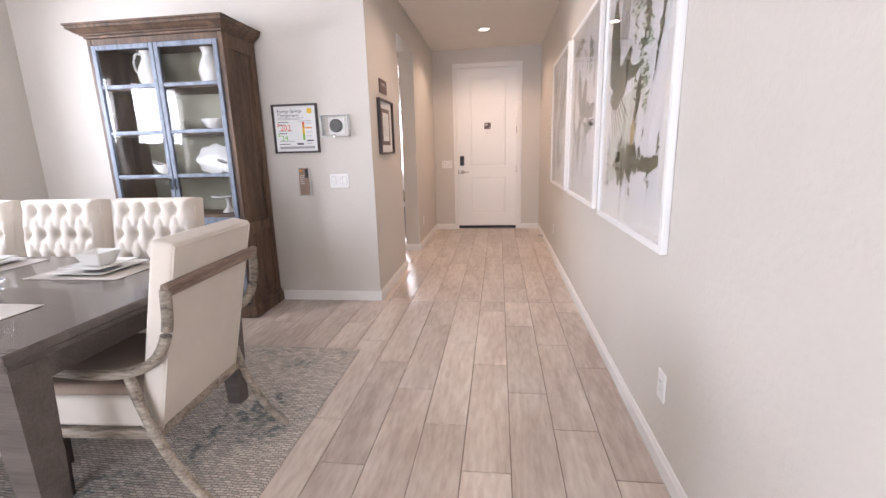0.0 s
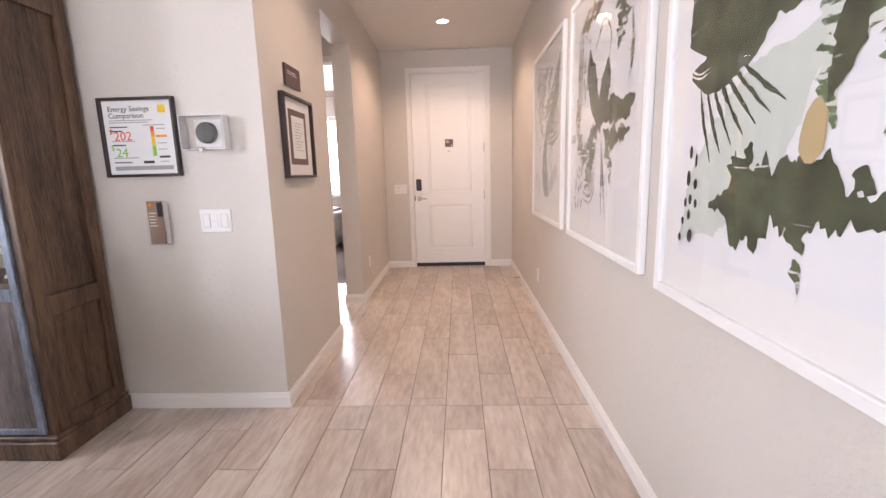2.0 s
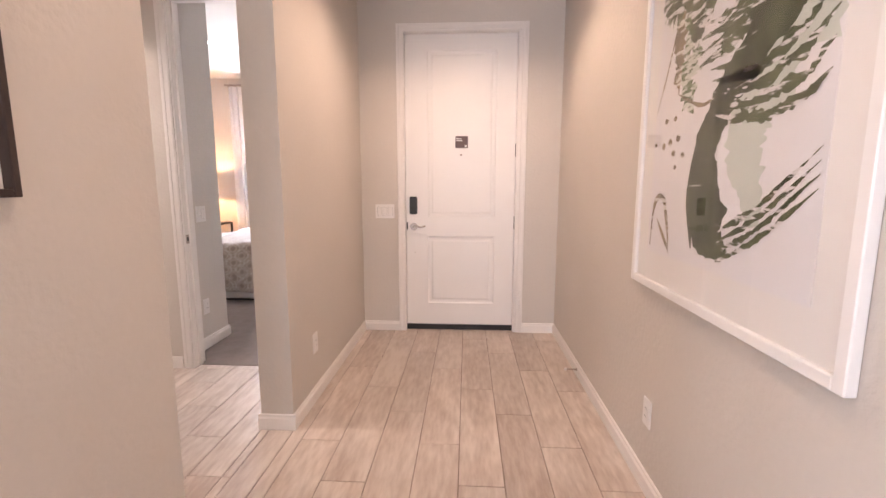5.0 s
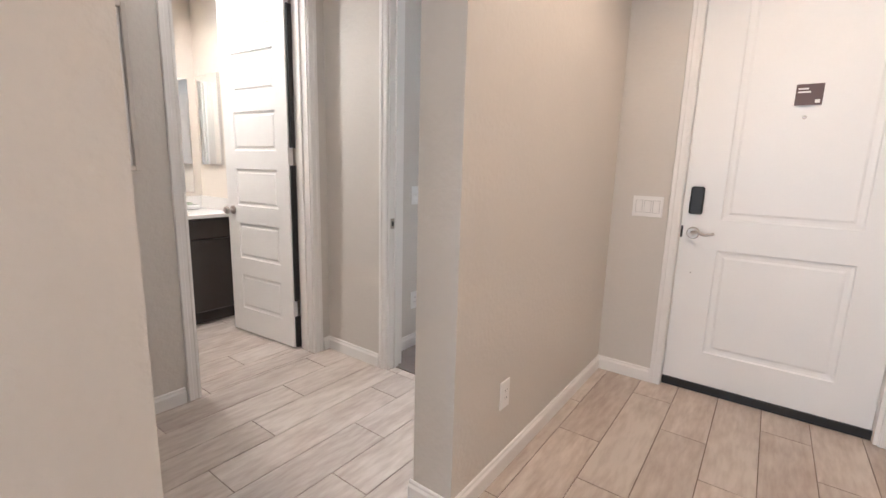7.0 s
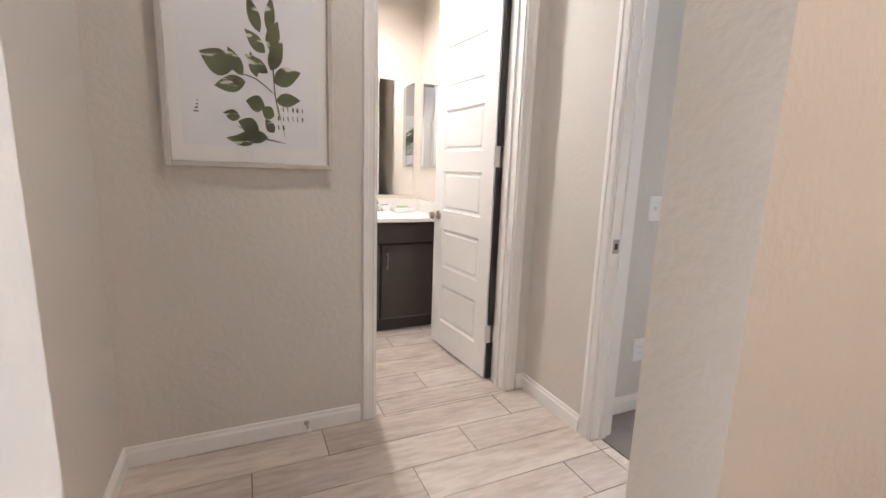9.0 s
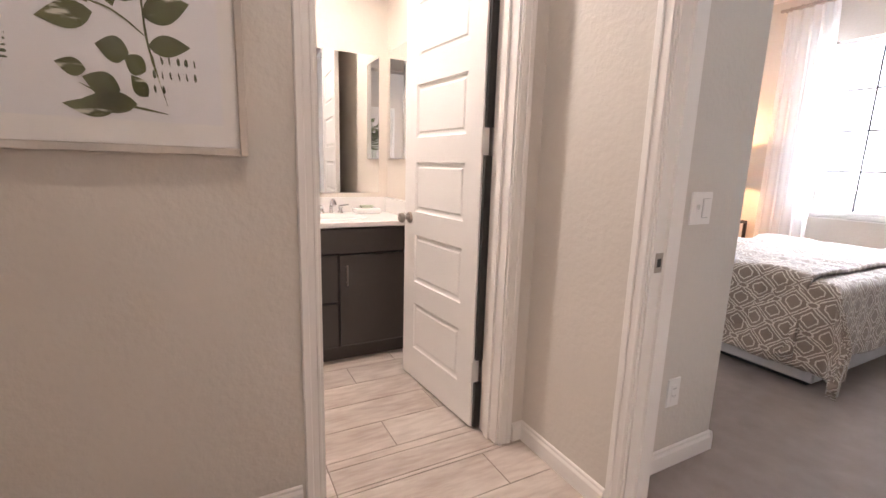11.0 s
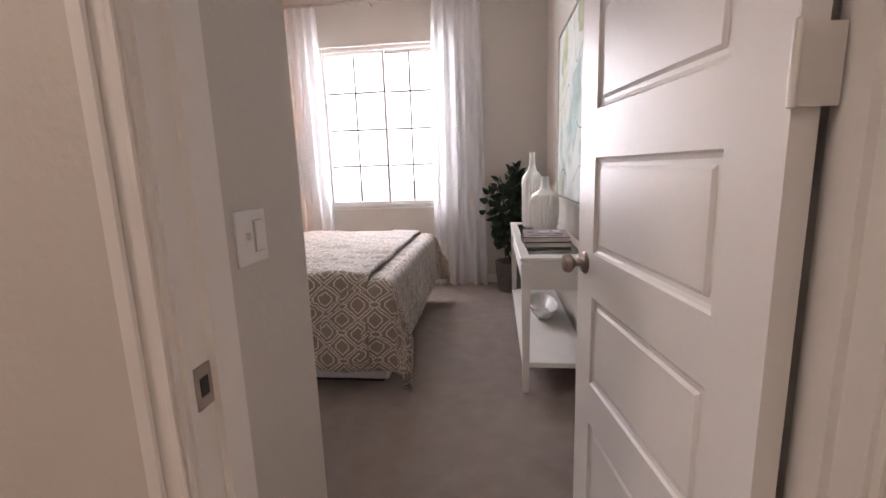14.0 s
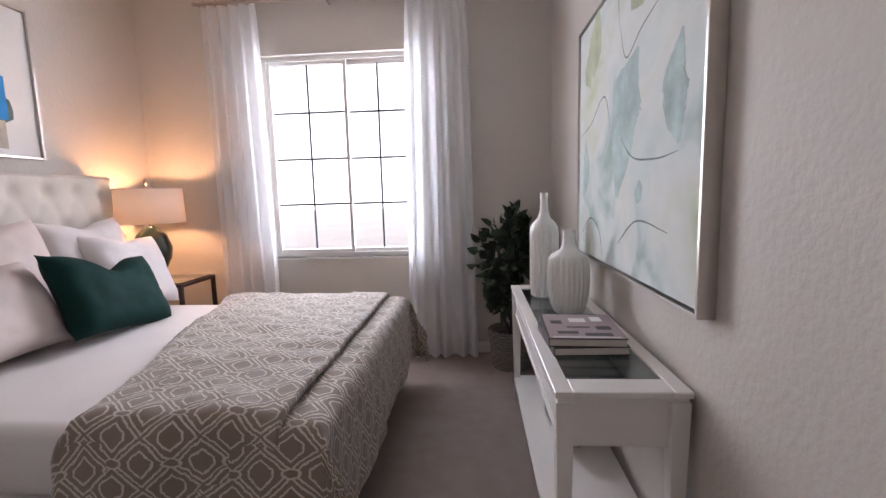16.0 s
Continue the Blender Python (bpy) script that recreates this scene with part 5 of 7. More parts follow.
setting(-1.44, 3.53, 0)
setting(-2.1, 3.53, 0)
pm2 = thing("placemat", "pale woven placemat at the near side of the table", "placemat", pose(-0.73, 2.88, 0.7605), "place settings")
part("mat", boxes((-0.22, -0.16, 0, 0.22, 0.16, 0.003), bevel=0.001), PLACEMAT, pm2)
setting(-1.44, 2.88, 180)
for x, y in ((-1.07, 3.32), (-1.03, 2.98), (-0.93, 3.20), (-1.75, 3.32), (-1.72, 3.05)):
    wine(x, y)
ce = thing("centerpiece", "green leafy centerpiece in a low white pot", "plant arrangement", Matrix.Translation((-1.45, 3.21, 0.761)))
part("pot", lathe(bmesh.new(), [(0.06, 0), (0.08, 0.03), (0.085, 0.09), (0.078, 0.09), (0.0, 0.06)], 24), CHINA, ce, smooth=True)


def leaves(bm, n, c, rad, size, seed, squash=1.0, shell=0.5):
    """Many small folded leaves scattered in clumps round c."""
    rnd = random.Random(seed)
    clumps = [Vector((rnd.gauss(0, 1), rnd.gauss(0, 1), rnd.gauss(0, 1) * squash)).normalized() * rnd.uniform(shell, 1.0) for _ in range(max(6, n // 14))]
    for _ in range(n):
        k = rnd.choice(clumps)
        p = Vector(c) + Vector((k.x * rad[0], k.y * rad[1], k.z * rad[2])) + Vector([rnd.gauss(0, 0.16) * r for r in rad])
        d = (p - Vector(c) + Vector((rnd.gauss(0, 0.05), rnd.gauss(0, 0.05), rnd.gauss(0, 0.05)))).normalized()
        s = d.cross(Vector((rnd.gauss(0, 1), rnd.gauss(0, 1), rnd.gauss(0, 1)))).normalized()
        u = s.cross(d)
        L, W = size * rnd.uniform(0.7, 1.3), size * rnd.uniform(0.3, 0.45)
        a, b = bm.verts.new(p), bm.verts.new(p + d * L - u * L * 0.25)
        l1, r1 = bm.verts.new(p + d * L * 0.35 + s * W + u * W * 0.3), bm.verts.new(p + d * L * 0.35 - s * W + u * W * 0.3)
        l2, r2 = bm.verts.new(p + d * L * 0.72 + s * W * 0.7), bm.verts.new(p + d * L * 0.72 - s * W * 0.7)
        c1, c2 = bm.verts.new(p + d * L * 0.35), bm.verts.new(p + d * L * 0.72)
        for q in ((a, c1, l1), (a, r1, c1), (l1, c1, c2, l2), (c1, r1, r2, c2), (l2, c2, b), (c2, r2, b)):
            bm.faces.new(q)
    return bm


part("foliage", leaves(bmesh.new(), 260, (0, 0, 0.15), (0.13, 0.13, 0.09), 0.05, 3), LEAF, ce)

# ---- chairs ----
def tufted_panel(bm, w, h, t, cols, rows, m, depth=0.022, roll=0.03):
    """A deep-buttoned cushion: front towards -y, x -w/2..w/2, z 0..h."""
    NX, NZ = cols * 12, rows * 12
    def f(u, v):
        d = 9
        for r in range(rows):
            off = 0.5 if r % 2 else 0.0
            for c in range(-1, cols + 1):
                du, dv = (u * cols - (c + 0.5 + off)), (v * rows - (r + 0.5))
                d = min(d, math.hypot(du, dv))
        a = abs(((u * cols + v * rows) % 1) - 0.0)
        e = min(u, 1 - u) * w, min(v, 1 - v) * h
        edge = 1 - max(0, 1 - min(e) / roll) ** 2
        k1 = abs(((u * cols + (v * rows) * 0.5 + 0.25) % 1) - 0.5)
        k2 = abs(((u * cols - (v * rows) * 0.5 + 0.75) % 1) - 0.5)
        crease = max(math.exp(-(0.5 - k1) ** 2 / 0.010), math.exp(-(0.5 - k2) ** 2 / 0.010)) * 0.27
        if not 0.5 < v * rows < rows - 0.5:
            q = (u * cols + (0.0 if (v < 0.5 or rows % 2 == 1) else 0.5)) % 1
            crease = math.exp(-(q - 0.5) ** 2 / 0.010) * 0.27
        return edge, math.exp(-d * d / 0.05) + crease * (1 - math.exp(-d * d / 0.2))
    g = []
    for k in range(NZ + 1):
        row = []
        for i in range(NX + 1):
            u, v = i / NX, k / NZ
            e, b = f(u, v)
            row.append(bm.verts.new(m @ Vector(((u - 0.5) * w, -t * (0.3 + 0.7 * max(0, e) ** 0.5) + depth * min(1, b), v * h))))
        g.append(row)
    for k in range(NZ):
        for i in range(NX):
            bm.faces.new((g[k][i], g[k][i + 1], g[k + 1][i + 1], g[k + 1][i]))
    return bm


def side_chair(m, label):
    c = thing("dining_chair", label, "dining chair", m, "tufted chairs round the table")
    bm = bmesh.new()
    back = pose(0, 0.25, 0.47, -7, 0, 0)
    tufted_panel(bm, 0.49, 0.55, 0.075, 5, 4, back, 0.036)
    part("back_tufting", bm, LINEN, c, "button-tufted cream back cushion", smooth=True)
    bm = bmesh.new()
    box(bm, -0.245, -0.02, -0.12, 0.245, 0.06, 0.55, 0.012, 2)
    bmesh.ops.transform(bm, matrix=back, verts=bm.verts)
    part("back_shell", bm, LINEN, c, smooth=True)
    bm = bmesh.new()
    box(bm, -0.25, -0.27, 0.36, 0.25, 0.24, 0.485, 0.025, 3)
    part("seat", bm, LINEN, c, smooth=True)
    for sx in (-1, 1):
        part("front_leg", taper(bmesh.new(), sx * 0.215, -0.235, 0, 0.36, 0.017, 0.026), DARKWOOD, c)
        bm = taper(bmesh.new(), 0, 0, 0, 0.36, 0.016, 0.024)
        for v in bm.verts:
            v.co.y += (0.36 - v.co.z) * 0.2
            v.co += Vector((sx * 0.21, 0.215, 0))
        part("back_leg", bm, DARKWOOD, c)
    return c


ch = side_chair(pose(-0.90, 3.78, 0.013, 0, 0, 0), "cream linen side chair with button-tufted back, pushed in at table")
for x in (-1.50, -2.09):
    copy_thing(ch, pose(x, 3.78, 0.013, 0, 0, 0))
for x in (-0.95, -1.75):
    copy_thing(ch, pose(x, 2.93, 0.013, 0, 0, 180))

hc = thing("host_chair", "cream linen armchair, weathered grey wood frame, at the table end", "dining chair", pose(-0.12, 3.235, 0.012, 0, 0, 3))
# local: the chair faces -x
bk = pose(0.0, 0, 0.31, 0, 13.0, 0)
bm = bmesh.new()
box(bm, -0.075, -0.245, -0.02, 0.0, 0.245, 0.68, 0.014, 3)
bmesh.ops.transform(bm, matrix=bk, verts=bm.verts)
part("backrest", bm, LINEN, hc, smooth=True)
bm = bmesh.new()
for s in (-1, 1):
    tube(bm, [bk @ Vector((0.001, s * 0.236, z)) for z in (0.0, 0.2, 0.45, 0.665)], 0.004, 6)
tube(bm, [bk @ Vector((0.001, y, 0.667)) for y in (-0.236, 0, 0.236)], 0.004, 6)
part("piping", bm, LINEN, hc, smooth=True)
bm = bmesh.new()
box(bm, -0.52, -0.25, 0.325, -0.045, 0.25, 0.44, 0.022, 3)
part("seat", bm, LINEN, hc, smooth=True)
# cream linen darkened to taupe: the table's shade is in this colour
SHADEDSEAT = mat("shaded_seat_linen", (0.30, 0.225, 0.175), 0.7, vary=0.1)
bm = bmesh.new()
box(bm, -0.505, -0.232, 0.43, -0.05, 0.232, 0.475, 0.018, 3)
part("seat_cushion", bm, SHADEDSEAT, hc, "linen seat cushion, coloured taupe for the shade under the table", smooth=True)
part("seat_rail", boxes((-0.53, -0.262, 0.288, 0.01, -0.236, 0.325), (-0.53, 0.236, 0.288, 0.01, 0.262, 0.325), (-0.53, -0.236, 0.288, -0.505, 0.236, 0.325), (-0.015, -0.236, 0.288, 0.01, 0.236, 0.325), bevel=0.004), GREYWOOD, hc)
rl = [bk @ Vector((0.012, y, 0.535)) for y in (-0.285, -0.14, 0.0, 0.14, 0.285)]
bm = bmesh.new()
b2 = bmesh.new()
box(b2, -0.004, -0.29, 0.515, 0.022, 0.29, 0.56, 0.005)
merged(bm, b2, bk)
part("back_rail", bm, grained("brown_rail_wood", (0.12, 0.08, 0.06), (0.30, 0.22, 0.17), 0.55, 1, 10, 5, 0.3), hc, "weathered wooden rail across the back")
for s in (-1, 1):
    top = bk @ Vector((0.008, s * 0.277, 0.54))
    part("arm", tube(bmesh.new(), spline([top, (0.115, s * 0.282, 0.70), (0.06, s * 0.285, 0.60), (-0.05, s * 0.285, 0.553), (-0.20, s * 0.283, 0.545), (-0.36, s * 0.28, 0.56), (-0.47, s * 0.275, 0.55)], 7), 0.018, 10), GREYWOOD, hc, smooth=True)
    part("back_leg", tube(bmesh.new(), spline([(-0.045, s * 0.283, 0.553), (-0.02, s * 0.28, 0.42), (0.03, s * 0.272, 0.25), (0.11, s * 0.265, 0.10), (0.20, s * 0.262, 0.0)], 6), 0.017, 10), GREYWOOD, hc, "curved sabre leg", smooth=True)
    bm = taper(bmesh.new(), -0.455, s * 0.215, 0, 0.30, 0.022, 0.034)
    part("front_leg", bm, DARKWOOD, hc)

# ---- rug ----
def rug_material():
    m = bpy.data.materials.new("woven_rug")
    m.use_nodes = True
    n, l = m.node_tree.nodes, m.node_tree.links
    b = n["Principled BSDF"]
    tc = n.new("ShaderNodeTexCoord")
    br_ = n.new("ShaderNodeTexBrick")
    br_.inputs["Scale"].default_value = 1.0
    br_.inputs["Brick Width"].default_value, br_.inputs["Row Height"].default_value, br_.inputs["Mortar Size"].default_value = 0.034, 0.013, 0.0026
    br_.inputs["Mortar Smooth"].default_value = 0.6
    br_.inputs["Color1"].default_value, br_.inputs["Color2"].default_value, br_.inputs["Mortar"].default_value = (0.62, 0.62, 0.62, 1), (1.0, 1.0, 1.0, 1), (0.36, 0.33, 0.30, 1)
    wob = n.new("ShaderNodeTexNoise")
    wob.inputs["Scale"].default_value = 18
    vm = n.new("ShaderNodeVectorMath")
    vm.operation = "MULTIPLY_ADD"
    vm.inputs[1].default_value = (0.022, 0.022, 0)
    l.new(tc.outputs["Object"], wob.inputs["Vector"]), l.new(wob.outputs["Color"], vm.inputs[0]), l.new(tc.outputs["Object"], vm.inputs[2])
    l.new(vm.outputs[0], br_.inputs["Vector"])
    n1, n2 = n.new("ShaderNodeTexNoise"), n.new("ShaderNodeTexNoise")
    n1.inputs["Scale"].default_value, n1.inputs["Detail"].default_value = 2.4, 4
    n2.inputs["Scale"].default_value, n2.inputs["Detail"].default_value = 26, 6
    l.new(tc.outputs["Object"], n1.inputs["Vector"]), l.new(tc.outputs["Object"], n2.inputs["Vector"])
    sm = n.new("ShaderNodeMath")
    sm.operation = "MULTIPLY_ADD"
    l.new(n2.outputs["Fac"], sm.inputs[0])
    sm.inputs[1].default_value = 0.9
    l.new(n1.outputs["Fac"], sm.inputs[2])
    r = n.new("ShaderNodeValToRGB")
    e = r.color_ramp.elements
    e[0].position, e[0].color = 0.70, (0.30, 0.33, 0.33, 1)
    e[1].position, e[1].color = 0.98, (0.80, 0.74, 0.68, 1)
    q = e.new(0.80)
    q.color = (0.62, 0.60, 0.56, 1)
    l.new(sm.outputs[0], r.inputs[0])
    m2 = n.new("ShaderNodeMix")
    m2.data_type, m2.blend_type = "RGBA", "MULTIPLY"
    m2.inputs[0].default_value = 1.0
    l.new(r.outputs[0], m2.inputs[6]), l.new(br_.outputs["Color"], m2.inputs[7])
    l.new(m2.outputs[2], b.inputs["Base Color"])
    b.inputs["Roughness"].default_value = 0.95
    bp = n.new("ShaderNodeBump")
    bp.inputs["Strength"].default_value, bp.inputs["Distance"].default_value, bp.invert = 0.9, 0.006, True
    l.new(br_.outputs["Fac"], bp.inputs["Height"]), l.new(bp.outputs[0], b.inputs["Normal"])
    return m


rg = thing("rug", "nubby woven grey, cream and slate rug under the dining table", "rug")
part("rug_weave", boxes((-2.7, 1.85, 0.0005, 0.168, 4.325, 0.012), bevel=0.003), rug_material(), rg)

# ---- dining windows, and an unseen one added at the rear ----
def window_set(name, m, w, h, cols, label):
    """White frame in local x 0..w, z 0..h, depth towards +y, with mullions and panes."""
    wd = thing(name, label, "window", m, kind="structure")
    f = 0.045
    part("window_frame", frame_ring(0, 0, w, h, f, 0.05, 0.11), TRIM, wd)
    for i in range(1, cols):
        x = w * i / cols
        part("mullion", boxes((x - 0.03, 0.05, f, x + 0.03, 0.11, h - f)), TRIM, wd)
    for i in range(cols):
        g = part("pane", boxes((w * i / cols + 0.03, 0.078, f, w * (i + 1) / cols - 0.03, 0.082, h - f)), PANE, wd)
        g.visible_shadow = False
    return wd


window_set("window_1", pose(DW, WY0, WZ0, 0, 0, 90), 0.90, WZ1 - WZ0, 1, "white-framed dining room window")
window_set("window_4", pose(DW, 3.41, WZ0, 0, 0, 90), 0.90, WZ1 - WZ0, 1, "second white-framed dining room window")
window_set("added_rear_window", pose(1.2, YB, 0.1, 0, 0, 180), 4.0, 2.5, 3, "unseen wide glazed opening added at the rear for daylight")

# ---- vanity ----
va = thing("vanity", "charcoal vanity cabinet with one door, drawers and a white counter", "bathroom vanity")
VX, VY0, VY1, VT = -2.53, 6.55, 7.948, 0.815
part("body", boxes((-3.048, VY0, 0.09, VX - 0.02, VY1, VT), (-3.048, VY0, 0.0, VX - 0.06, VY1, 0.09), bevel=0.001), CABINET, va)
def shaker(y0, z0, y1, z1, parent, name, label=""):
    """A cabinet front with a recessed panel, made as one shell."""
    bm, w = box(bmesh.new(), VX - 0.0195, y0, z0, VX, y1, z1), 0.052
    bm.faces.ensure_lookup_table()
    f = max(bm.faces, key=lambda q: q.calc_center_median().x)
    bmesh.ops.inset_individual(bm, faces=[f], thickness=w)
    bmesh.ops.inset_individual(bm, faces=[f], thickness=0.004)
    for v in f.verts:
        v.co.x -= 0.009
    return part(name, bm, CABINET, parent, label)
def pull(x, y0, z0, y1, z1, parent):
    dy = (0, 1) if z0 == z1 else (1, 0)
    bm = tube(bmesh.new(), [(x + 0.028, y0, z0), (x + 0.028, y1, z1)], 0.005)
    for t in (0.12, 0.88):
        tube(bm, [(x, y0 + (y1 - y0) * t, z0 + (z1 - z0) * t), (x + 0.028, y0 + (y1 - y0) * t, z0 + (z1 - z0) * t)], 0.004)
    return part("handle", bm, NICKEL, parent, "bar handle", smooth=True)
part("false_front", boxes((VX - 0.0195, 7.055, 0.665, VX, VY1 - 0.012, VT - 0.012), bevel=0.002), CABINET, va)
d = shaker(7.475, 0.105, VY1 - 0.012, 0.655, va, "door")
pull(VX, 7.51, 0.48, 7.51, 0.60, d)
for z0, z1 in ((0.105, 0.37), (0.38, 0.655)):
    d = shaker(7.055, z0, 7.465, z1, va, "drawer")
    pull(VX, 7.20, (z0 + z1) / 2 + 0.02, 7.33, (z0 + z1) / 2 + 0.02, d)
d = shaker(6.56, 0.105, 7.045, 0.655, va, "door")
part("counter", boxes((-3.048, VY0, VT, VX + 0.025, VY1, VT + 0.03), bevel=0.004), COUNTER, va, "white counter")
part("backsplash", boxes((-3.048, VY0, VT + 0.03, -3.03, VY1, VT + 0.13), (-3.03, VY1 - 0.02, VT + 0.03, VX + 0.02, VY1, VT + 0.13), bevel=0.002), COUNTER, va, "white backsplash")
bm = bmesh.new()
lathe(bm, [(0.0, 0.0), (0.10, 0.001), (0.16, 0.004), (0.185, 0.006), (0.192, 0.003), (0.192, 0.0)], 36)
bmesh.ops.scale(bm, vec=(0.85, 1.1, 1), verts=bm.verts)
bmesh.ops.transform(bm, matrix=Matrix.Translation((-2.77, 7.50, VT + 0.0302)), verts=bm.verts)
part("sink", bm, CHINA, va, "oval white sink", smooth=True)
fc = thing("faucet", "chrome two-handle faucet behind the sink", "faucet", Matrix.Translation((-2.95, 7.53, VT + 0.031)))
part("spout", tube(bmesh.new(), spline([(0, 0, 0), (0, 0, 0.05), (0.03, 0, 0.085), (0.09, 0, 0.08), (0.105, 0, 0.062)], 5), 0.012, 10), CHROME, fc, smooth=True)
for s in (-1, 1):
    bm = lathe(bmesh.new(), [(0.022, 0), (0.02, 0.01), (0.013, 0.02), (0.013, 0.045), (0.016, 0.05), (0.0, 0.055)], 16, (0, s * 0.06))
    tube(bm, [(0, s * 0.06, 0.048), (0.005, s * 0.115, 0.058)], [0.007, 0.005])
    part("handle", bm, CHROME, fc, smooth=True)
sd = thing("soap_dish", "white dish holding a pale green bar of soap", "soap dish", Matrix.Translation((-2.93, 7.76, VT + 0.031)))
bm = bmesh.new()
box(bm, -0.055, -0.085, 0, 0.055, 0.085, 0.036, 0.012, 2)
part("dish", bm, CHINA, sd, smooth=True)
bm = bmesh.new()
box(bm, -0.025, -0.042, 0.0355, 0.025, 0.042, 0.055, 0.008, 2)
part("soap", bm, mat("pale_soap", (0.45, 0.48, 0.36), 0.5, vary=0.03), sd, "pale green soap", smooth=True)
bv = thing("branch_vase", "white vase of dark leafy branches on the vanity counter", "vase", Matrix.Translation((-2.84, 7.10, VT + 0.031)))
part("vase", lathe(bmesh.new(), [(0.035, 0), (0.05, 0.02), (0.055, 0.09), (0.035, 0.15), (0.028, 0.18), (0.024, 0.18), (0.0, 0.12)], 24), CHINA, bv, smooth=True)
bm, leafed, rnd = bmesh.new(), bmesh.new(), random.Random(12)
for dy, top in ((0.20, 0.50), (0.25, 0.42), (0.12, 0.56), (0.24, 0.34)):
    pts = spline([(0, 0, 0.10), (0.005, dy * 0.25, 0.26), (0.0, dy * 0.6, top * 0.82), (0.01, dy, top)], 5)
    tube(bm, pts, 0.0025, 5)
    for q in pts[7::2]:
        for sgn in (-1, 1):
            w, up_, out = 0.019, 0.035 + 0.015 * rnd.random(), 0.055 + 0.02 * rnd.random()
            tip = q + Vector((sgn * 0.03, out * sgn * 0.6 + 0.02, up_ * sgn))
            mid = (q + tip) / 2
            side = Vector((w * 0.6, 0, w))
            v = [leafed.verts.new(p) for p in (q, mid + side, tip, mid - side)]
            leafed.faces.new(v)
part("stem", bm, SOIL, bv, smooth=True)
part("foliage", leafed, LEAF, bv, "dark green leaves")
mi = thing("mirror", "frameless wall mirror above the vanity", "mirror")
part("glass", boxes((-3.0485, 6.7, 0.975, -3.043, 7.885, 1.865)), MIRROR, mi)
mc = thing("medicine_cabinet", "mirrored medicine cabinet on the side wall", "medicine cabinet")
part("door", boxes((-2.98, 7.925, 1.21, -2.66, 7.9485, 1.885)), MIRROR, mc)
part("edge", boxes((-2.984, 7.93, 1.206, -2.98, 7.9487, 1.889), (-2.66, 7.93, 1.206, -2.656, 7.9487, 1.889), (-2.98, 7.93, 1.206, -2.66, 7.9487, 1.21), (-2.98, 7.93, 1.885, -2.66, 7.9487, 1.889)), CHROME, mc)
tr_ = thing("towel", "dark grey towel hanging on the bathroom wall", "towel")
bm = tube(bmesh.new(), [(-1.70, 6.45, 1.25), (-1.70, 6.95, 1.25)], 0.009)
for y in (6.47, 6.93):
    tube(bm, [(-1.70, y, 1.25), (-1.627, y, 1.25)], 0.007)
part("rail", bm, NICKEL, tr_, smooth=True)
part("cloth", boxes((-1.72, 6.5, 0.7, -1.68, 6.9, 1.265), bevel=0.012), mat("dark_towel", (0.05, 0.05, 0.055), 0.95, vary=0.1, fine=400, bump=0.6), tr_)

# ---- bedroom window ----
w3 = thing("window_3", "white sliding bedroom window with thin grids, bright daylight outside", "window", Matrix.Translation((NX0, BYN, NZ0)), kind="structure")
NW, NH = NX1 - NX0, NZ1 - NZ0
part("window_frame", frame_ring(0.0005, 0.0005, NW - 0.0005, NH - 0.0005, 0.035, 0.045, 0.12), TRIM, w3, "white window frame")
WM = -1.635 - NX0
part("sash_frame", frame_ring(0.036, 0.036, WM + 0.02, NH - 0.036, 0.028, 0.05, 0.08), TRIM, w3)
part("sash_frame", frame_ring(WM - 0.018, 0.036, NW - 0.036, NH - 0.036, 0.03, 0.081, 0.11), TRIM, w3)
GRID = mat("grid_bar", (0.12, 0.13, 0.15), 0.4, vary=0, bump=0)
for x0, x1 in ((0.064, WM - 0.008), (WM + 0.012, NW - 0.066)):
    y = 0.066 if x0 < 0.1 else 0.097
    part("grid_bar", boxes((0.5 * (x0 + x1) - 0.008, y, 0.066, 0.5 * (x0 + x1) + 0.008, y + 0.006, NH - 0.066)), GRID, w3)
    for k in (1, 2, 3):
        z = 0.066 + (NH - 0.132) * k / 4
        part("grid_bar", boxes((x0, y - 0.0003, z - 0.008, x1, y + 0.0063, z + 0.008)), GRID, w3)
    g = part("pane", boxes((x0, y + 0.008, 0.066, x1, y + 0.011, NH - 0.066)), PANE, w3)
    g.visible_shadow = False
part("window_sill", boxes((-0.01, -0.012, -0.012, NW + 0.01, 0.044, 0.0)), TRIM, w3, "thin white sill")

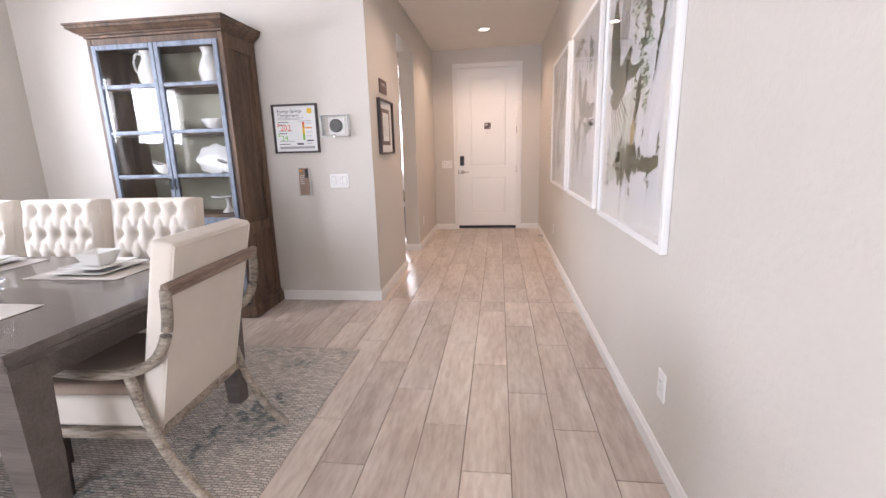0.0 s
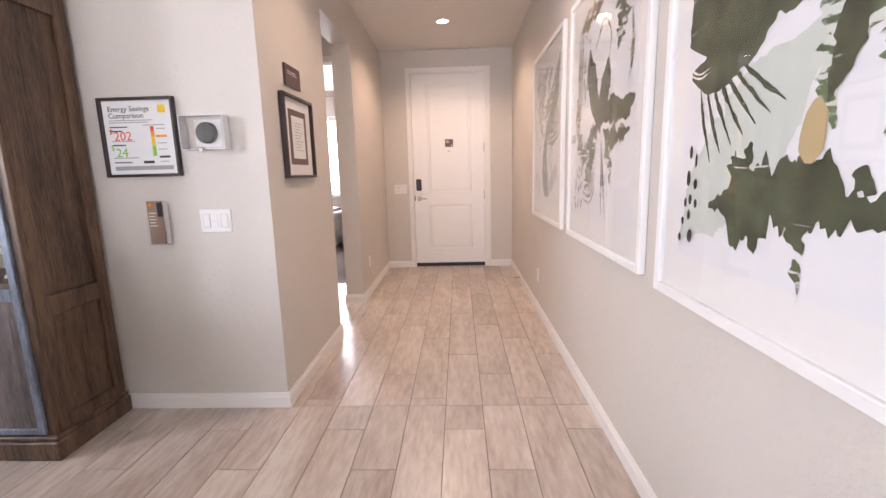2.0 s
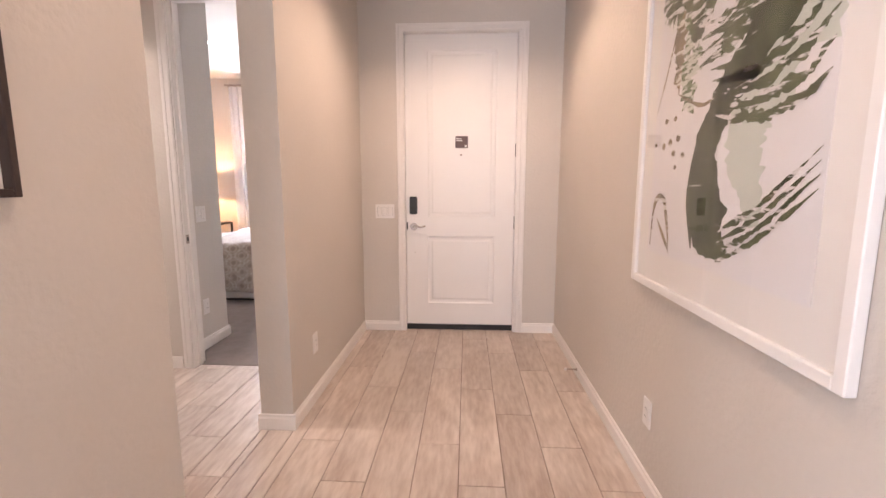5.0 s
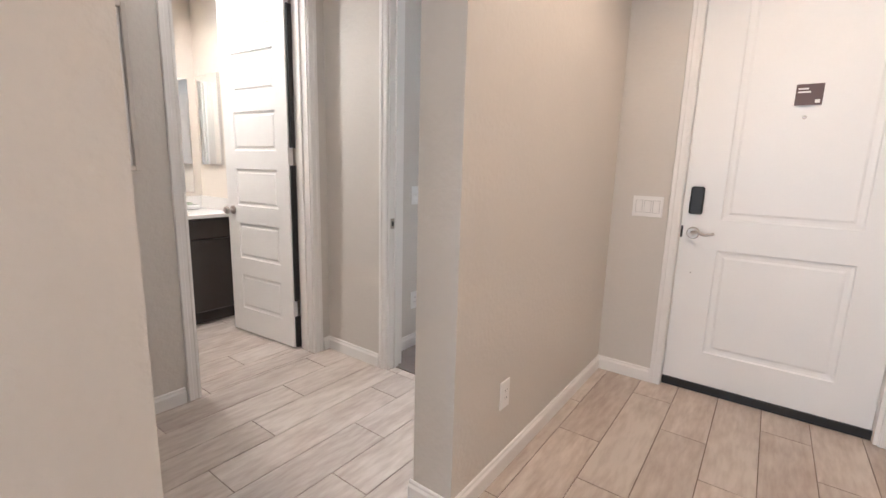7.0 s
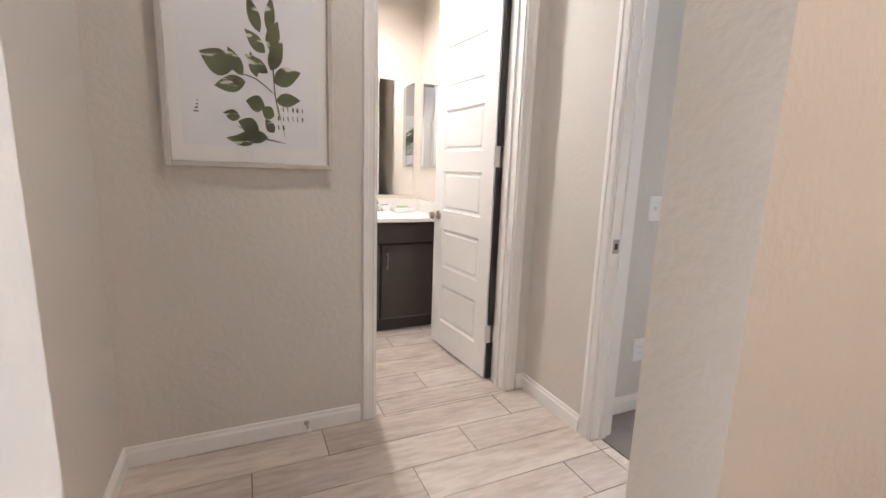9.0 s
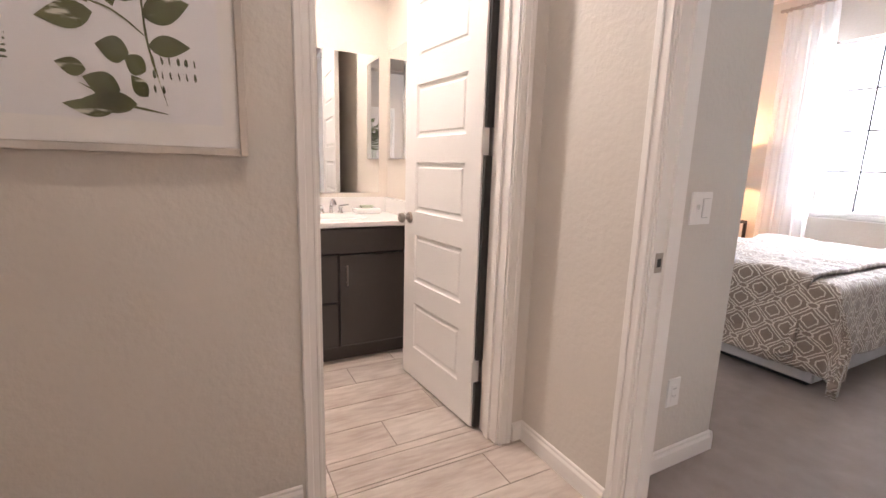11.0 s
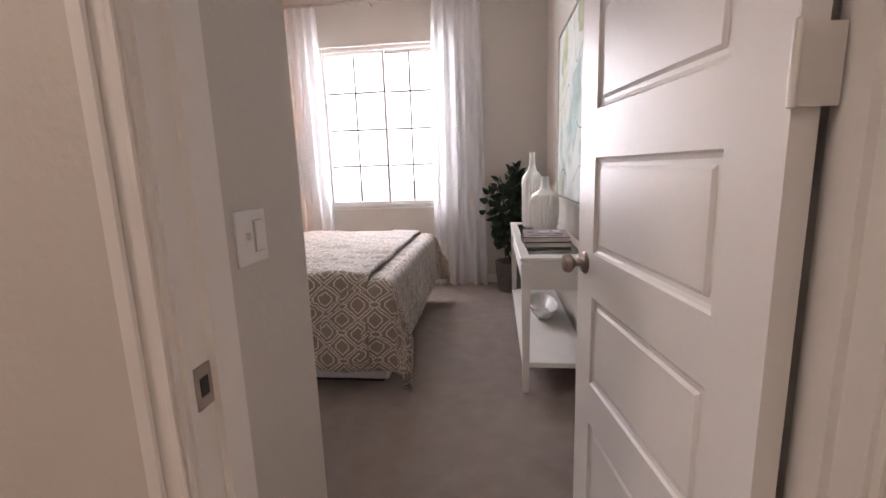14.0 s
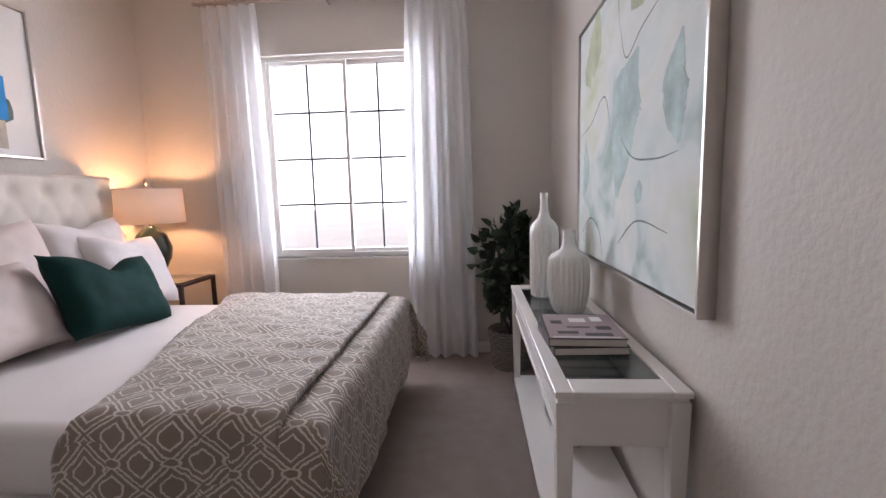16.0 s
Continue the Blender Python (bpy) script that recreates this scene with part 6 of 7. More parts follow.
# ---- curtains ----
def curtain_material():
    m = bpy.data.materials.new("sheer_linen")
    m.use_nodes = True
    n, l = m.node_tree.nodes, m.node_tree.links
    b = n["Principled BSDF"]
    b.inputs["Base Color"].default_value = (0.86, 0.85, 0.83, 1)
    b.inputs["Roughness"].default_value = 0.95
    tr = n.new("ShaderNodeBsdfTranslucent")
    tr.inputs["Color"].default_value = (0.85, 0.86, 0.90, 1)
    tp = n.new("ShaderNodeBsdfTransparent")
    m1, m2 = n.new("ShaderNodeMixShader"), n.new("ShaderNodeMixShader")
    m1.inputs[0].default_value, m2.inputs[0].default_value = 0.5, 0.05
    l.new(b.outputs[0], m1.inputs[1]), l.new(tr.outputs[0], m1.inputs[2])
    l.new(m1.outputs[0], m2.inputs[1]), l.new(tp.outputs[0], m2.inputs[2])
    l.new(m2.outputs[0], n["Material Output"].inputs["Surface"])
    tc, w1, w2 = n.new("ShaderNodeTexCoord"), n.new("ShaderNodeTexNoise"), n.new("ShaderNodeTexNoise")
    mp = n.new("ShaderNodeMapping")
    mp.inputs["Scale"].default_value = (1, 1, 0.08)
    l.new(tc.outputs["Object"], mp.inputs[0]), l.new(mp.outputs[0], w1.inputs[0]), l.new(tc.outputs["Object"], w2.inputs[0])
    w1.inputs["Scale"].default_value, w2.inputs["Scale"].default_value = 260, 500
    bp = n.new("ShaderNodeBump")
    bp.inputs["Strength"].default_value, bp.inputs["Distance"].default_value = 0.3, 0.0008
    l.new(w1.outputs["Fac"], bp.inputs["Height"]), l.new(bp.outputs[0], b.inputs["Normal"])
    return m


SHEER = curtain_material()
RODY, RODZ = 11.88, 2.742
def curtain(xt0, xt1, xb0, xb1, label, seed, folds):
    c = thing("curtain", label, "curtain", None, "sheer curtains at the bedroom window")
    rnd = random.Random(seed)
    ph = [rnd.uniform(-0.5, 0.5) for _ in range(folds + 2)]
    bm = bmesh.new()
    NU, NV = folds * 12, 26
    rows = []
    for j in range(NV + 1):
        v = j / NV
        z = 2.717 - (2.717 - 0.012) * v
        x0, x1 = xt0 + (xb0 - xt0) * v ** 0.6, xt1 + (xb1 - xt1) * v ** 0.6
        row = []
        for i in range(NU + 1):
            u = i / NU
            f = u * folds
            k = ph[int(f)] * (1 - f % 1) + ph[int(f) + 1] * (f % 1)
            amp = 0.022 + 0.022 * v + 0.008 * k
            yy = RODY - 0.01 + amp * math.sin(2 * math.pi * f + k * (0.4 + 1.8 * v)) + 0.008 * math.sin(5 * v + 9 * u + seed) * v
            row.append(bm.verts.new((x0 + (x1 - x0) * u + 0.012 * math.sin(2 * math.pi * f * 0.5 + 3 * v) * v, yy, z)))
        rows.append(row)
    for a, b in zip(rows, rows[1:]):
        for i in range(NU):
            bm.faces.new((a[i], a[i + 1], b[i + 1], b[i]))
    part("cloth", bm, SHEER, c, smooth=True)
    bm = bmesh.new()
    prev = None
    for i in range(NU + 1):
        u = i / NU
        f = u * folds
        k = ph[int(f)] * (1 - f % 1) + ph[int(f) + 1] * (f % 1)
        for_v = []
        for v in (0.965, 1.0):
            x0, x1 = xt0 + (xb0 - xt0) * v ** 0.6, xt1 + (xb1 - xt1) * v ** 0.6
            amp = 0.022 + 0.022 * v + 0.008 * k
            yy = RODY - 0.012 + amp * math.sin(2 * math.pi * f + k * (0.4 + 1.8 * v)) + 0.008 * math.sin(5 * v + 9 * u + seed) * v
            for_v.append(bm.verts.new((x0 + (x1 - x0) * u + 0.012 * math.sin(2 * math.pi * f * 0.5 + 3 * v) * v, yy, 2.717 - 2.705 * v)))
        if prev:
            bm.faces.new((prev[0], for_v[0], for_v[1], prev[1]))
        prev = for_v
    part("hem", bm, SHEER, c, smooth=True)
    return c


curtain(-2.65, -2.23, -2.64, -2.17, "white sheer linen curtain panel falling behind the bed", 3, 5)
curtain(-1.11, -0.675, -1.165, -0.625, "white sheer linen curtain panel beside the plant", 8, 5)
rod = thing("curtain_rod", "thin brass-toned curtain rod above the bedroom window", "curtain rod")
part("rod", tube(bmesh.new(), [(-2.70, RODY, RODZ), (-0.635, RODY, RODZ)], 0.013, 12), NICKEL, rod, smooth=True)
for x in (-2.70, -0.635):
    b = lathe(bmesh.new(), [(0.0, -0.018), (0.014, -0.015), (0.018, 0), (0.014, 0.015), (0.0, 0.018)], 14)
    bmesh.ops.transform(b, matrix=pose(x, RODY, RODZ, 0, 90, 0), verts=b.verts)
    part("finial", b, NICKEL, rod, smooth=True)
for x in (-2.67, -0.66, -1.70):
    part("bracket", tube(bmesh.new(), [(x, RODY, RODZ - 0.014), (x, BYN - 0.001, RODZ - 0.014)], 0.007), NICKEL, rod, smooth=True)
for x0, x1 in ((-2.63, -2.25), (-1.09, -0.695)):
    for k in range(5):
        x = x0 + (x1 - x0) * k / 4
        pts = [(x, RODY + 0.019 * math.cos(a), RODZ + 0.019 * math.sin(a)) for a in [2 * math.pi * i / 14 for i in range(15)]]
        part("ring", tube(bmesh.new(), pts, 0.0025, 6), NICKEL, rod, smooth=True)

# ---- bed ----
BX0, BX1, BY0_, BY1_ = -3.13, -1.125, 9.72, 11.33
bed = thing("bed", "made bed with a white skirted base and tufted cream headboard", "bed")
SKIRT = mat("pale_skirt", (0.52, 0.50, 0.50), 0.9, vary=0.04, fine=500, bump=0.3, depth=0.0006)
bm = bmesh.new()
box(bm, BX0 + 0.02, BY0_ + 0.02, 0.035, BX1 - 0.02, BY1_ - 0.02, 0.34, 0.01)
part("base", bm, SKIRT, bed, "pale upholstered base")
# black block puts the shade beneath the bed base into colour
part("shadow_gap", boxes((BX0 + 0.06, BY0_ + 0.06, 0.005, BX1 - 0.06, BY1_ - 0.06, 0.035)), BLACK, bed, "black recessed block standing in for the shade under the base")
bm = bmesh.new()
box(bm, BX0, BY0_, 0.34, BX1 - 0.01, BY1_, 0.585, 0.05, 4)
part("mattress", bm, SHEET, bed, "white fitted mattress", smooth=True)
bm = bmesh.new()
tufted_panel(bm, BY1_ - BY0_ + 0.16, 0.62, 0.07, 9, 3, pose(-3.17, (BY0_ + BY1_) / 2, 0.84, 0, 0, 90), 0.03, 0.04)
box(bm, BXW + 0.005, BY0_ - 0.08, 0.05, -3.175, BY1_ + 0.08, 1.46, 0.02, 2)
part("headboard", bm, LINEN, bed, "button-tufted cream headboard", smooth=True)


def woven_pattern():
    """Taupe cloth with a pale raised lattice of nested diamonds joined by small rings, laid in the cloth's own coordinates."""
    m = bpy.data.materials.new("lattice_comforter")
    m.use_nodes = True
    n, l = m.node_tree.nodes, m.node_tree.links
    b = n["Principled BSDF"]
    uv = n.new("ShaderNodeUVMap")
    sep = n.new("ShaderNodeSeparateXYZ")
    wob = n.new("ShaderNodeTexNoise")
    wob.inputs["Scale"].default_value = 90
    va_ = n.new("ShaderNodeVectorMath")
    va_.operation = "MULTIPLY_ADD"
    va_.inputs[1].default_value = (0.008, 0.008, 0)
    l.new(uv.outputs[0], wob.inputs[0]), l.new(wob.outputs["Color"], va_.inputs[0]), l.new(uv.outputs[0], va_.inputs[2])
    l.new(va_.outputs[0], sep.inputs[0])

    def M(op, *a):
        q = n.new("ShaderNodeMath")
        q.operation = op
        for i, v in enumerate(a):
            if isinstance(v, (int, float)):
                q.inputs[i].default_value = v
            else:
                l.new(v, q.inputs[i])
        return q.outputs[0]

    PU, PV = 0.18, 0.145
    fu = M("SUBTRACT", M("FRACT", M("DIVIDE", sep.outputs[0], PU)), 0.5)
    fv = M("SUBTRACT", M("FRACT", M("DIVIDE", sep.outputs[1], PV)), 0.5)
    au, av = M("ABSOLUTE", fu), M("ABSOLUTE", fv)
    dia = M("ADD", au, av)

    def band(v, c, w):
        return M("MINIMUM", 1.0, M("MAXIMUM", 0.0, M("MULTIPLY", M("SUBTRACT", w * 1.25, M("ABSOLUTE", M("SUBTRACT", v, c))), 2.0 / w)))

    outer = M("MAXIMUM", band(dia, 0.44, 0.026), band(dia, 0.56, 0.026))
    inner = M("MAXIMUM", M("MULTIPLY", band(dia, 0.27, 0.026), M("LESS_THAN", au, 0.20)), M("MULTIPLY", band(au, 0.20, 0.019), M("LESS_THAN", dia, 0.29)))
    au2, dia2 = M("SUBTRACT", 0.5, au), M("SUBTRACT", 1.0, dia)
    inner = M("MAXIMUM", inner, M("MAXIMUM", M("MULTIPLY", band(dia2, 0.27, 0.026), M("LESS_THAN", au2, 0.20)), M("MULTIPLY", band(au2, 0.20, 0.019), M("LESS_THAN", dia2, 0.29))))
    cu, cv = M("SUBTRACT", 0.5, au), M("SUBTRACT", 0.5, av)
    r1 = M("SQRT", M("ADD", M("MULTIPLY", M("MULTIPLY", au, au), 0.8), M("MULTIPLY", M("MULTIPLY", cv, cv), 2.2)))
    ring1 = band(r1, 0.13, 0.024)
    in1 = M("LESS_THAN", r1, 0.13)
    pat = M("MAXIMUM", M("MULTIPLY", M("MAXIMUM", outer, inner), M("SUBTRACT", 1.0, in1)), ring1)
    fine = n.new("ShaderNodeTexNoise")
    fine.inputs["Scale"].default_value, fine.inputs["Detail"].default_value = 260, 2
    l.new(uv.outputs[0], fine.inputs[0])
    soft = M("MULTIPLY", pat, M("ADD", -0.1, M("MULTIPLY", fine.outputs["Fac"], 1.7)))
    mx = n.new("ShaderNodeMix")
    mx.data_type = "RGBA"
    l.new(soft, mx.inputs[0])
    mx.inputs[6].default_value, mx.inputs[7].default_value = (0.215, 0.165, 0.130, 1), (0.70, 0.63, 0.54, 1)
    big = n.new("ShaderNodeTexNoise")
    big.inputs["Scale"].default_value = 7
    l.new(uv.outputs[0], big.inputs[0])
    hs = n.new("ShaderNodeHueSaturation")
    l.new(M("ADD", 0.85, M("MULTIPLY", big.outputs["Fac"], 0.3)), hs.inputs["Value"])
    l.new(mx.outputs[2], hs.inputs["Color"]), l.new(hs.outputs[0], b.inputs["Base Color"])
    b.inputs["Roughness"].default_value, b.inputs["Sheen Weight"].default_value = 0.8, 0.35
    bp = n.new("ShaderNodeBump")
    bp.inputs["Strength"].default_value, bp.inputs["Distance"].default_value = 0.7, 0.004
    l.new(M("ADD", M("MULTIPLY", pat, 0.6), M("MULTIPLY", fine.outputs["Fac"], 0.5)), bp.inputs["Height"]), l.new(bp.outputs[0], b.inputs["Normal"])
    return m


def drape(bm, u0, u1, v0, v1, NU, NV, zt, seed, lift=0.0, puff=0.012):
    """Cloth over the bed. u runs along x past the foot edge, v along y past both sides; what passes an edge hangs down."""
    ex, ey0, ey1 = BX1 - 0.02, BY0_ + 0.005, BY1_ - 0.005
    R = 0.055
    uvs = {}
    rows = []

    def over(d):
        """How far out and down a length d past the edge comes, round a soft edge."""
        if d <= 0:
            return 0.0, 0.0
        a = d / R
        if a < math.pi / 2:
            return R * math.sin(a), R * (1 - math.cos(a))
        return R, R + d - R * math.pi / 2

    for j in range(NV + 1):
        row = []
        for i in range(NU + 1):
            v = v0 + (v1 - v0) * j / NV
            ua = u0 - 0.29 * min(1.75, max(0, v - 9.72)) + 0.015 * math.sin(7 * v)
            u = ua + (u1 - ua) * i / NU
            du, dn, df = u - ex, ey0 - v, v - ey1
            ox, dx = over(du)
            on, dnn = over(dn)
            of, dff = over(df)
            x = min(u, ex) + ox
            y = max(min(v, ey1), ey0) - on + of
            drop = max(dx, dnn, dff)
            side = dnn if dnn > dff else dff
            if dx > 0 and side > 0:
                k = min(dx, side)
                drop = max(dx, side) + k * 0.16
                x += min(k, 0.22) * 0.40
                y += (-k if dnn > dff else k) * 0.16
            nz = noise.noise(Vector((u * 3.1, v * 3.1, seed)))
            n2 = noise.noise(Vector((u * 9, v * 9, seed + 4)))
            n3 = noise.noise(Vector((u * 26, v * 26, seed + 7)))
            n4 = noise.noise(Vector((u * 15 + 3 * n2, v * 13, seed + 9)))
            z = zt + lift + puff * nz + 0.007 * n2 + 0.004 * n3 + 0.010 * n4 - drop - 0.05 * math.exp(-(u - ua) / 0.03)
            hang = min(1, drop / 0.3)
            fold = math.sin(u * 11 + 2.2 * math.sin(v * 3) + seed) if side > dx else math.sin(v * 9 + seed)
            if side > dx and side > 0:
                y += (-1 if dnn > dff else 1) * (0.02 * fold + 0.014 * n2) * hang + (-0.05 if dnn > dff else 0.05) * hang * 0.6
            elif dx > 0:
                x += (0.010 * fold + 0.012 * n2) * hang + 0.02 * hang
            row.append(bm.verts.new((x, y, max(z, 0.03))))
            uvs[row[-1]] = (u, v)
        rows.append(row)
    lay = bm.loops.layers.uv.verify()
    for a, b in zip(rows, rows[1:]):
        for i in range(NU):
            f = bm.faces.new((a[i], a[i + 1], b[i + 1], b[i]))
            for lp_ in f.loops:
                lp_[lay].uv = uvs[lp_.vert]
    return rows


def cloth_part(name, rows_bm, material, parent, thick, label=""):
    ob = part(name, rows_bm, material, parent, label, smooth=True)
    so = ob.modifiers.new("thickness", "SOLIDIFY")
    so.thickness, so.offset = thick, -1
    return ob


PATTERN = woven_pattern()
cf = thing("comforter", "taupe comforter with pale woven diamond lattice, draped over the bed", "comforter")
bm = bmesh.new()
drape(bm, -1.91, BX1 + 0.43, BY0_ - 0.51, BY1_ + 0.42, 92, 100, 0.615, 3.0)
cloth_part("cloth", bm, PATTERN, cf, 0.022)
bm = bmesh.new()
drape(bm, -1.88, BX1 - 0.09, BY0_ - 0.51, BY1_ + 0.30, 60, 90, 0.650, 8.0, 0.0, 0.016)
cloth_part("folded_layer", bm, PATTERN, cf, 0.022, "upper folded layer of the comforter")


def pillow(name, label, m, w, h, t, material, seed, group="pillows on the bed", fringe=False, chop=0.06):
    p = thing(name, label, "pillow", m, group)
    bm = bmesh.new()
    N = 22
    sides = []
    for s in (1, -1):
        g = []
        for j in range(N + 1):
            row = []
            for i in range(N + 1):
                u, v = i / N * 2 - 1, j / N * 2 - 1
                pin = 1 - 0.09 * (1 - u * u) * (v * v) - 0.0
                pin2 = 1 - 0.09 * (1 - v * v) * (u * u)
                b = max(0, (1 - u ** 4) * (1 - v ** 4)) ** 0.55
                wr = 0.05 * noise.noise(Vector((u * 2.2, v * 2.2, seed))) + 0.03 * noise.noise(Vector((u * 6, v * 6, seed)))
                cz = chop * math.exp(-u * u / 0.12) * max(0, (v + 0.3) / 1.3) ** 2
                row.append(bm.verts.new((u * w / 2 * pin2, s * t / 2 * b * (1 + wr * 3) * (1 - 2 * cz), v * h / 2 * pin - cz * 0.6)))
            g.append(row)
        sides.append(g)
        for j in range(N):
            for i in range(N):
                bm.faces.new((g[j][i], g[j][i + 1], g[j + 1][i + 1], g[j + 1][i]))
    bmesh.ops.remove_doubles(bm, verts=bm.verts, dist=0.0004)
    part("cushion", bm, material, p, smooth=True)
    if fringe:
        rnd = random.Random(seed)
        bm = bmesh.new()
        for k in range(9):
            z = -h / 2 + h * (k + 0.5) / 9
            for s in (-1, 1):
                blobs = [(s * (w / 2 - 0.01), rnd.uniform(-0.01, 0.01), z), (s * (w / 2 + 0.02), rnd.uniform(-0.015, 0.015), z - 0.015), (s * (w / 2 + 0.035), rnd.uniform(-0.02, 0.02), z - 0.045)]
                tube(bm, blobs, [0.008, 0.014, 0.011], 7)
        part("tassel_fringe", bm, SHEET, p, "white tasselled edge", smooth=True)
    return p


PILLOWCASE = mat("white_pillowcase", (0.72, 0.67, 0.66), 0.9, vary=0.03, fine=400, bump=0.25, depth=0.0006)
CREAMP = mat("cream_pillow", (0.62, 0.53, 0.50), 0.9, vary=0.04, fine=400, bump=0.3, depth=0.0006)
VELVET = mat("green_velvet", (0.002, 0.026, 0.022), 0.8, vary=0.25, scale=8, fine=300, bump=0.3)
VELVET.node_tree.nodes["Principled BSDF"].inputs["Specular IOR Level"].default_value = 0.15
pillow("pillow", "large pale fringed pillow propped on the headboard", pose(-2.99, 11.05, 0.90, -16, 0, 91), 0.60, 0.60, 0.20, PILLOWCASE, 1.0, fringe=True)
pillow("pillow", "pale pillow leaning in front of the fringed one", pose(-2.83, 11.14, 0.85, -26, 6, 84), 0.56, 0.50, 0.20, PILLOWCASE, 2.0)
pillow("pillow", "large cream pillow standing on the bed", pose(-2.93, 10.43, 0.91, -18, 0, 92), 0.64, 0.62, 0.22, CREAMP, 3.0)
pillow("pillow", "cream pillow lying low beside the green cushion", pose(-2.74, 10.22, 0.81, -28, 0, 96), 0.62, 0.46, 0.22, CREAMP, 4.0)
pillow("lumbar_cushion", "dark green velvet lumbar cushion on the white sheet", pose(-2.60, 10.73, 0.80, -26, 8, 92), 0.70, 0.45, 0.19, VELVET, 5.0, chop=0.16)

# ---- nightstand and lamp ----
ns = thing("nightstand", "dark metal nightstand with a glass top beside the bed", "nightstand")
QX0, QX1, QY0, QY1, QZ = -3.20, -2.70, 11.42, 11.83, 0.70
part("frame", boxes((QX0, QY0, QZ - 0.025, QX1, QY0 + 0.025, QZ), (QX0, QY1 - 0.025, QZ - 0.025, QX1, QY1, QZ), (QX0, QY0 + 0.025, QZ - 0.025, QX0 + 0.025, QY1 - 0.025, QZ), (QX1 - 0.025, QY0 + 0.025, QZ - 0.025, QX1, QY1 - 0.025, QZ)), DARKFRAME, ns)
for x in (QX0, QX1 - 0.025):
    for y in (QY0, QY1 - 0.025):
        part("leg", boxes((x, y, 0.004, x + 0.025, y + 0.025, QZ - 0.025)), DARKFRAME, ns)
part("top_glass", boxes((QX0 + 0.02, QY0 + 0.02, QZ + 0.0005, QX1 - 0.02, QY1 - 0.02, QZ + 0.007)), glass_mat("table_glass", 0.02, (0.85, 0.93, 0.90)), ns, "clear glass top")
part("shelf", boxes((QX0 + 0.025, QY0 + 0.025, 0.25, QX1 - 0.025, QY1 - 0.025, 0.27)), DARKFRAME, ns)
LX, LY = LAMP_X, LAMP_Y
la = thing("table_lamp", "table lamp, dark green base, lit white drum shade, on the nightstand", "table lamp", Matrix.Translation((LX, LY, QZ + 0.0075)))
part("base", lathe(bmesh.new(), [(0.055, 0), (0.06, 0.012), (0.07, 0.05), (0.12, 0.16), (0.13, 0.24), (0.10, 0.33), (0.045, 0.39), (0.028, 0.405), (0.0, 0.41)], 28), mat("dark_green_glaze", (0.01, 0.025, 0.02), 0.12, vary=0.2), la, "dark green glazed base", smooth=True)
part("neck", lathe(bmesh.new(), [(0.012, 0.405), (0.012, 0.45), (0.02, 0.455), (0.02, 0.47), (0.006, 0.475), (0.006, 0.70), (0.015, 0.71), (0.012, 0.73), (0.0, 0.75)], 14), NICKEL, la, smooth=True)
def shade_material():
    m = bpy.data.materials.new("lamp_shade_cloth")
    m.use_nodes = True
    n, l = m.node_tree.nodes, m.node_tree.links
    b = n["Principled BSDF"]
    b.inputs["Base Color"].default_value, b.inputs["Roughness"].default_value = (0.80, 0.76, 0.72, 1), 0.9
    t, mx = n.new("ShaderNodeBsdfTranslucent"), n.new("ShaderNodeMixShader")
    t.inputs["Color"].default_value = (0.9, 0.84, 0.78, 1)
    mx.inputs[0].default_value = 0.5
    l.new(b.outputs[0], mx.inputs[1]), l.new(t.outputs[0], mx.inputs[2]), l.new(mx.outputs[0], n["Material Output"].inputs["Surface"])
    return m
bm = lathe(bmesh.new(), [(0.235, 0.42), (0.228, 0.67)], 40)
for f in [f for f in bm.faces if len(f.verts) > 4]:
    bm.faces.remove(f)
sh = part("shade", bm, shade_material(), la, "white drum shade, lit", smooth=True)
so = sh.modifiers.new("thickness", "SOLIDIFY")
so.thickness = 0.002
part("shade_ring", tube(bmesh.new(), [(0.229 * math.cos(a), 0.229 * math.sin(a), 0.669) for a in [2 * math.pi * k / 40 for k in range(41)]], 0.003, 6), SHEET, la, smooth=True)
bm = lathe(bmesh.new(), [(0.0, 0.485), (0.02, 0.5), (0.03, 0.54), (0.02, 0.575), (0.0, 0.585)], 16)
bo = part("bulb", bm, glowing("bulb_glow", (1.0, 0.62, 0.34), 12), la, "lit bulb", smooth=True)
bo.visible_shadow = False

# ---- pictures in the bedroom ----
CANVAS = bpy.data.materials.new("watercolour_canvas")
CANVAS.use_nodes = True
n, l = CANVAS.node_tree.nodes, CANVAS.node_tree.links
b = n["Principled BSDF"]
tc, t1, t2 = n.new("ShaderNodeTexCoord"), n.new("ShaderNodeTexNoise"), n.new("ShaderNodeTexNoise")
t1.inputs["Scale"].default_value, t1.inputs["Detail"].default_value, t1.inputs["Distortion"].default_value = 2.2, 3, 0.8
t2.inputs["Scale"].default_value, t2.inputs["Detail"].default_value = 9, 5
l.new(tc.outputs["Object"], t1.inputs[0]), l.new(tc.outputs["Object"], t2.inputs[0])
r = n.new("ShaderNodeValToRGB")
e = r.color_ramp.elements
e[0].position, e[0].color = 0.34, (0.34, 0.47, 0.43, 1)
e[1].position, e[1].color = 0.68, (0.50, 0.58, 0.38, 1)
for p_, c_ in ((0.43, (0.62, 0.70, 0.68, 1)), (0.52, (0.70, 0.73, 0.70, 1)), (0.60, (0.66, 0.70, 0.62, 1))):
    e.new(p_).color = c_
l.new(t1.outputs["Fac"], r.inputs[0])
mx = n.new("ShaderNodeMix")
mx.data_type, mx.blend_type = "RGBA", "SOFT_LIGHT"
mx.inputs[0].default_value = 0.4
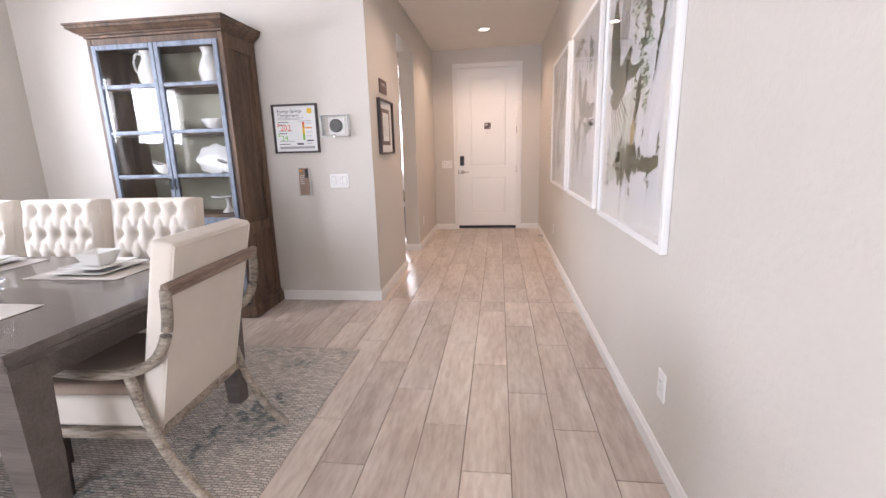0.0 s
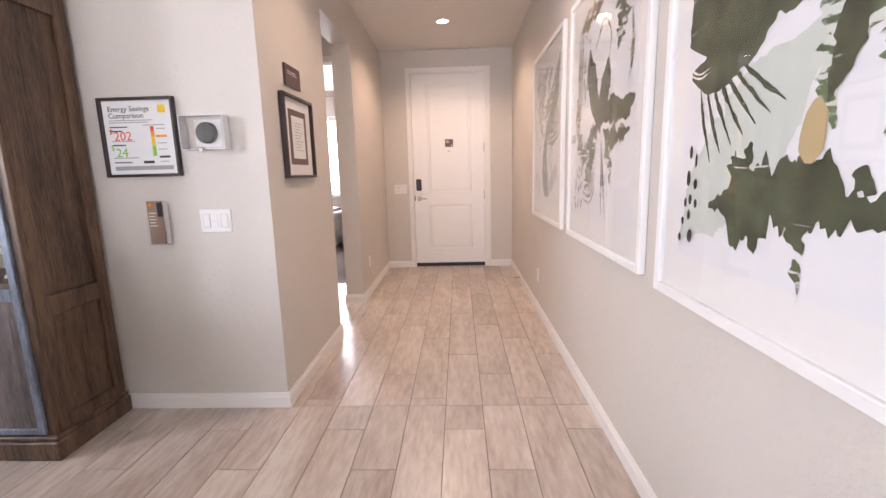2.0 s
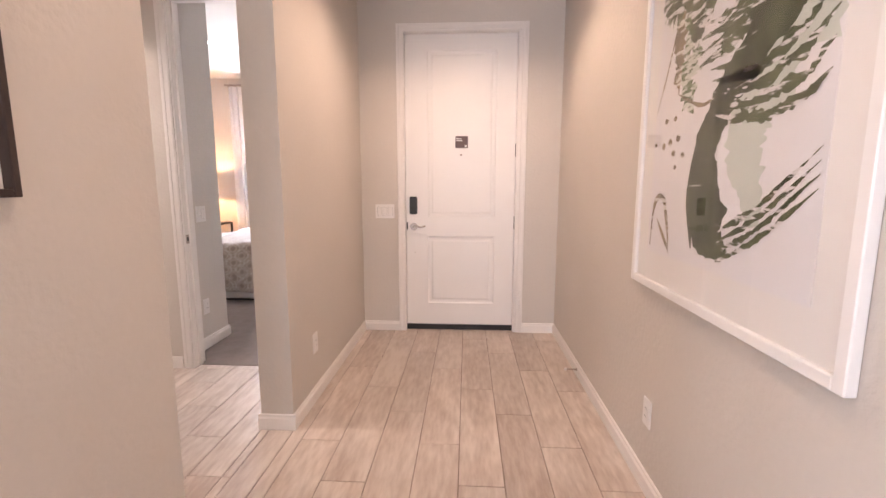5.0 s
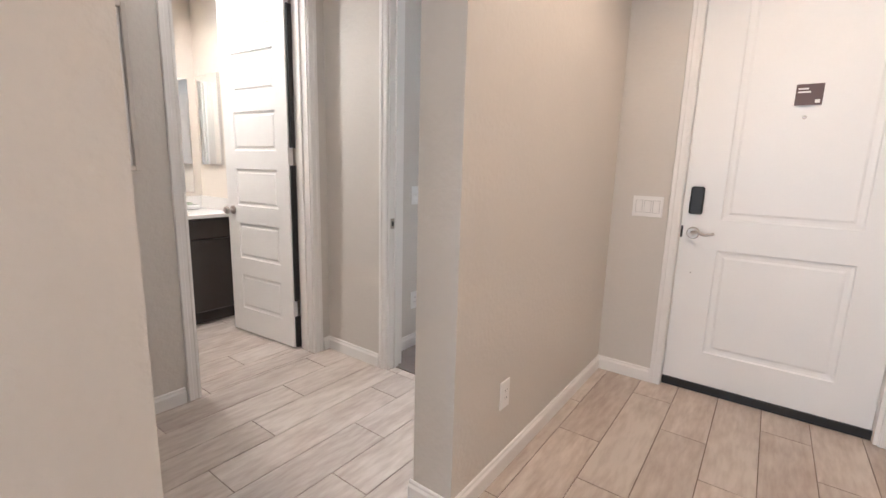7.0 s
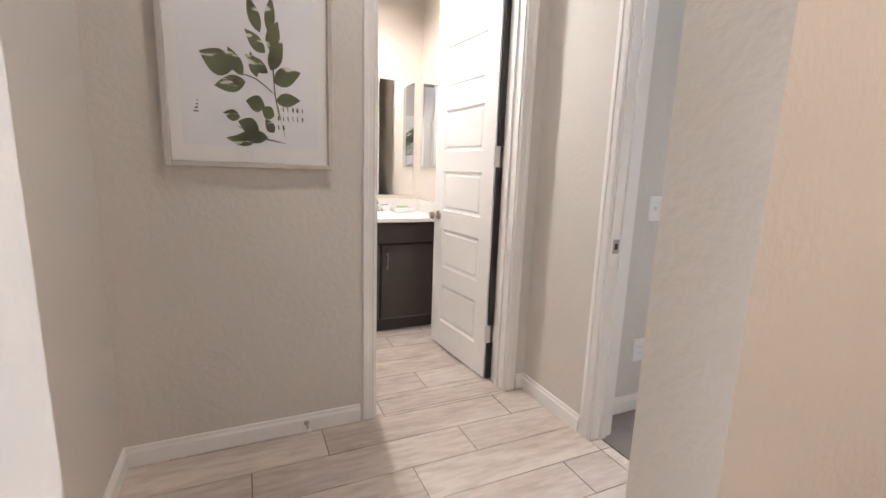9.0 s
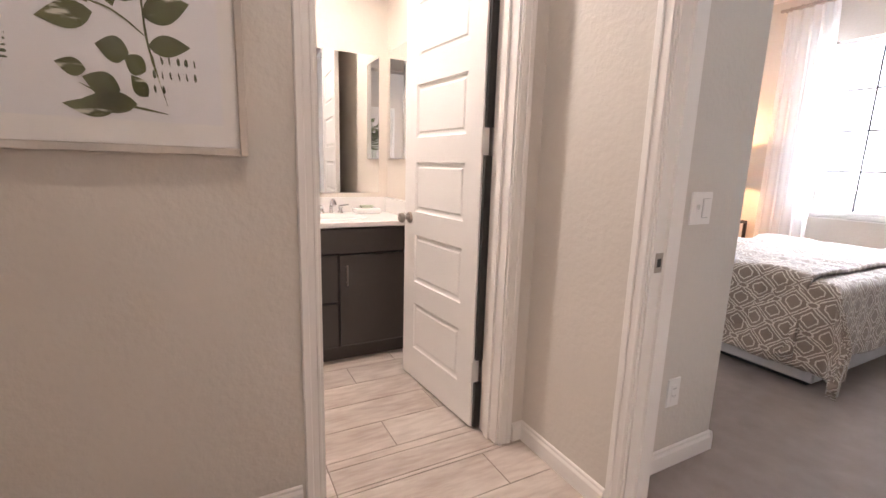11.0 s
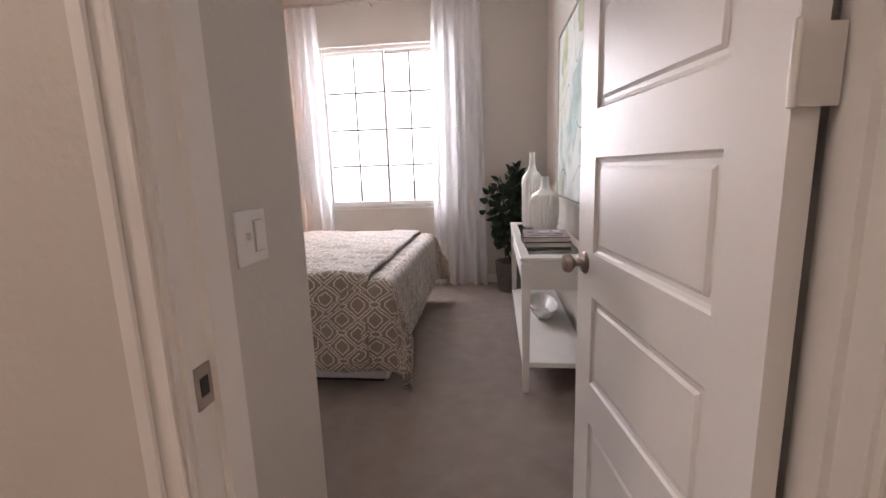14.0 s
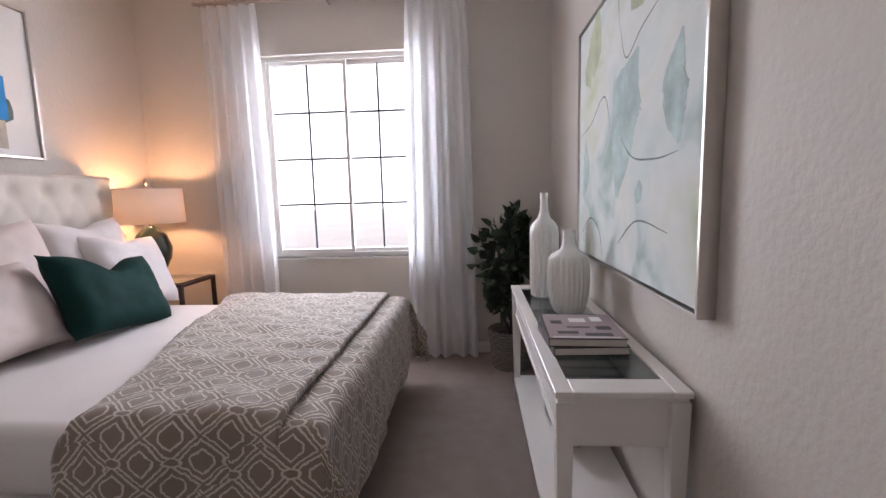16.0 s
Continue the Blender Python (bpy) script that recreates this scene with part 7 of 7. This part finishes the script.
l.new(r.outputs[0], mx.inputs[6]), l.new(t2.outputs["Fac"], mx.inputs[7]), l.new(mx.outputs[2], b.inputs["Base Color"])
b.inputs["Roughness"].default_value = 0.75

cv = thing("framed_canvas", "large watercolour-like canvas in green and blue, silver frame", "framed canvas", pose(BXE, 10.275, 0.945, 0, 0, -90))
CW, CH = 1.30, 1.12
part("frame", frame_ring(-CW / 2, 0, CW / 2, CH, 0.012, -0.048, -0.001, 0.002), SILVER, cv, "brushed silver floating frame")
part("backing", boxes((-CW / 2 + 0.012, -0.02, 0.012, CW / 2 - 0.012, -0.002, CH - 0.012)), BLACK, cv, "dark gap of the frame")
part("canvas", boxes((-CW / 2 + 0.02, -0.038, 0.02, CW / 2 - 0.02, -0.0205, CH - 0.02)), CANVAS, cv)
AQUA = mat("aqua_wash", (0.43, 0.56, 0.54), 0.8, vary=0.3, scale=12)
MOSS = mat("moss_wash", (0.46, 0.52, 0.36), 0.8, vary=0.25, scale=10)
SLATE = mat("slate_line", (0.16, 0.22, 0.21), 0.8, vary=0.3, scale=20)
marks(cv, "moss_shape", [([(-0.30, 1.12), (-0.35, 0.98), (-0.45, 0.88), (-0.42, 0.80)], [0.10, 0.20, 0.16, 0.02], 0.12), ([(0.1, 1.13), (0.2, 1.0), (0.35, 1.1)], [0.22, 0.16, 0.05], 0.2)], MOSS, -0.0385, 2)
marks(cv, "aqua_shape", [([(0.18, 0.80), (0.08, 0.66), (0.02, 0.48), (-0.02, 0.30)], [0.10, 0.30, 0.22, 0.12], 0.1), ([(-0.50, 0.58), (-0.49, 0.42), (-0.50, 0.30)], [0.03, 0.13, 0.02], 0.12), ([(0.5, 0.75), (0.46, 0.6), (0.5, 0.45)], [0.05, 0.16, 0.08], 0.15), ([(0.22, 0.36), (0.2, 0.28)], [0.05, 0.06], 0.2)], AQUA, -0.0389, 12)
marks(cv, "line", [([(0.02, 0.52), (0.15, 0.44), (0.35, 0.42), (0.5, 0.43)], 0.006, 0.3), ([(-0.02, 0.95), (0.06, 0.80), (0.2, 0.85), (0.4, 0.9)], 0.006, 0.3), ([(-0.6, 0.6), (-0.4, 0.64), (-0.2, 0.72), (-0.1, 0.55)], 0.006, 0.3), ([(-0.55, 0.12), (-0.4, 0.2), (-0.25, 0.15), (-0.2, 0.04)], 0.007, 0.3), ([(0.0, 0.12), (0.2, 0.22), (0.45, 0.2)], 0.006, 0.3), ([(-0.05, 1.1), (-0.02, 0.95)], 0.006, 0.3)], SLATE, -0.0395, 22)

ab = thing("framed_art", "framed abstract with a bright blue patch above the bed", "framed print", pose(BXW, 10.66, 1.55, 0, 0, 90))
part("frame", frame_ring(-0.42, 0, 0.42, 0.86, 0.016, -0.035, -0.001, 0.002), SILVER, ab, "thin silver frame")
part("mat_board", boxes((-0.404, -0.018, 0.016, 0.404, -0.004, 0.844)), MATBOARD, ab)
part("blue_patch", boxes((0.09, -0.0195, 0.21, 0.24, -0.0181, 0.45)), mat("bright_blue", (0.02, 0.28, 0.65), 0.7, vary=0.15, scale=14), ab)
part("tan_patch", boxes((0.13, -0.0195, 0.05, 0.22, -0.0181, 0.205)), mat("tan_wash", (0.50, 0.43, 0.34), 0.7, vary=0.2, scale=14), ab)
bm = dots(bmesh.new(), [(0.15, 0.27, 0.13, 0.10), (0.02, 0.40, 0.10, 0.14)], -0.01805, 3)
blot(bm, [(-0.02, 0.60), (0.08, 0.63), (0.17, 0.60), (0.21, 0.52)], 0.07, 0.2, -0.0183, 3)
part("dark_mark", bm, SLATE, ab)

# ---- console ----
cn = thing("console_table", "white two-tier console table with glass inset top", "console table")
KX0, KX1, KY0, KY1, KZ = -0.430, -0.060, 9.68, 11.12, 0.73
bm = bmesh.new()
for r in ((KX0, KY0, KX0 + 0.05, KY1), (KX1 - 0.05, KY0, KX1, KY1), (KX0 + 0.05, KY0, KX1 - 0.05, KY0 + 0.09), (KX0 + 0.05, KY1 - 0.09, KX1 - 0.05, KY1)):
    box(bm, r[0], r[1], KZ - 0.02, r[2], r[3], KZ, 0.003)
part("top_frame", bm, CONSOLE, cn, "white moulded top frame")
part("top_moulding", boxes((KX0 + 0.010, KY0 + 0.010, KZ - 0.034, KX0 + 0.04, KY1 - 0.010, KZ - 0.0205), (KX1 - 0.04, KY0 + 0.010, KZ - 0.034, KX1 - 0.010, KY1 - 0.010, KZ - 0.0205), (KX0 + 0.04, KY0 + 0.010, KZ - 0.034, KX1 - 0.04, KY0 + 0.04, KZ - 0.0205), (KX0 + 0.04, KY1 - 0.04, KZ - 0.034, KX1 - 0.04, KY1 - 0.010, KZ - 0.0205)), CONSOLE, cn)
part("glass", boxes((KX0 + 0.05, KY0 + 0.09, KZ - 0.012, KX1 - 0.05, KY1 - 0.09, KZ - 0.005)), glass_mat("console_glass", 0.02, (0.82, 0.90, 0.88)), cn, "glass inset")
part("apron", boxes((KX0 + 0.025, KY0 + 0.05, 0.56, KX0 + 0.04, KY1 - 0.05, KZ - 0.034), (KX1 - 0.04, KY0 + 0.05, 0.56, KX1 - 0.025, KY1 - 0.05, KZ - 0.034), (KX0 + 0.05, KY0 + 0.025, 0.56, KX1 - 0.05, KY0 + 0.04, KZ - 0.034), (KX0 + 0.05, KY1 - 0.04, 0.56, KX1 - 0.05, KY1 - 0.025, KZ - 0.034)), CONSOLE, cn)
part("drawer_tray", boxes((KX0 + 0.04, KY0 + 0.04, 0.575, KX1 - 0.04, KY1 - 0.04, 0.585)), mat("grey_tray", (0.28, 0.29, 0.29), 0.6), cn, "grey tray beneath the glass")
part("apron_bead", boxes((KX0 + 0.018, KY0 + 0.05, 0.56, KX0 + 0.0249, KY1 - 0.05, 0.572), (KX0 + 0.018, KY0 + 0.05, 0.648, KX0 + 0.0249, KY1 - 0.05, 0.656)), CONSOLE, cn)
for x in (KX0 + 0.03, KX1 - 0.03):
    for y in (KY0 + 0.03, KY1 - 0.03):
        part("leg", taper(bmesh.new(), x, y, 0.004, KZ - 0.034, 0.014, 0.025), CONSOLE, cn)
bm = bmesh.new()
box(bm, KX0 + 0.012, KY0 + 0.012, 0.145, KX1 - 0.012, KY1 - 0.012, 0.175, 0.004)
part("shelf", bm, CONSOLE, cn, "white lower shelf")


def vase(name, label, x, y, prof, ribs, r0, r1):
    t = thing(name, label, "vase", Matrix.Translation((x, y, KZ - 0.0045)), "white ribbed vases")
    bm = bmesh.new()
    lathe(bm, prof, ribs * 6, ribs=ribs, rib=0.035, rz=(r0, r1))
    part("body", bm, CHINA, t, smooth=True)


vase("vase", "tall slim white ribbed ceramic vase on the console", -0.278, 10.84, [(0.055, 0), (0.066, 0.01), (0.072, 0.08), (0.072, 0.34), (0.070, 0.372), (0.055, 0.395), (0.034, 0.415), (0.022, 0.45), (0.019, 0.50), (0.021, 0.545), (0.017, 0.545), (0.015, 0.50), (0.0, 0.44)], 22, 0.005, 0.371)
vase("vase", "short round white fluted ceramic vase on the console", -0.222, 10.50, [(0.049, 0.000), (0.064, 0.012), (0.080, 0.058), (0.089, 0.136), (0.088, 0.213), (0.086, 0.254), (0.074, 0.272), (0.041, 0.291), (0.029, 0.315), (0.026, 0.349), (0.028, 0.380), (0.024, 0.380), (0.021, 0.349), (0.000, 0.301)], 24, 0.005, 0.262)
PAGES = mat("book_pages", (0.66, 0.62, 0.57), 0.85, vary=0.06, fine=800)
COVERD = mat("dark_cover", (0.04, 0.03, 0.032), 0.4, vary=0.1)
COVERP = mat("mauve_cover", (0.36, 0.29, 0.31), 0.3, vary=0.12, scale=20)
for i, (z, rz_, w_, l_, cov) in enumerate(((0.0005, 2, 0.25, 0.30, COVERD), (0.0300, -3, 0.255, 0.30, COVERP))):
    bk_ = thing("book", "thick coffee-table book lying on the console" if i == 0 else "coffee-table book with a mauve interior photo cover", "book", pose(-0.265, 10.10, KZ + z, 0, 0, rz_), "stacked books")
    part("cover", boxes((-w_ / 2, -l_ / 2, 0, w_ / 2, l_ / 2, 0.003), (-w_ / 2, -l_ / 2, 0.0262, w_ / 2, l_ / 2, 0.0292), (-w_ / 2, -l_ / 2, 0.003, -w_ / 2 + 0.003, l_ / 2, 0.0262)), cov if i == 0 else COVERD, bk_)
    part("pages", boxes((-w_ / 2 + 0.003, -l_ / 2 + 0.004, 0.0032, w_ / 2 - 0.004, l_ / 2 - 0.004, 0.026)), PAGES, bk_)
    if i:
        part("cover_picture", boxes((-w_ / 2 + 0.006, -l_ / 2 + 0.004, 0.0293, w_ / 2 - 0.002, l_ / 2 - 0.004, 0.0298)), COVERP, bk_, "mauve photo")
        bars("picture_shape", [(-0.09, -0.10, 0.0299, -0.02, -0.07, 0.0302), (0.0, -0.12, 0.0299, 0.09, -0.09, 0.0302), (-0.05, -0.03, 0.0299, 0.03, -0.015, 0.0302), (0.05, -0.05, 0.0299, 0.10, -0.01, 0.0302), (-0.10, 0.02, 0.0299, -0.06, 0.06, 0.0302)], COVERD, bk_)
        bars("picture_light", [(-0.03, 0.04, 0.0299, 0.03, 0.09, 0.0302), (0.05, 0.05, 0.0299, 0.09, 0.11, 0.0302), (-0.11, -0.14, 0.0299, 0.11, -0.13, 0.0302)], PAPER, bk_)
bo_ = thing("oval_bowl", "long white oval ceramic bowl on the lower shelf", "bowl", Matrix.Translation((-0.235, 10.46, 0.1755)))
bm = lathe(bmesh.new(), [(0.055, 0), (0.075, 0.012), (0.10, 0.05), (0.112, 0.085), (0.118, 0.09), (0.108, 0.088), (0.09, 0.05), (0.06, 0.016), (0.0, 0.014)], 60, ribs=20, rib=0.02, rz=(0.005, 0.07))
bmesh.ops.scale(bm, vec=(0.85, 2.0, 1), verts=bm.verts)
part("body", bm, CHINA, bo_, smooth=True)

# ---- plant in a basket ----
pn = thing("potted_plant", "dark leafy fig plant in a grey woven basket beside the curtain", "houseplant", Matrix.Translation((-0.39, 11.69, 0.004)))
WICKER = mat("grey_wicker", (0.17, 0.155, 0.14), 0.8, vary=0.2, scale=40)
bm = bmesh.new()
for k in range(13):
    z = 0.012 + 0.022 * k
    r = 0.125 + 0.03 * k / 12
    tube(bm, [((r + 0.006 * math.cos(14 * a + k * math.pi)) * math.cos(a), (r + 0.006 * math.cos(14 * a + k * math.pi)) * math.sin(a), z) for a in [2 * math.pi * i / 84 for i in range(85)]], 0.0105, 5)
basket = part("basket", bm, WICKER, pn, "grey woven basket", smooth=True)
bm = bmesh.new()
for i in range(28):
    a = 2 * math.pi * i / 28
    tube(bm, [(0.122 * math.cos(a), 0.122 * math.sin(a), 0.0), (0.152 * math.cos(a), 0.152 * math.sin(a), 0.29)], 0.005, 5)
lathe(bm, [(0.11, 0.004), (0.142, 0.27), (0.135, 0.27), (0.10, 0.03), (0.0, 0.03)], 24)
part("stake_ring", bm, WICKER, basket)
part("soil", lathe(bmesh.new(), [(0.0, 0.235), (0.134, 0.23), (0.13, 0.2)], 20), SOIL, pn)
rnd = random.Random(9)
stems = [((0, 0, 0.2), (0.01, 0.0, 0.5), (-0.03, -0.01, 0.78), (0.0, 0.02, 1.05)), ((0.01, 0, 0.3), (0.06, 0.0, 0.6), (0.13, 0.03, 0.95)), ((0, 0, 0.35), (-0.08, -0.04, 0.62), (-0.15, -0.06, 0.85)), ((0, 0, 0.4), (-0.05, 0.05, 0.7), (-0.12, 0.03, 1.0)), ((0, 0, 0.25), (-0.07, -0.05, 0.42), (-0.15, -0.08, 0.5))]
bm = bmesh.new()
for s in stems:
    tube(bm, spline(s, 5), [0.012 * (1 - 0.7 * i / (5 * (len(s) - 1))) for i in range(5 * (len(s) - 1) + 1)], 7)
part("stem", bm, SOIL, pn, "dark woody stems", smooth=True)
bm = bmesh.new()
leaves(bm, 520, (0.01, 0.0, 0.80), (0.235, 0.20, 0.29), 0.085, 21, 1.2, 0.35)
leaves(bm, 90, (-0.11, -0.06, 0.50), (0.09, 0.09, 0.10), 0.07, 22)
for v in bm.verts:
    v.co.x = min(v.co.x, 0.27)
    v.co.y = min(v.co.y, 0.26)
part("crown", bm, LEAF, pn, "dense dark green leaves")

# ---- outside ----
def pale(name, c):
    return mat(name, c, 0.9, vary=0.1, scale=0.4, fine=6)
structure("ground", boxes((-150, -150, -0.6, 150, 150, -0.1)), pale("pale_ground", (0.62, 0.59, 0.55)), "sunlit pale ground around the house", "ground")
hs_ = thing("neighbour_house", "pale stucco house with a low hipped roof across the yard", "house", Matrix.Translation((-19, 0, -0.1)))
part("wall", boxes((-5, -9, 0, 0, 9, 2.6)), pale("stucco", (0.50, 0.44, 0.36)), hs_)
bm = bmesh.new()
v = [bm.verts.new(p) for p in ((-5.5, -9.5, 2.6), (0.5, -9.5, 2.6), (0.5, 9.5, 2.6), (-5.5, 9.5, 2.6), (-2.5, -6.5, 3.9), (-2.5, 6.5, 3.9))]
for q in ((0, 1, 4), (1, 2, 5, 4), (2, 3, 5), (3, 0, 4, 5), (3, 2, 1, 0)):
    bm.faces.new([v[i] for i in q])
part("roof", bm, pale("roof_tile", (0.22, 0.15, 0.11)), hs_)
structure("garden_wall", boxes((-9.2, -14, -0.1, -9.0, 12, 1.5)), pale("block_wall", (0.45, 0.38, 0.31)), "pale block garden wall", "wall")

HAZE = glowing("bright_sky_haze", (0.95, 0.97, 1.0), 1.9)
structure("backdrop", boxes((-90, 60, -5, 90, 60.2, 45)), HAZE, "bright hazy sky beyond the bedroom window", "sky")

# ---- floor planks ----
PW, PL, G = 0.198, 0.90, 0.0035
meshes = {}
def plank_mesh(l, w):
    key = (round(l, 3), round(w, 3))
    if key not in meshes:
        bm = bmesh.new()
        b, h = 0.0012, 0.006
        lo = [bm.verts.new(p) for p in ((-w / 2, -l / 2, -h), (w / 2, -l / 2, -h), (w / 2, l / 2, -h), (-w / 2, l / 2, -h))]
        md = [bm.verts.new((p.co.x, p.co.y, -b)) for p in lo]
        hi = [bm.verts.new((math.copysign(abs(p.co.x) - b, p.co.x), math.copysign(abs(p.co.y) - b, p.co.y), 0)) for p in lo]
        for a, c in ((lo, md), (md, hi)):
            for i in range(4):
                bm.faces.new((a[i], a[(i + 1) % 4], c[(i + 1) % 4], c[i]))
        bm.faces.new(hi)
        me = bpy.data.meshes.new("plank")
        bm.to_mesh(me), bm.free()
        me.materials.append(TILE)
        meshes[key] = me
    return meshes[key]


def lay(x0, y0, x1, y1, keep=None):
    out = []
    k0, k1 = math.floor((x0 - 0.314) / PW) - 1, math.ceil((x1 - 0.314) / PW) + 1
    for k in range(k0, k1):
        a, b = max(0.314 + k * PW, x0), min(0.314 + (k + 1) * PW, x1)
        if b - a < 0.012:
            continue
        off = 3.285 + 0.3 * ((-k) % 3)
        j = math.floor((y0 - off) / PL) - 1
        while off + j * PL < y1:
            c, d = max(off + j * PL, y0), min(off + (j + 1) * PL, y1)
            j += 1
            if d - c > 0.012:
                out.append((a + G / 2, c + G / 2, b - G / 2, d - G / 2))
    return out


rows = lay(DW + 0.002, YB, XR - 0.001, YD - 0.001) + lay(XL + 0.001, YD - 0.001, XR - 0.001, 8.93) + lay(XS + 0.001, YO0 + 0.001, XL + 0.001, YO1 - 0.001) + lay(XV + 0.001, 6.131, XS + 0.001, YV - 0.001)
rows += lay(-3.049, 5.801, XV - 0.131, 7.949) + lay(XV - 0.131, BY0 + 0.019, XV + 0.001, BY1 - 0.019) + lay(DX0 + 0.019, YV - 0.001, DX1 - 0.019, YV + 0.058)
near = [r for r in rows if r[1] > 1.6 and (r[0] > -0.95 or r[1] > 5.3)]
near = sorted(near, key=lambda r: abs((r[1] + r[3]) / 2 - 5.0) + abs((r[0] + r[2]) / 2 - 0.5))[:295]
chosen = set(near)
for a, c, b, d in rows:
    if (a, c, b, d) in chosen:
        ob = new("plank", plank_mesh(d - c, b - a))
        ob.location = ((a + b) / 2, (c + d) / 2, 0)
        ob.parent = floor
bm = bmesh.new()
for a, c, b, d in rows:
    if (a, c, b, d) not in chosen:
        v = [bm.verts.new(p) for p in ((a, c, 0), (b, c, 0), (b, d, 0), (a, d, 0), (a, c, -0.006), (b, c, -0.006), (b, d, -0.006), (a, d, -0.006))]
        for q in ((0, 1, 2, 3), (0, 4, 5, 1), (1, 5, 6, 2), (2, 6, 7, 3), (3, 7, 4, 0)):
            bm.faces.new([v[i] for i in q])
part("plank_field", bm, TILE, floor, kind="stuff")
